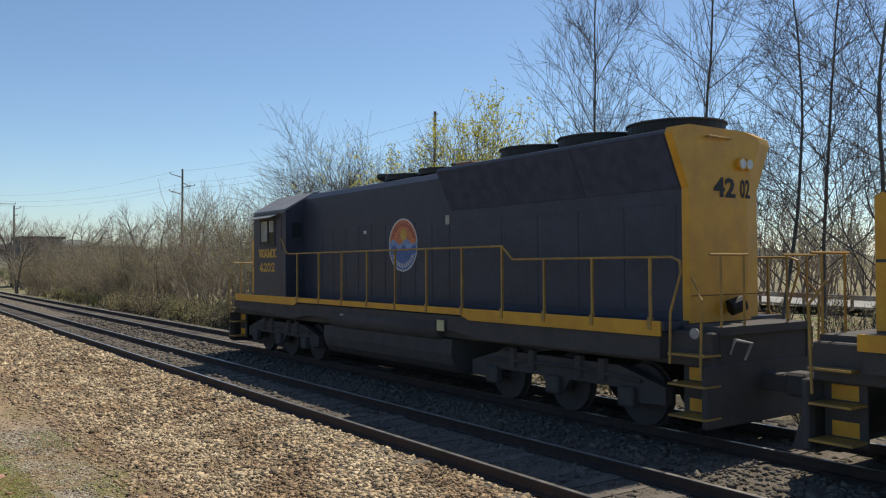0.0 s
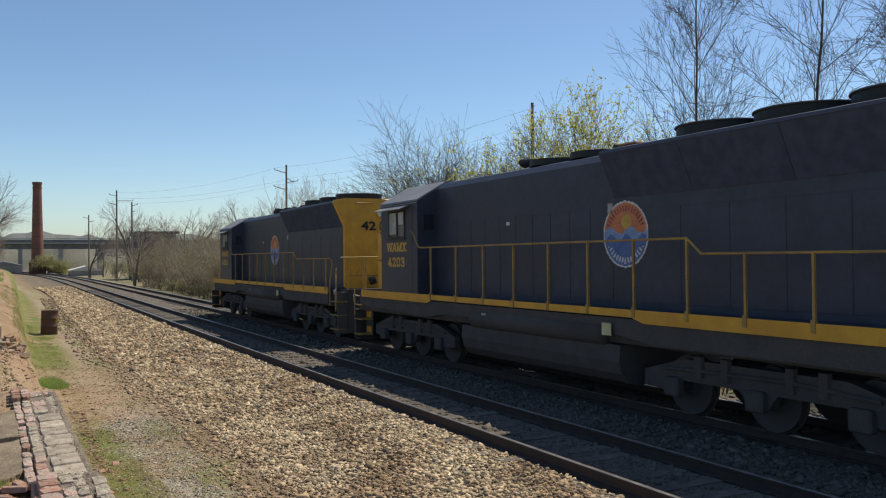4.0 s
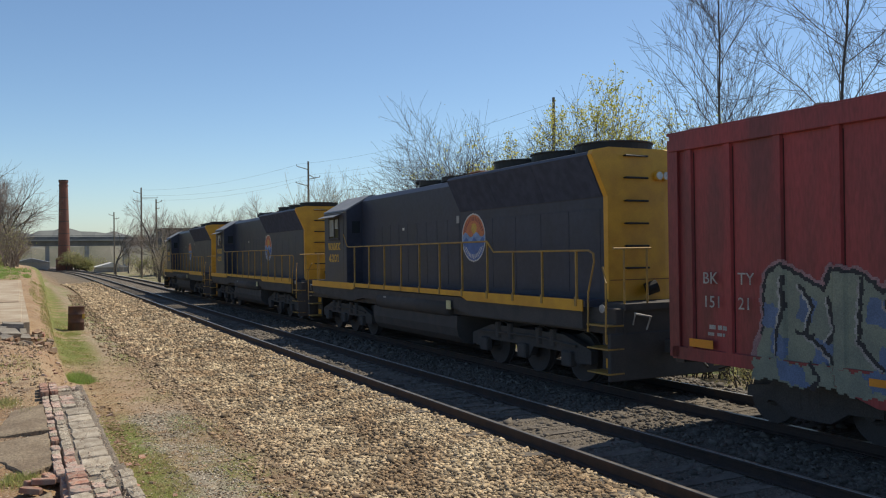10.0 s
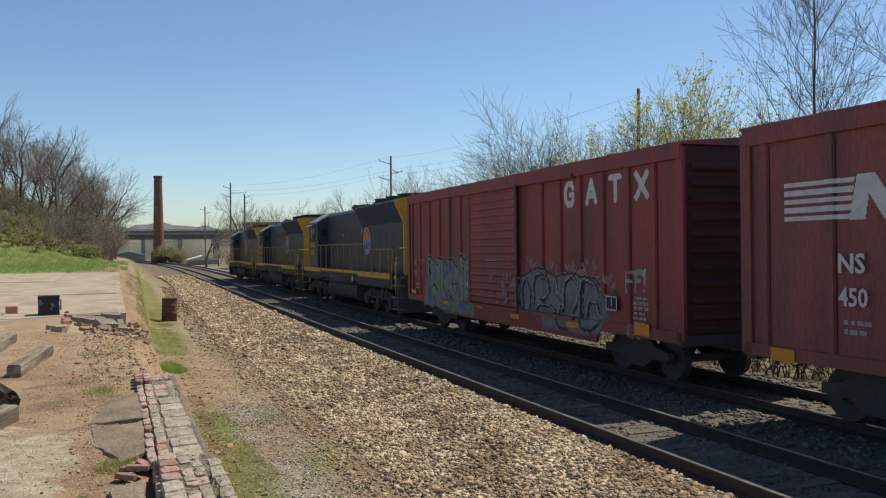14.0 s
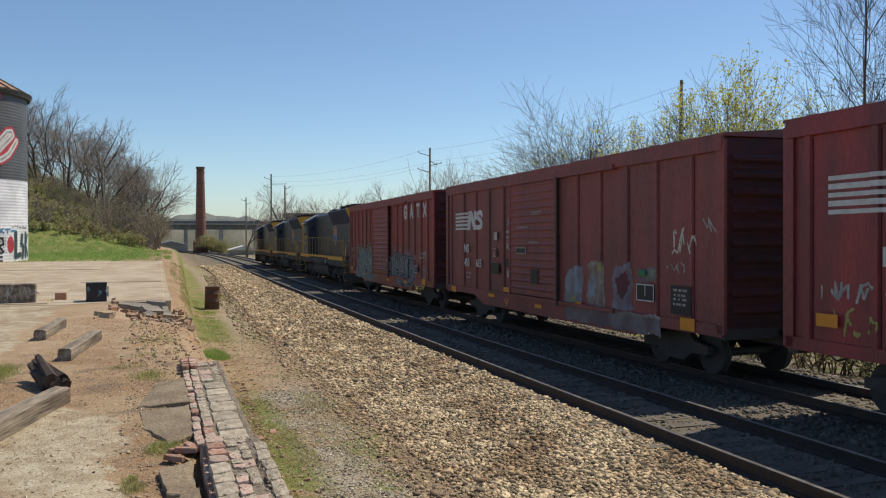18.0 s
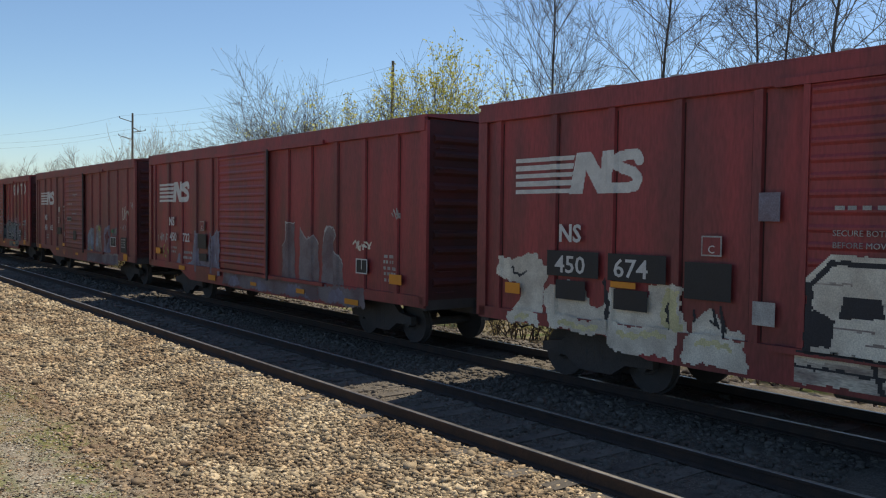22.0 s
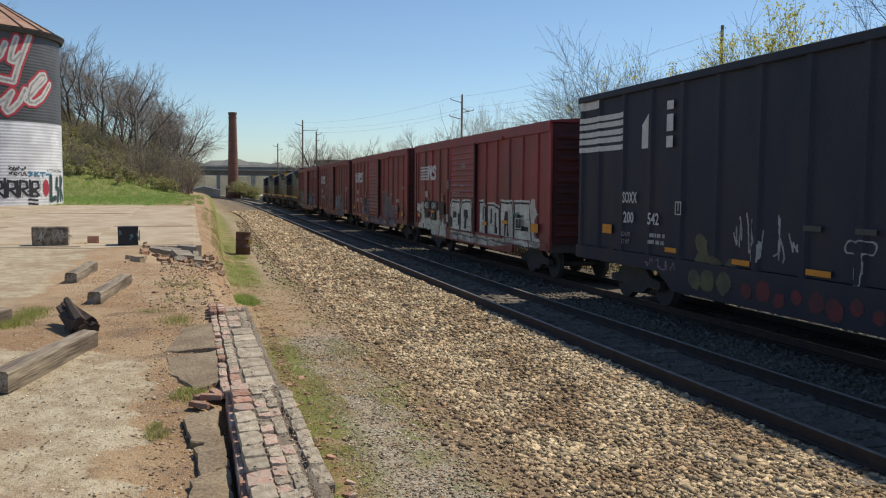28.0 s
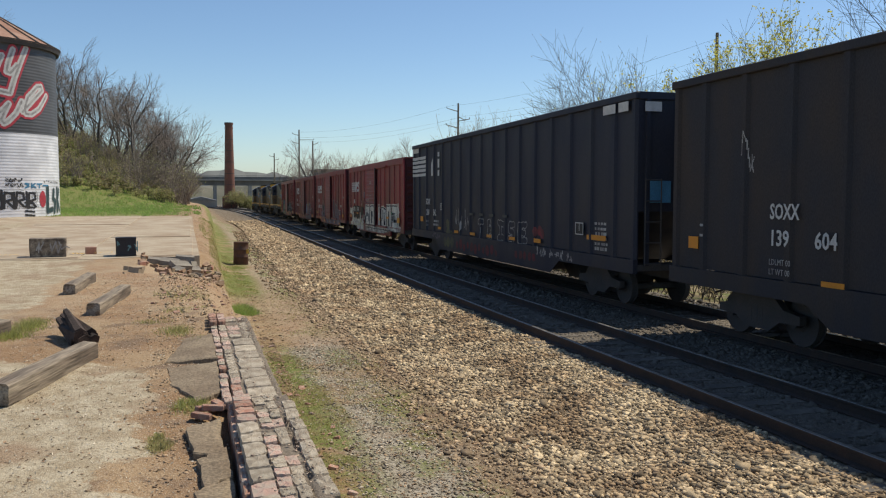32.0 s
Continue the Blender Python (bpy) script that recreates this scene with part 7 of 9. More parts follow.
def grow(seed, height, r0, stems=1, levels=5, kids=3.4, angle=0.55, up=0.05, splay=0.35, twig=0.0065, first=0.0, limbs=0, limb_len=0.3, limb_levels=4, spread=0.85, bole=0.0):
    """Thick and fine rows of a leafless tree: either forking stems, or one trunk with side limbs."""
    rnd = random.Random(seed)
    thick, fine, tips = [], [], []
    if limbs:
        main = stem(rnd, thick, Vector((0, 0, 0)), (rnd.uniform(-0.05, 0.05), rnd.uniform(-0.05, 0.05), 1), height, r0, 0.012, 16, 0.07, 0.03)
        for i in range(limbs):
            t = first + (1 - first) * (i + rnd.uniform(0, 0.9)) / limbs
            p, d = along(main, min(t, 0.985))
            az = i * 2.4 + rnd.uniform(-0.7, 0.7)
            l1 = height * limb_len * (1.05 - 0.75 * t) * rnd.uniform(0.6, 1.15)
            fork(rnd, thick, fine, tips, p, Vector((math.cos(az), math.sin(az), 0)) * spread + Vector((0, 0, rnd.uniform(0.55, 0.95))), l1 * 0.36, r0 * 0.20 * (1 - t) + twig * 1.2, limb_levels, angle, up, kids, twig * 0.5, 2)
    else:
        total = sum(0.73 ** k for k in range(levels + 1)) * 0.86
        for k in range(stems):
            a = 2 * math.pi * k / stems + rnd.uniform(0, 1)
            h = (height - bole) * (1 if k == 0 else rnd.uniform(0.7, 1.0))
            lean = Vector((math.cos(a) * splay * rnd.uniform(0.3, 1.2), math.sin(a) * splay * rnd.uniform(0.3, 1.2), 1))
            p = Vector((math.cos(a), math.sin(a), 0)) * (0.25 if stems > 1 else 0)
            if bole:
                p = stem(rnd, thick, p, (0, 0, 1), bole, r0 * 1.25, r0, 3, 0.05, 0.0)[-1]
            fork(rnd, thick, fine, tips, p, lean, h / total, r0, levels, angle, up, kids, twig * 0.5, 3)
    return thick, fine, tips


M_TWIG = mat("bare_twig", (0.10, 0.080, 0.070), 0.9, other=(0.065, 0.054, 0.048), scale=1.0, grain=0.2, bump=0)
M_THICKTWIG = mat("tan_thicket_twig", (0.36, 0.30, 0.23), 0.9, other=(0.22, 0.18, 0.14), scale=0.5, grain=0.2, bump=0)
M_HILLTWIG = mat("grey_hillside_twig", (0.29, 0.235, 0.20), 0.9, other=(0.20, 0.165, 0.14), scale=0.3, grain=0.2, bump=0)
M_PALEBARK = mat("pale_bark", (0.15, 0.135, 0.12), 0.9, other=(0.09, 0.08, 0.07), scale=3, grain=0.3, bump=0.1)


def leaf_mat(name, base, other, scale=0.6, through=0.5):
    """Thin leaf: part of the light passes through it."""
    m = mat(name, base, 0.7, other=other, scale=scale, grain=0.2, bump=0, island=0.35)
    N, L = m.node_tree.nodes, m.node_tree.links
    bs = N["Principled BSDF"]
    tr = N.new("ShaderNodeBsdfTranslucent")
    L.new(bs.inputs["Base Color"].links[0].from_socket, tr.inputs["Color"])
    mx = N.new("ShaderNodeMixShader")
    mx.inputs[0].default_value = through
    L.new(bs.outputs[0], mx.inputs[1]); L.new(tr.outputs[0], mx.inputs[2])
    L.new(mx.outputs[0], N["Material Output"].inputs["Surface"])
    return m


M_YLEAF = leaf_mat("young_yellow_leaf", (0.64, 0.58, 0.13), (0.50, 0.50, 0.11))
M_BUD = leaf_mat("opening_bud", (0.40, 0.33, 0.14), (0.30, 0.26, 0.13))
M_OLEAF = leaf_mat("dry_olive_leaf", (0.40, 0.325, 0.21), (0.36, 0.34, 0.16), 0.25)
M_GLEAF = leaf_mat("fresh_green_leaf", (0.30, 0.34, 0.11), (0.37, 0.35, 0.15), 0.3)


def make_tree(place, seed, height, r0, label, leaves=None, leaf_n=0, leaf_size=0.07, group="", bark=None, twigs=None, **kw):
    trunk, crown, tips = grow(seed, height, r0, **kw)
    e = tagged(new("tree"), label, "tree", group)
    part("trunk", tubes("trunk", trunk, bark or M_PALEBARK, 5), None, e)
    part("crown", tubes("crown", crown, twigs or M_TWIG, 3), None, e, "fine bare twigs")
    if leaves:
        rng = np.random.default_rng(seed)
        T = np.array([tuple(t) for t in tips])
        P = T[rng.integers(0, len(T), leaf_n)] + rng.normal(0, 0.11, (leaf_n, 3))
        part("foliage", leaf_quads("foliage", P, leaf_size, leaves, rng), None, e, "thin scatter of new leaves")
    e.matrix_basis = pose(place[0], place[1], ground_z(place[0], place[1]) - 0.1, 0, 0, seed * 37 % 360)
    return e


def at_ground(x, y, rz=0, s=1.0):
    return Matrix.Translation((x, y, ground_z(x, y) - 0.1)) @ Matrix.Rotation(radians(rz), 4, "Z") @ Matrix.Scale(s, 4)


def trees():
    bare = "tall leafless tree with a slim trunk behind the tracks"
    g = "bare trees behind the tracks"
    make_tree((17.9, 23.4), 1, 16.5, 0.095, bare, limbs=34, first=0.10, limb_len=0.50, spread=0.62, up=0.07, angle=0.62, kids=3.0, twig=0.0105, group=g)
    make_tree((19.0, 19.0), 2, 17.5, 0.10, bare, limbs=30, first=0.10, limb_len=0.50, spread=0.72, up=0.06, angle=0.62, kids=3.0, twig=0.0105, group=g)
    make_tree((18.2, 15.6), 3, 16.5, 0.08, bare, limbs=34, first=0.15, limb_len=0.36, spread=1.0, up=0.04, angle=0.62, kids=3.0, twig=0.0105, group=g)
    make_tree((20.5, 15.4), 4, 17.0, 0.085, bare, limbs=34, first=0.15, limb_len=0.40, spread=1.0, up=0.04, angle=0.62, kids=3.0, twig=0.0105, group=g)
    make_tree((17.0, 11.6), 5, 16.0, 0.09, bare, limbs=36, first=0.15, limb_len=0.50, spread=1.0, up=0.04, angle=0.62, kids=3.0, twig=0.0105, group=g)
    make_tree((21.0, 11.0), 6, 17.0, 0.09, bare, limbs=32, first=0.15, limb_len=0.46, spread=1.0, up=0.04, angle=0.62, kids=3.0, twig=0.0105, group=g)
    bush = "many-stemmed bare tree just coming into bud"
    for i, (x, y, h) in enumerate(((17.2, 45.6, 10.2), (18.2, 44.4, 11.6), (19.2, 43.0, 12.1), (20.2, 41.6, 11.9), (21.3, 40.4, 11.4), (22.8, 39.6, 11.0))):
        make_tree((x, y), 11 + i, h, 0.06, bush, M_BUD, 1500, 0.045, "budding trees behind the tracks", stems=5, levels=5, kids=3.5, angle=0.74, splay=0.40, up=0.03, twig=0.0135)
    for i, (x, y, h, n) in enumerate(((20.2, 38.1, 9.7, 9000), (22.4, 36.1, 12.8, 11500), (24.4, 34.3, 10.4, 7500), (19.7, 39.7, 8.9, 10500), (26.0, 33.4, 9.6, 3500))):
        make_tree((x, y), 21 + i, h, 0.06, "young tree covered in yellow-green spring leaves", M_YLEAF, n, 0.088, "yellow-green trees", stems=5, levels=5, kids=3.1, angle=0.58, splay=0.42, up=0.05, twig=0.013)
    for i, (x, y, h) in enumerate(((12.6, 63.0, 8.2), (14.0, 60.5, 8.8), (15.6, 57.0, 8.6), (11.9, 70.0, 7.6))):
        make_tree((x, y), 61 + i, h, 0.05, "slender bare tree in the trackside thicket", M_BUD, 900, 0.05, "trees in the thicket", stems=4, levels=5, kids=3.1, angle=0.55, splay=0.3, up=0.05, twig=0.014, twigs=M_THICKTWIG)
    # round crowns further off on the far side
    far = dict(group="distant bare trees", twigs=M_HILLTWIG, twig=0.018, stems=1, levels=6, kids=2.9, up=0.03)
    a = make_tree((31.5, 131), 31, 12.6, 0.22, "round-crowned bare tree in the distance", bole=1.5, angle=0.60, **far)
    b = make_tree((20.6, 130), 32, 11.6, 0.22, "round-crowned bare tree in the distance", bole=1.0, angle=0.72, **far)
    for i, (x, y, rz, s) in enumerate(((12.8, 95, 60, 0.80), (18.3, 90, 140, 0.78), (9.0, 112, 10, 0.75), (15.0, 150, 100, 0.9), (12.8, 139, 200, 0.85), (11.6, 131, 160, 0.95), (24, 190, 20, 1.1), (44, 150, 80, 1.1), (60, 160, 150, 1.2), (52, 120, 310, 0.95), (15, 205, 130, 0.8), (38, 112, 60, 0.85), (26, 146, 10, 0.85), (9.5, 176, 33, 0.9), (17.0, 176, 290, 1.0), (21.5, 155, 250, 0.9), (33, 170, 15, 1.1))):
        c = copy_thing(a if i % 2 else b, at_ground(x, y, rz))
        c.scale = (s, s, s)
    # wooded hill on the near side
    hill = "bare hillside tree among brown undergrowth"
    hk = dict(group="trees on the hillside", twigs=M_HILLTWIG, bark=M_HILLBARK, twig=0.011, kids=3.25, up=0.03)
    A = make_tree((-12.5, 88), 41, 10.0, 0.17, hill, stems=1, bole=1.2, levels=6, angle=0.68, **hk)
    B = make_tree((-16.6, 97), 42, 10.0, 0.18, hill, stems=1, bole=1.6, levels=6, angle=0.75, **hk)
    C = make_tree((-9.2, 95), 43, 10.0, 0.11, hill, stems=3, levels=5, splay=0.4, angle=0.66, **hk)
    rnd = random.Random(5)
    spots = [(-19.5, 96), (-22, 98), (-17.5, 102), (-14, 96), (-11.5, 101), (-20, 106), (-25, 94), (-25, 102), (-28, 98), (-8.6, 104), (-11.5, 112), (-16, 110), (-20, 114), (-9.2, 116), (-13, 120), (-18, 121), (-23, 112), (-13.2, 92), (-15.2, 104), (-10.4, 97), (-18.8, 91), (-7.9, 96), (-11.2, 106), (-14.0, 112), (-8.0, 110), (-22.5, 92), (-29, 92), (-7.6, 88), (-9.4, 90)]
    for i, (x, y) in enumerate(spots):
        c = copy_thing((A, B, C)[i % 3], at_ground(x, y, rnd.uniform(0, 360)))
        s = lerp_table(-x, ((7, 0.66), (9, 0.84), (12, 0.94), (17, 0.98), (22, 0.9), (40, 0.9))) * rnd.uniform(0.88, 1.08)
        c.scale = (s, s, s)


M_HILLBARK = mat("dark_hillside_bark", (0.13, 0.115, 0.10), 0.9, other=(0.08, 0.07, 0.06), scale=1.5, grain=0.3, bump=0.1)
trees()


def brush(name, label, spots, seed, leaf_mats, twig_leaves, stems_each=4, size=0.07, twigs=None, thin=1.0, levels=3, kids=3.3):
    """Undergrowth: round clumps of thin forking stems with dry leaves, as one mass; spots are (x, y, height)."""
    rnd, rng = random.Random(seed), np.random.default_rng(seed)
    segs, pts = [], []
    total = sum(0.73 ** k for k in range(levels + 1)) * 0.84
    for x, y, hh in spots:
        z = ground_z(x, y)
        for k in range(stems_each):
            tips = []
            a = Vector((x + rnd.uniform(-0.4, 0.4), y + rnd.uniform(-0.4, 0.4), z - 0.1))
            fork(rnd, segs, segs, tips, a, (rnd.gauss(0, 0.33), rnd.gauss(0, 0.33), 1), hh * rnd.uniform(0.65, 1.0) / total, 0.026 * thin, levels, 0.55, 0.04, kids, 0.004 * thin, 9)
            for q in tips:
                for j in range(twig_leaves):
                    pts.append((q.x + rnd.gauss(0, 0.12), q.y + rnd.gauss(0, 0.12), q.z + rnd.gauss(0, 0.12)))
    e = tagged(new(name, tubes(name, segs, twigs or M_TWIG, 3)), label, "undergrowth", kind="stuff")
    rng.shuffle(pts)
    n = len(leaf_mats)
    for i, m in enumerate(leaf_mats):
        sub = pts[i::n]
        if sub:
            part("leaves", leaf_quads("leaves", sub, size, m, rng), None, e)
    return e


rnd = random.Random(9)


def thicket_height(y):
    return lerp_table(y, ((20, 2.6), (34, 4.5), (46, 7.4), (60, 8.0), (65, 5.6), (70, 5.0), (78, 6.4), (95, 6.8), (130, 6.0)))


spots = []
for i in range(140):
    y = 24 + 100 * rnd.random() ** 1.05
    spots.append((line_x(y) + 10.2 + rnd.random() ** 1.3 * 6.5 + max(0, (36 - y)) * 0.25, y, thicket_height(y) * rnd.uniform(0.75, 1.15)))
brush("thicket", "grey-brown leafless thicket along the far side of the tracks", spots, 2, [M_OLEAF, M_OLEAF, M_OLEAF, M_GLEAF], 2, 4, 0.06, M_THICKTWIG, 1.9, 3, 3.2)
spots = [(line_x(y) + 9.4 + rnd.random() * 1.8, y, rnd.uniform(0.8, 2.0)) for y in [44 + 60 * rnd.random() for i in range(70)]]
brush("thicket_edge", "low green shrubs at the foot of the thicket", spots, 12, [M_GLEAF, M_OLEAF], 3, 3, 0.06, None, 1.0, 2)
spots = []
for i in range(300):
    y = 80 + rnd.random() * 42
    x = -7.6 - rnd.random() ** 1.2 * 22
    spots.append((x, y, rnd.uniform(1.2, 2.6) + (2.2 if x > -12.5 else 0)))
brush("hill_undergrowth", "brown and green undergrowth on the hillside", spots, 3, [M_OLEAF, M_OLEAF, M_OLEAF, M_GLEAF], 1, 5, 0.08, M_HILLTWIG, 1.5, 2)
spots = [(-9 - rnd.random() * 17, 79 + rnd.random() * 14, rnd.uniform(0.5, 1.4)) for i in range(150)]
brush("slope_scrub", "low olive-green scrub on the slope under the trees", spots, 13, [M_GLEAF, M_OLEAF], 4, 3, 0.10, None, 1.0, 2)
spots = [(line_x(y) + rnd.choice((-1, 1)) * rnd.uniform(13, 34), y, rnd.uniform(2.5, 5.5)) for y in [140 + 130 * rnd.random() for i in range(150)]]
brush("far_thicket", "distant bare brush beside the bend of the line", spots, 4, [M_OLEAF, M_GLEAF], 3, 3, 0.13, M_HILLTWIG, 2.0, 2)
spots = [(12 + 24 * rnd.random(), 2 + 24 * rnd.random(), rnd.uniform(1.0, 2.6)) for i in range(80)]
brush("far_side_brush", "tangle of thin bare brush beyond the train", spots, 6, [M_OLEAF], 1, 4, 0.05, None, 1.0, 2)
spots = [(9.0 + 2.2 * rnd.random(), 3 + 66 * rnd.random(), rnd.uniform(0.9, 1.7)) for i in range(170)]
brush("trackside_weeds", "low brown weeds and brush along the far edge of the ballast", spots, 17, [M_OLEAF], 2, 4, 0.07, None, 1.0, 2)
spots = [(52 + 26 * rnd.random(), -10 + 120 * rnd.random(), rnd.uniform(6.0, 10.5)) for i in range(150)]
brush("roadside_wood", "grey-brown bare wood beyond the road", spots, 16, [M_OLEAF], 2, 5, 0.13, M_HILLTWIG, 2.4, 2)


# ---- distance ----
def distant():
    # wooded ridges
    for nm, y0, base, amp, seed, m in (("far_ridge", 560, 3, 5, 1, M_RIDGE), ("near_ridge", 390, -1.5, 4, 2, M_RIDGE2)):
        rng = np.random.default_rng(seed)
        bm = bmesh.new()
        rows = []
        for i in range(260):
            x = -700 + i * 6.0
            z = base + amp * (0.5 + 0.5 * math.sin(x * 0.008 + seed * 2)) + rng.uniform(0, 3.2) + 1.5 * math.sin(x * 0.07)
            yy = y0 + 40 * math.sin(x * 0.004)
            rows.append([bm.verts.new((x, yy - 35, -8)), bm.verts.new((x, yy - 12 + rng.uniform(-3, 3), z * 0.6 + rng.uniform(-1, 1))), bm.verts.new((x + rng.uniform(-2, 2), yy, z)), bm.verts.new((x, yy + 60, -8))])
        for a, b in zip(rows[:-1], rows[1:]):
            for k in range(3):
                bm.faces.new((a[k], b[k], b[k + 1], a[k + 1]))
        thing(nm, bm, m, "low wooded ridge in the hazy distance", "ridge", kind="structure")
    # chimney
    e = tagged(new("factory_chimney"), "tall tapering red brick chimney beside the line", "chimney")
    part("base", box(-1.9, 1.9, -1.9, 1.9, -1.0, 3.0, 0.1), M_CHIM, e)
    part("shaft", cyl((0, 0, 2.9), (0, 0, 22.2), 1.42, 0.98, 28), M_CHIM, e)
    for z, r in ((20.9, 1.10), (21.9, 1.14)):
        part("brick_band", cyl((0, 0, z), (0, 0, z + 0.35), r, r, 28), M_CHIM, e)
    part("rim", cyl((0, 0, 22.2), (0, 0, 22.5), 1.12, 1.12, 28), M_UNDER, e)
    for z in (6, 9, 12, 15, 18):
        r = 1.42 - 0.44 * (z - 2.9) / 19.3 + 0.012
        part("iron_band", cyl((0, 0, z), (0, 0, z + 0.12), r, r, 28), M_UNDER, e)
    e.matrix_basis = pose(2.2, 227.5, -4.0)
    spots = [(2.2 + rnd.uniform(0.5, 5.5), 225 + rnd.uniform(-3, 2), rnd.uniform(2.5, 5)) for i in range(16)]
    brush("chimney_ivy", "dark ivy-grown brush at the foot of the chimney", spots, 8, [M_GLEAF, M_OLEAF], 3, 4, 0.16, None, 2.0)
    # road bridge over the line
    e = tagged(new("road_bridge"), "long low grey road bridge on plain piers", "bridge")
    part("girder", box(-90, 75, 299, 301, 1.6, 3.3), M_STEEL, e)
    part("deck", box(-90, 75, 297.5, 305, 3.3, 3.8), M_CONCF, e)
    part("parapet", box(-90, 75, 297.5, 297.9, 3.8, 4.7), M_STEEL, e)
    part("hand_rail", box(-90, 75, 297.6, 297.8, 5.0, 5.12), M_STEEL, e)
    for i in range(14):
        part("pier", box(-84 + i * 12 - 0.6, -84 + i * 12 + 0.6, 299, 303, -8, 1.6), M_CONCF, e)
    # houses and sheds under the bridge
    for x, y, w, h, m in ((-5, 258, 9, 2.4, M_ROOFGREY), (13.5, 229, 8, 1.5, M_WHITE), (-14, 285, 10, 3.0, M_CONCF)):
        e = tagged(new("shed"), "low distant shed with a pale roof", "shed", "sheds by the line")
        z = -5.2
        part("wall", box(x - w / 2, x + w / 2, y, y + 6, z, z + h), M_CONCF, e)
        part("roof", prism([(x - w / 2 - 0.4, z + h), (x, z + h + 1.2), (x + w / 2 + 0.4, z + h)], "y", y - 0.4, y + 6.4), m, e)
    for x0, x1, y, z in ((18, 24.5, 168, 5.0),):
        e = tagged(new("warehouse"), "dark flat-roofed building beyond the thicket", "building", "buildings beyond the thicket")
        part("wall", box(x0, x1, y, y + 12, -4, z), M_STEEL, e)
        part("roof", box(x0 - 0.5, x1 + 0.5, y - 0.5, y + 12.5, z, z + 0.5), M_UNDER, e)


M_RIDGE = mat("hazy_woods", (0.17, 0.18, 0.17), 1.0, other=(0.13, 0.135, 0.13), scale=0.05, grain=0.2, bump=0)
M_RIDGE2 = mat("brown_woods", (0.15, 0.14, 0.11), 1.0, other=(0.10, 0.10, 0.07), scale=0.07, grain=0.3, bump=0)
M_CONCF = mat("far_concrete", (0.34, 0.33, 0.31), 0.9, scale=0.3)
distant()


def pole(x, y, top, arms, label="weathered wooden utility pole with cross-arms"):
    z0 = ground_z(x, y)
    e = tagged(new("utility_pole"), label, "utility pole", "utility poles")
    part("shaft", cyl((0, 0, -0.3), (0, 0, top - z0), 0.19, 0.13, 10), M_WOOD, e)
    for i, (dz, l, s) in enumerate(arms):
        zz = top - z0 - dz
        part("cross_arm", cyl((0, 0, zz), (l, -l * 0.5, zz + s), 0.06, 0.05, 6), M_WOOD, e)
        part("insulator", cyl((l, -l * 0.5, zz + s), (l, -l * 0.5, zz + s + 0.25), 0.06, 0.04, 6), M_UNDER, e)
    e.matrix_basis = pose(x, y, z0)
    return e


pole(30.4, 115.9, 14.4, ((1.2, -1.5, 0.5), (2.6, 1.5, 0.3), (3.6, -1.6, 0.5), (1.9, 0.9, -0.6)))
pole(12.4, 158.6, 12.7, ((1.1, -1.2, 0.4), (1.9, 2.6, 0.0), (2.6, -1.2, 0.3)))
pole(11.4, 199.1, 9.6, ((0.8, -1.0, 0.2), (1.6, 1.0, 0.2)))
pole(34.8, 59.7, 15.2, (), "plain wooden utility pole among the trees")
pole(14.9, 158, 10.6, ((0.7, 0.9, 0.3), (1.7, 0.5, 0.0)), "short pole that carries signal lamps")


def wire(a, b, sag, r=0.009):
    a, b = Vector(a), Vector(b)
    pts = []
    for i in range(13):
        t = i / 12
        p = a.lerp(b, t); p.z -= sag * 4 * t * (1 - t)
        pts.append(p)
    bm = bmesh.new()
    pipe_bm(bm, pts, r, 5)
    thing("power_line", bm, M_BLKLET, "thin sagging overhead wire between the poles", "wire", "overhead wires")


for k, dz in enumerate((0.2, 1.6, 2.7)):
    wire((30.4 + (1.2 if k == 1 else -1.2), 115.9, 14.2 - dz), (12.4, 158.6, 12.4 - dz * 0.7), 1.0)
    wire((30.4 + (1.2 if k == 1 else -1.2), 115.9, 14.2 - dz), (34.8 + k * 0.6, 59.7, 14.9 - dz * 0.8), 0.9)


# ---- road seen beyond the train ----
def far_road():
    bm = prism([(41, -0.55), (41, -0.42), (48.5, -0.40), (48.5, -0.55)], "y", -40, 120)
    e = thing("road", bm, M_CONCF, "pale concrete road beyond the brush", "road", kind="structure")
    e = tagged(new("guard_rail"), "long galvanised guard rail beside the road", "guard rail")
    part("beam", box(40.2, 40.3, -20, 100, 0.0, 0.3, 0.02), M_GALV, e)
    for i in range(40):
        part("post", box(40.3, 40.42, -20 + i * 3, -19.85 + i * 3, -0.6, 0.25), M_WOOD, e)


far_road()

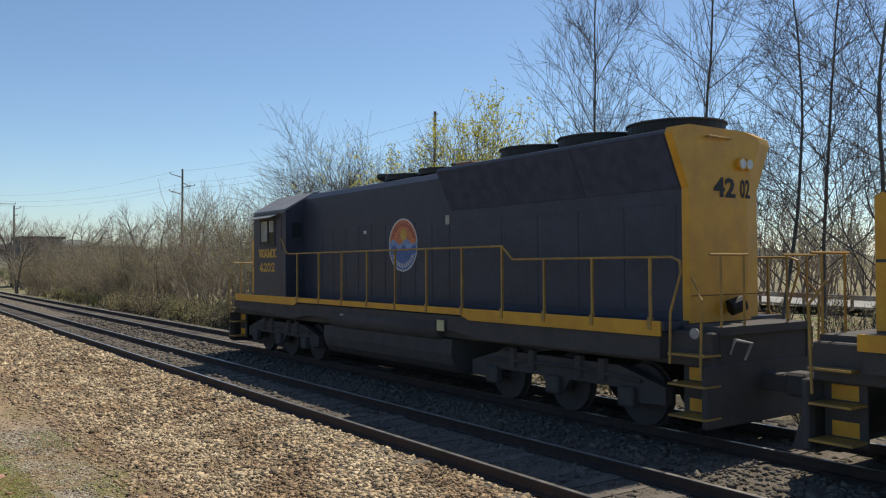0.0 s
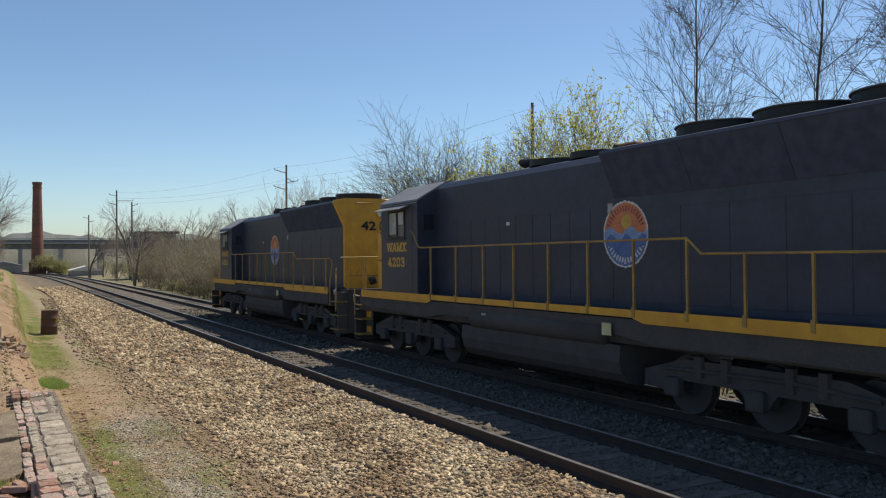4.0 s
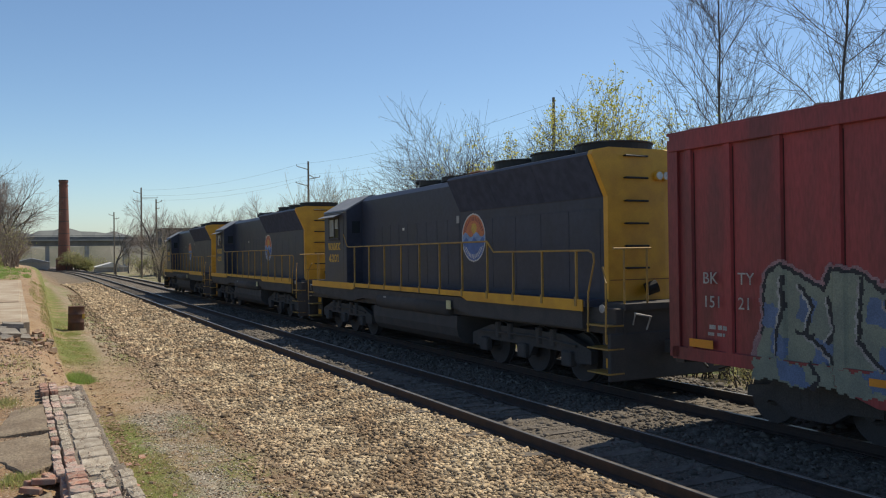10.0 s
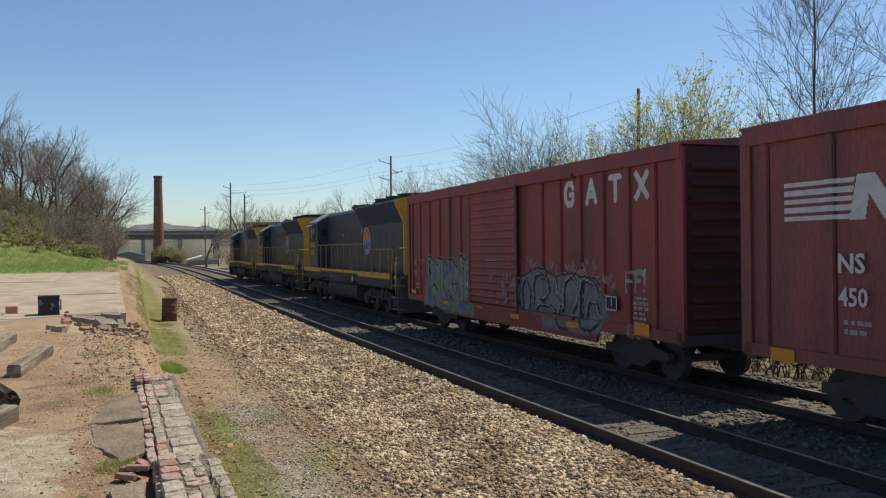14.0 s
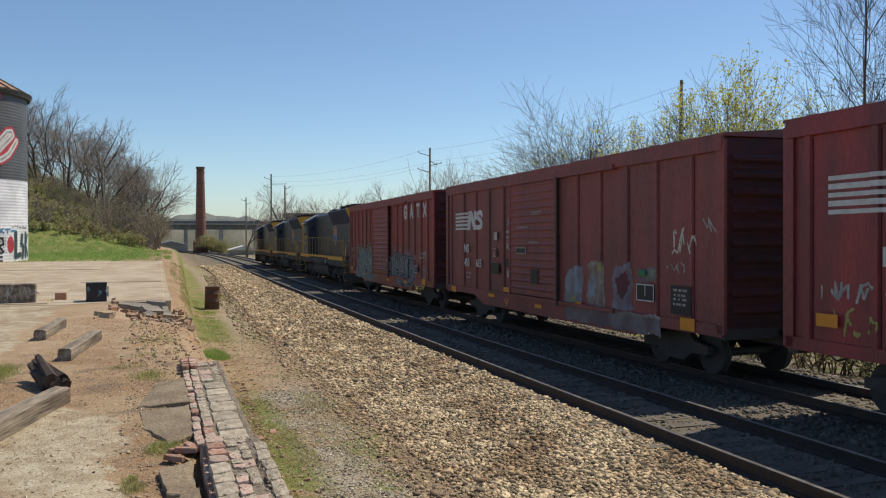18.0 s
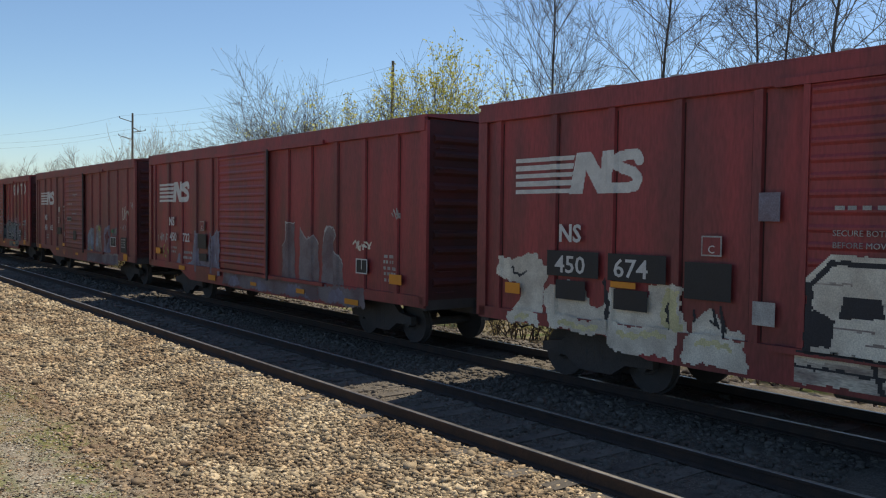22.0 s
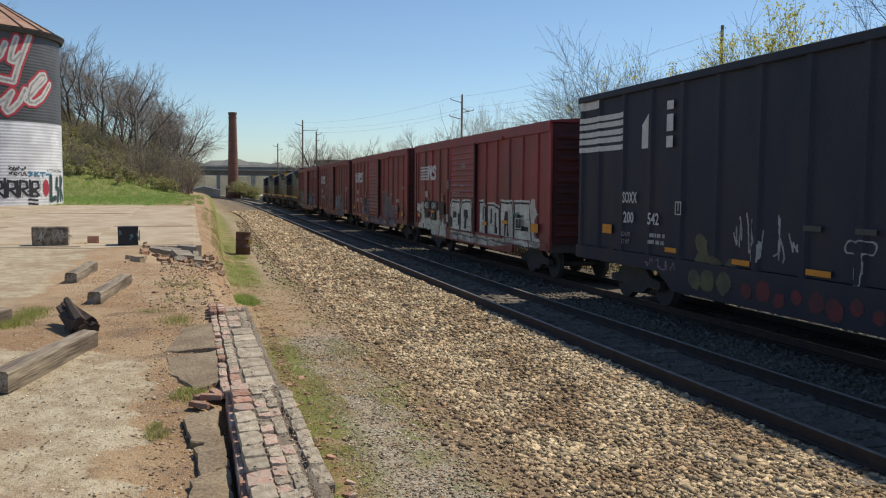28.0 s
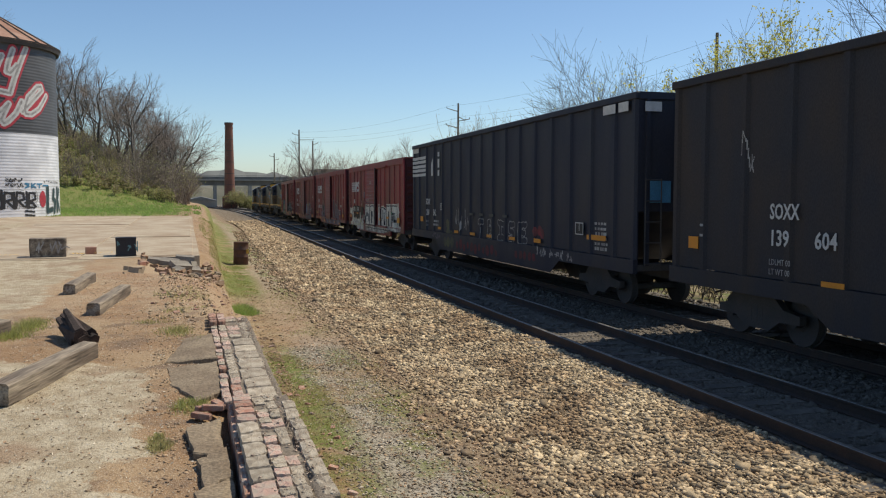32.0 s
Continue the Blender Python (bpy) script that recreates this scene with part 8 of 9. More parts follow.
# ---- silo ----
def silo():
    cx, cy, R, z0, z1 = -19.95, 57.0, 5.05, 0.0, 10.8
    e = tagged(new("grain_silo"), "corrugated steel silo, dark above and white below, with painted lettering", "silo")
    seg = 96
    for nm, za, zb, m in (("lower_wall", z0, 5.45, M_SILOW), ("upper_wall", 5.45, z1, M_SILOD)):
        n = int((zb - za) / 0.045)
        V, F = [], []
        for j in range(n + 1):
            z = za + (zb - za) * j / n
            r = R + 0.008 * math.sin(z * 2 * math.pi / 0.18)
            for i in range(seg):
                a = 2 * math.pi * i / seg
                V.append((cx + r * math.cos(a), cy + r * math.sin(a), z))
        for j in range(n):
            for i in range(seg):
                F.append((j * seg + i, j * seg + (i + 1) % seg, (j + 1) * seg + (i + 1) % seg, (j + 1) * seg + i))
        me = raw_mesh(nm, np.array(V), np.array(F), m)
        me.polygons.foreach_set("use_smooth", [True] * len(me.polygons))
        part(nm, me, None, e)
    roof = part("roof", cyl((cx, cy, z1 - 0.05), (cx, cy, z1 + 2.7), R + 0.3, 0.5, 48), M_SILOROOF, e, "rusty conical sheet roof")
    for i in range(24):
        a = 2 * math.pi * i / 24
        part("roof_rib", cyl((cx + (R + 0.3) * math.cos(a), cy + (R + 0.3) * math.sin(a), z1), (cx + 0.5 * math.cos(a), cy + 0.5 * math.sin(a), z1 + 2.75), 0.04, 0.03, 4), M_UNDER, roof)
    part("eave_band", cyl((cx, cy, z1 - 0.28), (cx, cy, z1 + 0.02), R + 0.2, R + 0.31, 64), M_UNDER, e)
    part("footing", cyl((cx, cy, -0.3), (cx, cy, 0.12), R + 0.5, R + 0.5, 48), M_CONC, e)
    part("vent_pipe", cyl((cx + 1.6, cy - 2.4, z1 + 1.4), (cx + 1.2, cy - 2.2, z1 + 3.3), 0.05, 0.05, 6), M_UNDER, e)
    # paint: u is metres along the wall from the side that faces the platform
    face = math.atan2(0 - cy, -6.6 - cx)

    def on(name, mats, fn, u0, u1, za, zb, cell, lift, label):
        nu, nz = int((u1 - u0) / cell), int((zb - za) / cell)
        ue, ze = np.linspace(u0, u1, nu + 1), np.linspace(za, zb, nz + 1)
        U, Z = np.meshgrid((ue[:-1] + ue[1:]) / 2, (ze[:-1] + ze[1:]) / 2)
        Kk = fn(U, Z)
        jj, ii = np.nonzero(Kk >= 0)
        UU, ZZ = np.meshgrid(ue, ze)
        A = face + UU / R
        rr = R + 0.014 + lift
        V = np.stack([cx + rr * np.cos(A), cy + rr * np.sin(A), ZZ], axis=-1).reshape(-1, 3)
        b = jj * (nu + 1) + ii
        F = np.stack([b, b + 1, b + nu + 2, b + nu + 1], axis=1)
        me = raw_mesh(name, V, F, mats[0])
        for m in mats[1:]:
            me.materials.append(m)
        me.polygons.foreach_set("material_index", Kk[jj, ii].astype(np.int32))
        part(name, me, None, e, label)

    def script(lines, r):
        def fn(U, Z):
            d = strokes(U, Z, lines)
            k = np.full(U.shape, -1)
            k[d < r * 1.75] = 1
            k[d < r] = 0
            k[d < r * 0.35] = 2
            return k
        return fn
    y_ = [[(3.4, 10.4), (3.0, 9.55), (2.6, 8.6), (2.3, 7.7)], [(2.55, 10.2), (2.25, 9.4), (2.15, 8.9), (2.35, 8.85), (2.8, 9.35)], [(1.2, 7.85), (2.3, 7.7)], [(1.9, 9.8), (1.6, 9.1), (1.1, 8.7)]]
    e_ = [[(3.05, 6.7), (3.75, 7.4), (4.6, 8.1), (4.5, 8.3), (4.15, 8.25), (3.45, 7.6), (3.2, 7.0), (3.25, 6.6), (3.65, 6.6), (4.25, 6.95), (5.0, 7.8)]]
    v_ = [[(3.0, 7.3), (2.6, 6.55), (2.15, 6.1), (1.9, 5.95), (1.75, 6.15), (1.95, 6.6), (2.2, 7.1)], [(2.2, 7.1), (1.8, 6.65), (1.0, 6.1), (0.6, 6.4), (0.8, 7.1)]]
    on("lettering", [M_WHITE, M_SIGNRED, M_PALEPAINT], script(e_ + v_ + y_, 0.18), -0.4, 5.9, 5.6, 10.75, 0.03, 0.004, "white script lettering with a red glow line")

    def lower(U, Z):
        k = np.full(U.shape, -1)
        # fat black letters with bare outlines
        top = 2.1 + 0.08 * np.sin(U * 5.1)
        band = (U > -0.3) & (U < 4.05) & (Z > 1.05 + 0.06 * np.sin(U * 7)) & (Z < top)
        outs = []
        for c in (0.2, 1.0, 1.75, 2.45, 3.25):
            outs += [[(c, 1.1), (c + 0.05, 2.0), (c + 0.45, 1.95), (c + 0.5, 1.6), (c + 0.15, 1.5), (c + 0.55, 1.1)], [(c - 0.14, 1.0), (c - 0.12, 2.15)]]
        d = strokes(U, Z, outs)
        k[(d < 0.075) & band] = 0
        k[(d > 0.16) & (d < 0.19) & band] = 1
        k[(U > 2.95) & (U < 3.7) & (Z > 0.55) & (Z < 1.5) & (np.sin(Z * 26 + U * 3) > 0.1)] = 0
        k[((U - 4.35) / 0.28) ** 2 + ((Z - 1.58) / 0.5) ** 2 < 1] = 2
        # dark teal block letters
        d = strokes(U, Z, [[(4.85, 2.25), (4.8, 0.85), (5.35, 0.95)], [(5.6, 2.1), (5.5, 1.6), (5.8, 1.4), (5.65, 0.8)], [(6.2, 2.2), (6.15, 0.85)], [(6.6, 2.1), (6.2, 1.5), (6.7, 0.9)]])
        k[d < 0.17] = 4
        k[(d > 0.13) & (d < 0.17)] = 1
        # thin blue and black tags above
        d = strokes(U, Z, [[(3.3, 2.5), (3.05, 2.52), (3.3, 2.38), (3.05, 2.28)], [(3.5, 2.52), (3.5, 2.28)], [(3.75, 2.52), (3.5, 2.4), (3.8, 2.28)], [(3.9, 2.5), (4.3, 2.5)], [(4.1, 2.5), (4.1, 2.28)], [(4.4, 2.4), (4.9, 2.4)]])
        k[d < 0.045] = 3
        rr = random.Random(77)
        tags = []
        for j in range(16):
            c, z = 1.9 + 0.13 * (j % 8), 2.3 + 0.3 * (j // 8)
            tags.append([(c + rr.uniform(-0.05, 0.15), z + rr.uniform(0, 0.24)) for q in range(4)])
        for j in range(9):
            c = 4.5 + 0.22 * j
            tags.append([(c + rr.uniform(-0.05, 0.12), 2.55 + rr.uniform(0, 0.14)) for q in range(3)])
        k[strokes(U, Z, tags) < 0.022] = 0
        return k
    on("graffiti", [M_DARKPAINT, M_GREYPAINT, M_SIGNRED, M_BLUE, M_TEALDARK], lower, -0.4, 6.9, 0.4, 3.2, 0.03, 0.004, "black, blue and pink graffiti on the white wall")


M_TEALDARK = mat("dark_teal_spray_paint", (0.035, 0.07, 0.075), 0.7, scale=3, bump=0)
M_SILOW = mat("white_painted_corrugation", (0.80, 0.80, 0.82), 0.6, other=(0.62, 0.62, 0.64), scale=0.9, grain=0.1, bump=0)
M_SILOD = mat("charcoal_painted_corrugation", (0.095, 0.098, 0.105), 0.6, other=(0.065, 0.066, 0.07), scale=0.7, grain=0.12, bump=0)
M_SILOROOF = mat("rusty_roof_sheet", (0.26, 0.13, 0.085), 0.8, other=(0.34, 0.21, 0.15), scale=1.4, grain=0.2, bump=0.1)
M_SIGNRED = mat("red_outline_paint", (0.50, 0.05, 0.07), 0.6, scale=3, bump=0)
silo()


# ---- old platform: slab, blocks, timbers, rubble ----
def rough_block(name, l, w, h, seed, amp, cuts=3):
    bm = bmesh.new()
    bmesh.ops.create_cube(bm, size=1, matrix=Matrix.Diagonal((l, w, h, 1)))
    bmesh.ops.subdivide_edges(bm, edges=bm.edges[:], cuts=cuts, use_grid_fill=True)
    for v in bm.verts:
        n = noise.noise_vector(v.co * 2.3 + Vector((seed * 3.1, seed, 0)))
        v.co += n * amp
        for i, d in enumerate((l, w, h)):
            if abs(abs(v.co[i]) - d / 2) < 0.02:
                v.co[i] *= 0.985
    return bm


def platform():
    # the raised slab beyond the broken edge
    e = tagged(new("platform_slab"), "wide weathered concrete platform slab with a broken edge", "slab", kind="structure")
    rnd = random.Random(3)
    def zslab(x, y):
        return 0.54 + 0.012 * noise.noise(Vector((x * 0.8, y * 0.8, 4)))
    prof = [(-30, 24.3), (-12, 24.2), (-9.4, 24.0), (-7.8, 24.6), (-7.2, 24.3), (-6.55, 24.6), (-6.72, 38), (-6.85, 53.2), (-13, 53.6), (-30, 53)]
    bm = prism(prof, "z", -0.6, 0.56)
    part("slab_body", bm, M_CONC, e)
    y = 25.8
    for i, (x0, x1, y0, y1) in enumerate(((-9.7, -6.75, 24.75, 33), (-13.2, -9.75, 24.4, 33), (-9.7, -6.85, 33.05, 43), (-14, -9.75, 33.05, 43), (-9.7, -6.95, 43.05, 53), (-14, -9.75, 43.05, 53))):
        part("slab_panel", box(x0, x1, y0, y1, 0.5, 0.575 + 0.01 * (i % 3), 0.012), M_CONC2 if i % 2 else M_CONC, e)
    # painted blocks on it
    for x, y, w, h, m, lab in ((-10.55, 24.9, 0.92, 0.52, M_WOOD, "dark scorched block with faint graffiti on the slab"), (-8.55, 24.95, 0.55, 0.52, M_DARKPAINT, "black painted block with pale blue scrawls on the slab")):
        b = tagged(new("block"), lab, "block", "painted blocks")
        part("body", rough_block("body", w, 0.5, h, x, 0.015), m, b)
        tg = tag_scrawl(b, M_PALEPAINT if m is M_WOOD else M_TEAL, 0.0, -h * 0.36, w * 0.8, h * 0.7, lambda y: 0.0, int(-x * 10), 0.03)
        tg.matrix_basis = Matrix.Translation((-w * 0.42, -0.275, 0)) @ Matrix.Rotation(radians(90), 4, "Z") 
        b.matrix_basis = pose(x, y, 0.575 + h / 2, 0, 0, 4)
    b = thing("brick_block", rough_block("brick_block", 0.3, 0.2, 0.2, 5, 0.01), M_BRICK, "small red brick block lying on the slab", "brick block")
    b.matrix_basis = pose(-9.55, 25.6, 0.68, 0, 0, 10)
    for x, y, l, rz in ((-11.6, 25.2, 0.5, 20), (-9.9, 25.3, 0.45, -30), (-9.2, 25.5, 0.5, 15), (-11.1, 26.4, 0.4, 60), (-12.3, 25.0, 0.5, -15)):
        bm = bmesh.new()
        rows = [[bm.verts.new((l * (k / 8 - 0.5), w + 0.03 * math.sin(k * 1.7), 0.035 * abs(math.sin(k * 1.3 + x)) + 0.004)) for w in (-0.04, 0.04)] for k in range(9)]
        for r0, r1 in zip(rows[:-1], rows[1:]):
            bm.faces.new((r0[0], r1[0], r1[1], r0[1]))
        t = thing("tape_scrap", bm, M_LETTER, "crumpled scrap of yellow tape on the slab", "tape", "scraps of tape")
        t.matrix_basis = pose(x, y, 0.60, 0, 0, rz)
    # timbers
    tim = "grey weathered square railway timber lying in the dirt"
    for (ax, ay), (bx, by), w in (((-8.46, 8.5), (-7.88, 10.55), 0.22), ((-8.21, 13.84), (-7.93, 16.4), 0.21), ((-8.92, 16.6), (-8.78, 18.7), 0.22), ((-9.75, 10.9), (-9.2, 12.5), 0.22)):
        l = math.hypot(bx - ax, by - ay)
        bm = rough_block("timber", w, l, w, ax, 0.0, 6)
        for v in bm.verts:             # worn corners, a split along the grain
            v.co.x *= 1 - 0.10 * abs(v.co.z / w) * (1 + noise.noise(v.co * 3 + Vector((ax, 0, 0))))
            v.co.z += 0.012 * noise.noise(v.co * 4 + Vector((ax, ay, 0))) - (0.02 if v.co.z > w * 0.4 and abs(v.co.x) > w * 0.4 else 0)
            v.co.y += 0.03 * noise.noise(v.co * 9) if abs(v.co.y) > l * 0.45 else 0
        t = thing("timber", bm, M_WOOD, tim, "timber", "old timbers")
        z = max(ground_z(ax, ay), ground_z(bx, by))
        t.matrix_basis = pose((ax + bx) / 2, (ay + by) / 2, z + w * 0.42, 0, 3, -math.degrees(math.atan2(bx - ax, by - ay)))
    bm = bmesh.new()
    kr = random.Random(4)
    for j in range(13):
        a = Vector((kr.uniform(-0.10, 0.10), -0.42 + kr.uniform(-0.05, 0.12), kr.uniform(-0.08, 0.10)))
        b = a + Vector((kr.uniform(-0.10, 0.10), kr.uniform(0.45, 0.95), kr.uniform(-0.02, 0.16)))
        cyl_bm(bm, a, b, kr.uniform(0.05, 0.10), kr.uniform(0.012, 0.05), 6)
    for v in bm.verts:
        v.co += noise.noise_vector(v.co * 7) * 0.022
    t = thing("charred_stump", bm, M_CHAR, "splintered charred stump of timber on the ground", "charred stump")
    t.matrix_basis = pose(-8.2, 11.75, ground_z(-8.2, 11.75) + 0.10, 6, 4, 28)
    # broken paving that leans on the wall, and pieces that hang over the trench
    lab = "broken tilted piece of dirty grey-brown paving"
    for k, (corners, z0, dzx, thick) in enumerate((
            (((-7.02, 10.0), (-6.80, 11.5), (-6.45, 11.6), (-6.43, 9.85)), 0.585, 0.10, 0.06), (((-6.98, 9.75), (-6.43, 9.78), (-6.42, 8.35), (-6.66, 8.1), (-6.92, 8.9)), 0.575, 0.08, 0.06),
            (((-6.76, 7.25), (-6.47, 7.5), (-6.45, 6.45), (-6.69, 6.55)), 0.555, -0.06, 0.07), (((-6.66, 6.42), (-6.44, 6.68), (-6.42, 5.95), (-6.62, 5.85)), 0.55, 0.05, 0.06), (((-6.68, 5.75), (-6.42, 6.0), (-6.41, 5.05), (-6.70, 4.9)), 0.545, -0.10, 0.07), (((-6.72, 4.8), (-6.42, 4.95), (-6.43, 3.9), (-6.76, 4.0)), 0.54, -0.08, 0.07))):
        kr = random.Random(k)
        out = []
        for (ax, ay), (bx, by) in zip(corners, corners[1:] + corners[:1]):
            for j in range(7):
                f = j / 7
                out.append((ax + (bx - ax) * f + kr.uniform(-0.016, 0.016), ay + (by - ay) * f + kr.uniform(-0.03, 0.03)))
        n = len(out)
        cx, cy = sum(p[0] for p in out) / n, sum(p[1] for p in out) / n
        tilt = kr.uniform(-0.015, 0.015)
        lay = lambda x, y: z0 + dzx * (x - cx) + tilt * (y - cy) + 0.010 * noise.noise(Vector((x * 4, y * 4, k)))
        bm = bmesh.new()
        rings = [[bm.verts.new((cx + (x - cx) * f, cy + (y - cy) * f, lay(cx + (x - cx) * f, cy + (y - cy) * f) + d)) for x, y in out] for f, d in ((1.0, -thick), (1.0, -0.012), (0.97, 0.0), (0.6, 0.004), (0.3, 0.006))]
        mid = bm.verts.new((cx, cy, lay(cx, cy) + 0.006))
        for r0, r1 in zip(rings[:-1], rings[1:]):
            for i in range(n):
                bm.faces.new((r0[i], r0[(i + 1) % n], r1[(i + 1) % n], r1[i]))
        for i in range(n):
            bm.faces.new((rings[-1][i], rings[-1][(i + 1) % n], mid))
        bm.faces.new(rings[0][::-1])
        bmesh.ops.recalc_face_normals(bm, faces=bm.faces)
        thing("paving_piece", bm, M_PAVE, lab, "paving piece", "broken paving pieces")
    # rubble at the broken edge of the slab
    stones = "broken stone or concrete lump in the rubble"
    for i in range(90):
        x = -8.3 + 2.3 * rnd.random() ** 0.6
        y = 19.6 + 4.8 * rnd.random() ** 0.7
        s = rnd.uniform(0.04, 0.15)
        bm = rough_block("rubble_stone", s * rnd.uniform(1, 2.2), s * rnd.uniform(0.9, 1.8), s * 0.8, i, s * 0.22, 2)
        t = thing("rubble_stone", bm, rnd.choice((M_CONC, M_PAVE, M_BRICK, M_DIRT, M_DIRT)), stones, "stone", "rubble at the slab's edge")
        t.matrix_basis = pose(x, y, ground_z(x, y) + s * 0.3 + max(0, (y - 22.5)) * 0.06, rnd.uniform(-20, 20), rnd.uniform(-20, 20), rnd.uniform(0, 180))
    for x, y, z, l, w, rz, rx in ((-7.05, 23.2, 0.42, 0.55, 0.32, 35, 22), (-7.35, 23.7, 0.47, 0.5, 0.3, -25, 12), (-6.85, 23.9, 0.36, 0.42, 0.34, 70, -14), (-6.72, 23.5, 0.25, 0.34, 0.26, 15, 20), (-7.7, 23.9, 0.5, 0.46, 0.28, 10, 8), (-7.1, 22.7, 0.33, 0.36, 0.24, -50, 15), (-6.95, 24.25, 0.52, 0.5, 0.3, 5, 4), (-6.62, 22.9, 0.16, 0.3, 0.22, 80, 12)):
        t = thing("broken_slab_piece", rough_block("broken_slab_piece", l, w, 0.14, l, 0.02), M_CONC3, "tilted slab fragment at the broken platform edge", "slab piece", "broken slab pieces")
        t.matrix_basis = pose(x, y, z, rx, 6, rz)


M_CONC2 = mat("pale_concrete", (0.44, 0.37, 0.275), 0.9, other=(0.33, 0.25, 0.17), scale=1.1, grain=0.22, bump=0.3)
M_CONC3 = mat("grey_concrete", (0.31, 0.28, 0.235), 0.9, other=(0.20, 0.175, 0.145), scale=2.2, grain=0.3, bump=0.5)
M_PAVE = mat("dirty_paving", (0.25, 0.195, 0.130), 0.92, other=(0.175, 0.128, 0.082), scale=2.6, grain=0.35, bump=0.5, bscale=35)
M_CHAR = mat("charred_wood", (0.035, 0.026, 0.022), 0.95, other=(0.075, 0.05, 0.04), scale=7, grain=0.4, bump=0.6)
M_TEAL = mat("teal_spray_paint", (0.16, 0.32, 0.34), 0.7, scale=4, bump=0)
platform()


def barrel():
    x, y = -4.95, 33.6
    z = ground_z(x, y)
    e = tagged(new("oil_drum"), "rusty brown steel oil drum standing on the verge", "oil drum")
    prof = [(0.285, 0), (0.29, 0.01), (0.285, 0.28), (0.30, 0.30), (0.285, 0.32), (0.285, 0.58), (0.30, 0.60), (0.285, 0.62), (0.285, 0.87), (0.30, 0.885), (0.29, 0.9), (0.26, 0.88), (0.25, 0.3)]
    bm = bmesh.new()
    n = 28
    rings = [[bm.verts.new((r * math.cos(2 * math.pi * i / n), r * math.sin(2 * math.pi * i / n), h)) for i in range(n)] for r, h in prof]
    for a, b in zip(rings[:-1], rings[1:]):
        for i in range(n):
            bm.faces.new((a[i], a[(i + 1) % n], b[(i + 1) % n], b[i]))
    bm.faces.new(rings[0][::-1])
    part("drum_shell", bm, M_DRUM, e, smooth=True)
    part("fill", cyl((0, 0, 0.3), (0, 0, 0.32), 0.25, 0.25, 20), M_UNDER, e)
    part("paper_scrap", box(0.1, 0.2, -0.297, -0.292, 0.45, 0.62), M_LETTER, e)
    e.matrix_basis = pose(x, y, z - 0.01, 0, 1.5, 20)


M_DRUM = mat("rusty_drum", (0.13, 0.062, 0.04), 0.8, other=(0.085, 0.05, 0.04), scale=4, grain=0.3, bump=0.3)
barrel()


# ---- grass and weeds ----
def blades(name, label, areas, clumps, seed, m, wide=0.005):
    """Grass: areas (x0, x1, y0, y1, count, height) thinned in patches, clumps (x, y, rx, ry, count, height)."""
    rng = np.random.default_rng(seed)
    spots = []
    for x0, x1, y0, y1, n, h in areas:
        for cx, cy in zip(rng.uniform(x0, x1, n), rng.uniform(y0, y1, n)):
            k = noise.noise(Vector((cx * 1.3, cy * 0.9, seed))) + 0.6 * noise.noise(Vector((cx * 4.1, cy * 3.3, seed)))
            side = min(cx - x0, x1 - cx, (cy - y0) * 0.5, (y1 - cy) * 0.5) / (x1 - x0)
            if k + min(side, 0.25) * 2.4 > 0.32:
                spots.append((cx, cy, h * (0.7 + 0.6 * max(k, 0))))
    for x, y, rx, ry, n, h in clumps:
        for j in range(5):
            ox, oy = rng.normal(0, 0.6, 2)
            for dx, dy in rng.normal(0, 0.38, (n // 5, 2)):
                spots.append((x + (ox + dx) * rx, y + (oy + dy) * ry, h * math.exp(-(dx * dx + dy * dy) * 1.5)))
    V, F = [], []
    for cx, cy, h in spots:
        z = ground_z(cx, cy)
        a, hh = rng.uniform(0, 6.28), h * rng.uniform(0.5, 1.3)
        dx, dy = wide * math.cos(a), wide * math.sin(a)
        lx, ly = rng.normal(0, 0.55, 2) * hh
        b = len(V)
        V += [(cx - dx, cy - dy, z - 0.01), (cx + dx, cy + dy, z - 0.01), (cx + lx, cy + ly, z + hh)]
        F.append((b, b + 1, b + 2))
    tagged(new(name, raw_mesh(name, np.array(V), np.array(F), m)), label, "grass", kind="stuff")


M_BLADE = leaf_mat("grass_blade", (0.35, 0.37, 0.12), (0.43, 0.38, 0.18), 0.9, 0.55)
M_BLADEB = leaf_mat("bright_grass_blade", (0.22, 0.38, 0.08), (0.32, 0.40, 0.12), 1.5, 0.5)
blades("verge_grass", "short dry green grass along the verge", [(-5.85, -4.85, 4.5, 9.4, 16000, 0.03), (-5.9, -4.7, 9.2, 15.5, 16000, 0.035), (-6.4, -4.9, 22, 38, 22000, 0.045), (-6.5, -5.5, 37, 54, 7000, 0.07), (-4.8, -3.7, 17, 25, 5000, 0.03), (-4.7, -3.6, 10.5, 14.5, 5000, 0.03)], [], 1, M_BLADE)
blades("grass_tuft", "bright green tuft of grass by the wall", [], [(-5.5, 20.4, 0.36, 0.5, 3500, 0.2)], 2, M_BLADEB)
blades("platform_weeds", "weeds growing in the cracks of the platform", [], [(-6.95, 12.1, 0.28, 0.5, 900, 0.07), (-7.2, 13.2, 0.3, 0.3, 350, 0.05), (-6.68, 8.1, 0.13, 0.25, 800, 0.07), (-6.95, 7.0, 0.10, 0.18, 600, 0.06), (-9.2, 12.6, 0.35, 0.6, 2400, 0.10), (-7.0, 16.5, 0.4, 0.9, 700, 0.07), (-6.85, 4.6, 0.2, 0.3, 500, 0.07), (-6.9, 14.2, 0.2, 0.4, 400, 0.05)], 3, M_BLADE)
blades("bank_grass", "green grass on the bank below the hill", [(-26, -6.2, 54, 84, 60000, 0.16)], [], 4, M_BLADEB, 0.02)


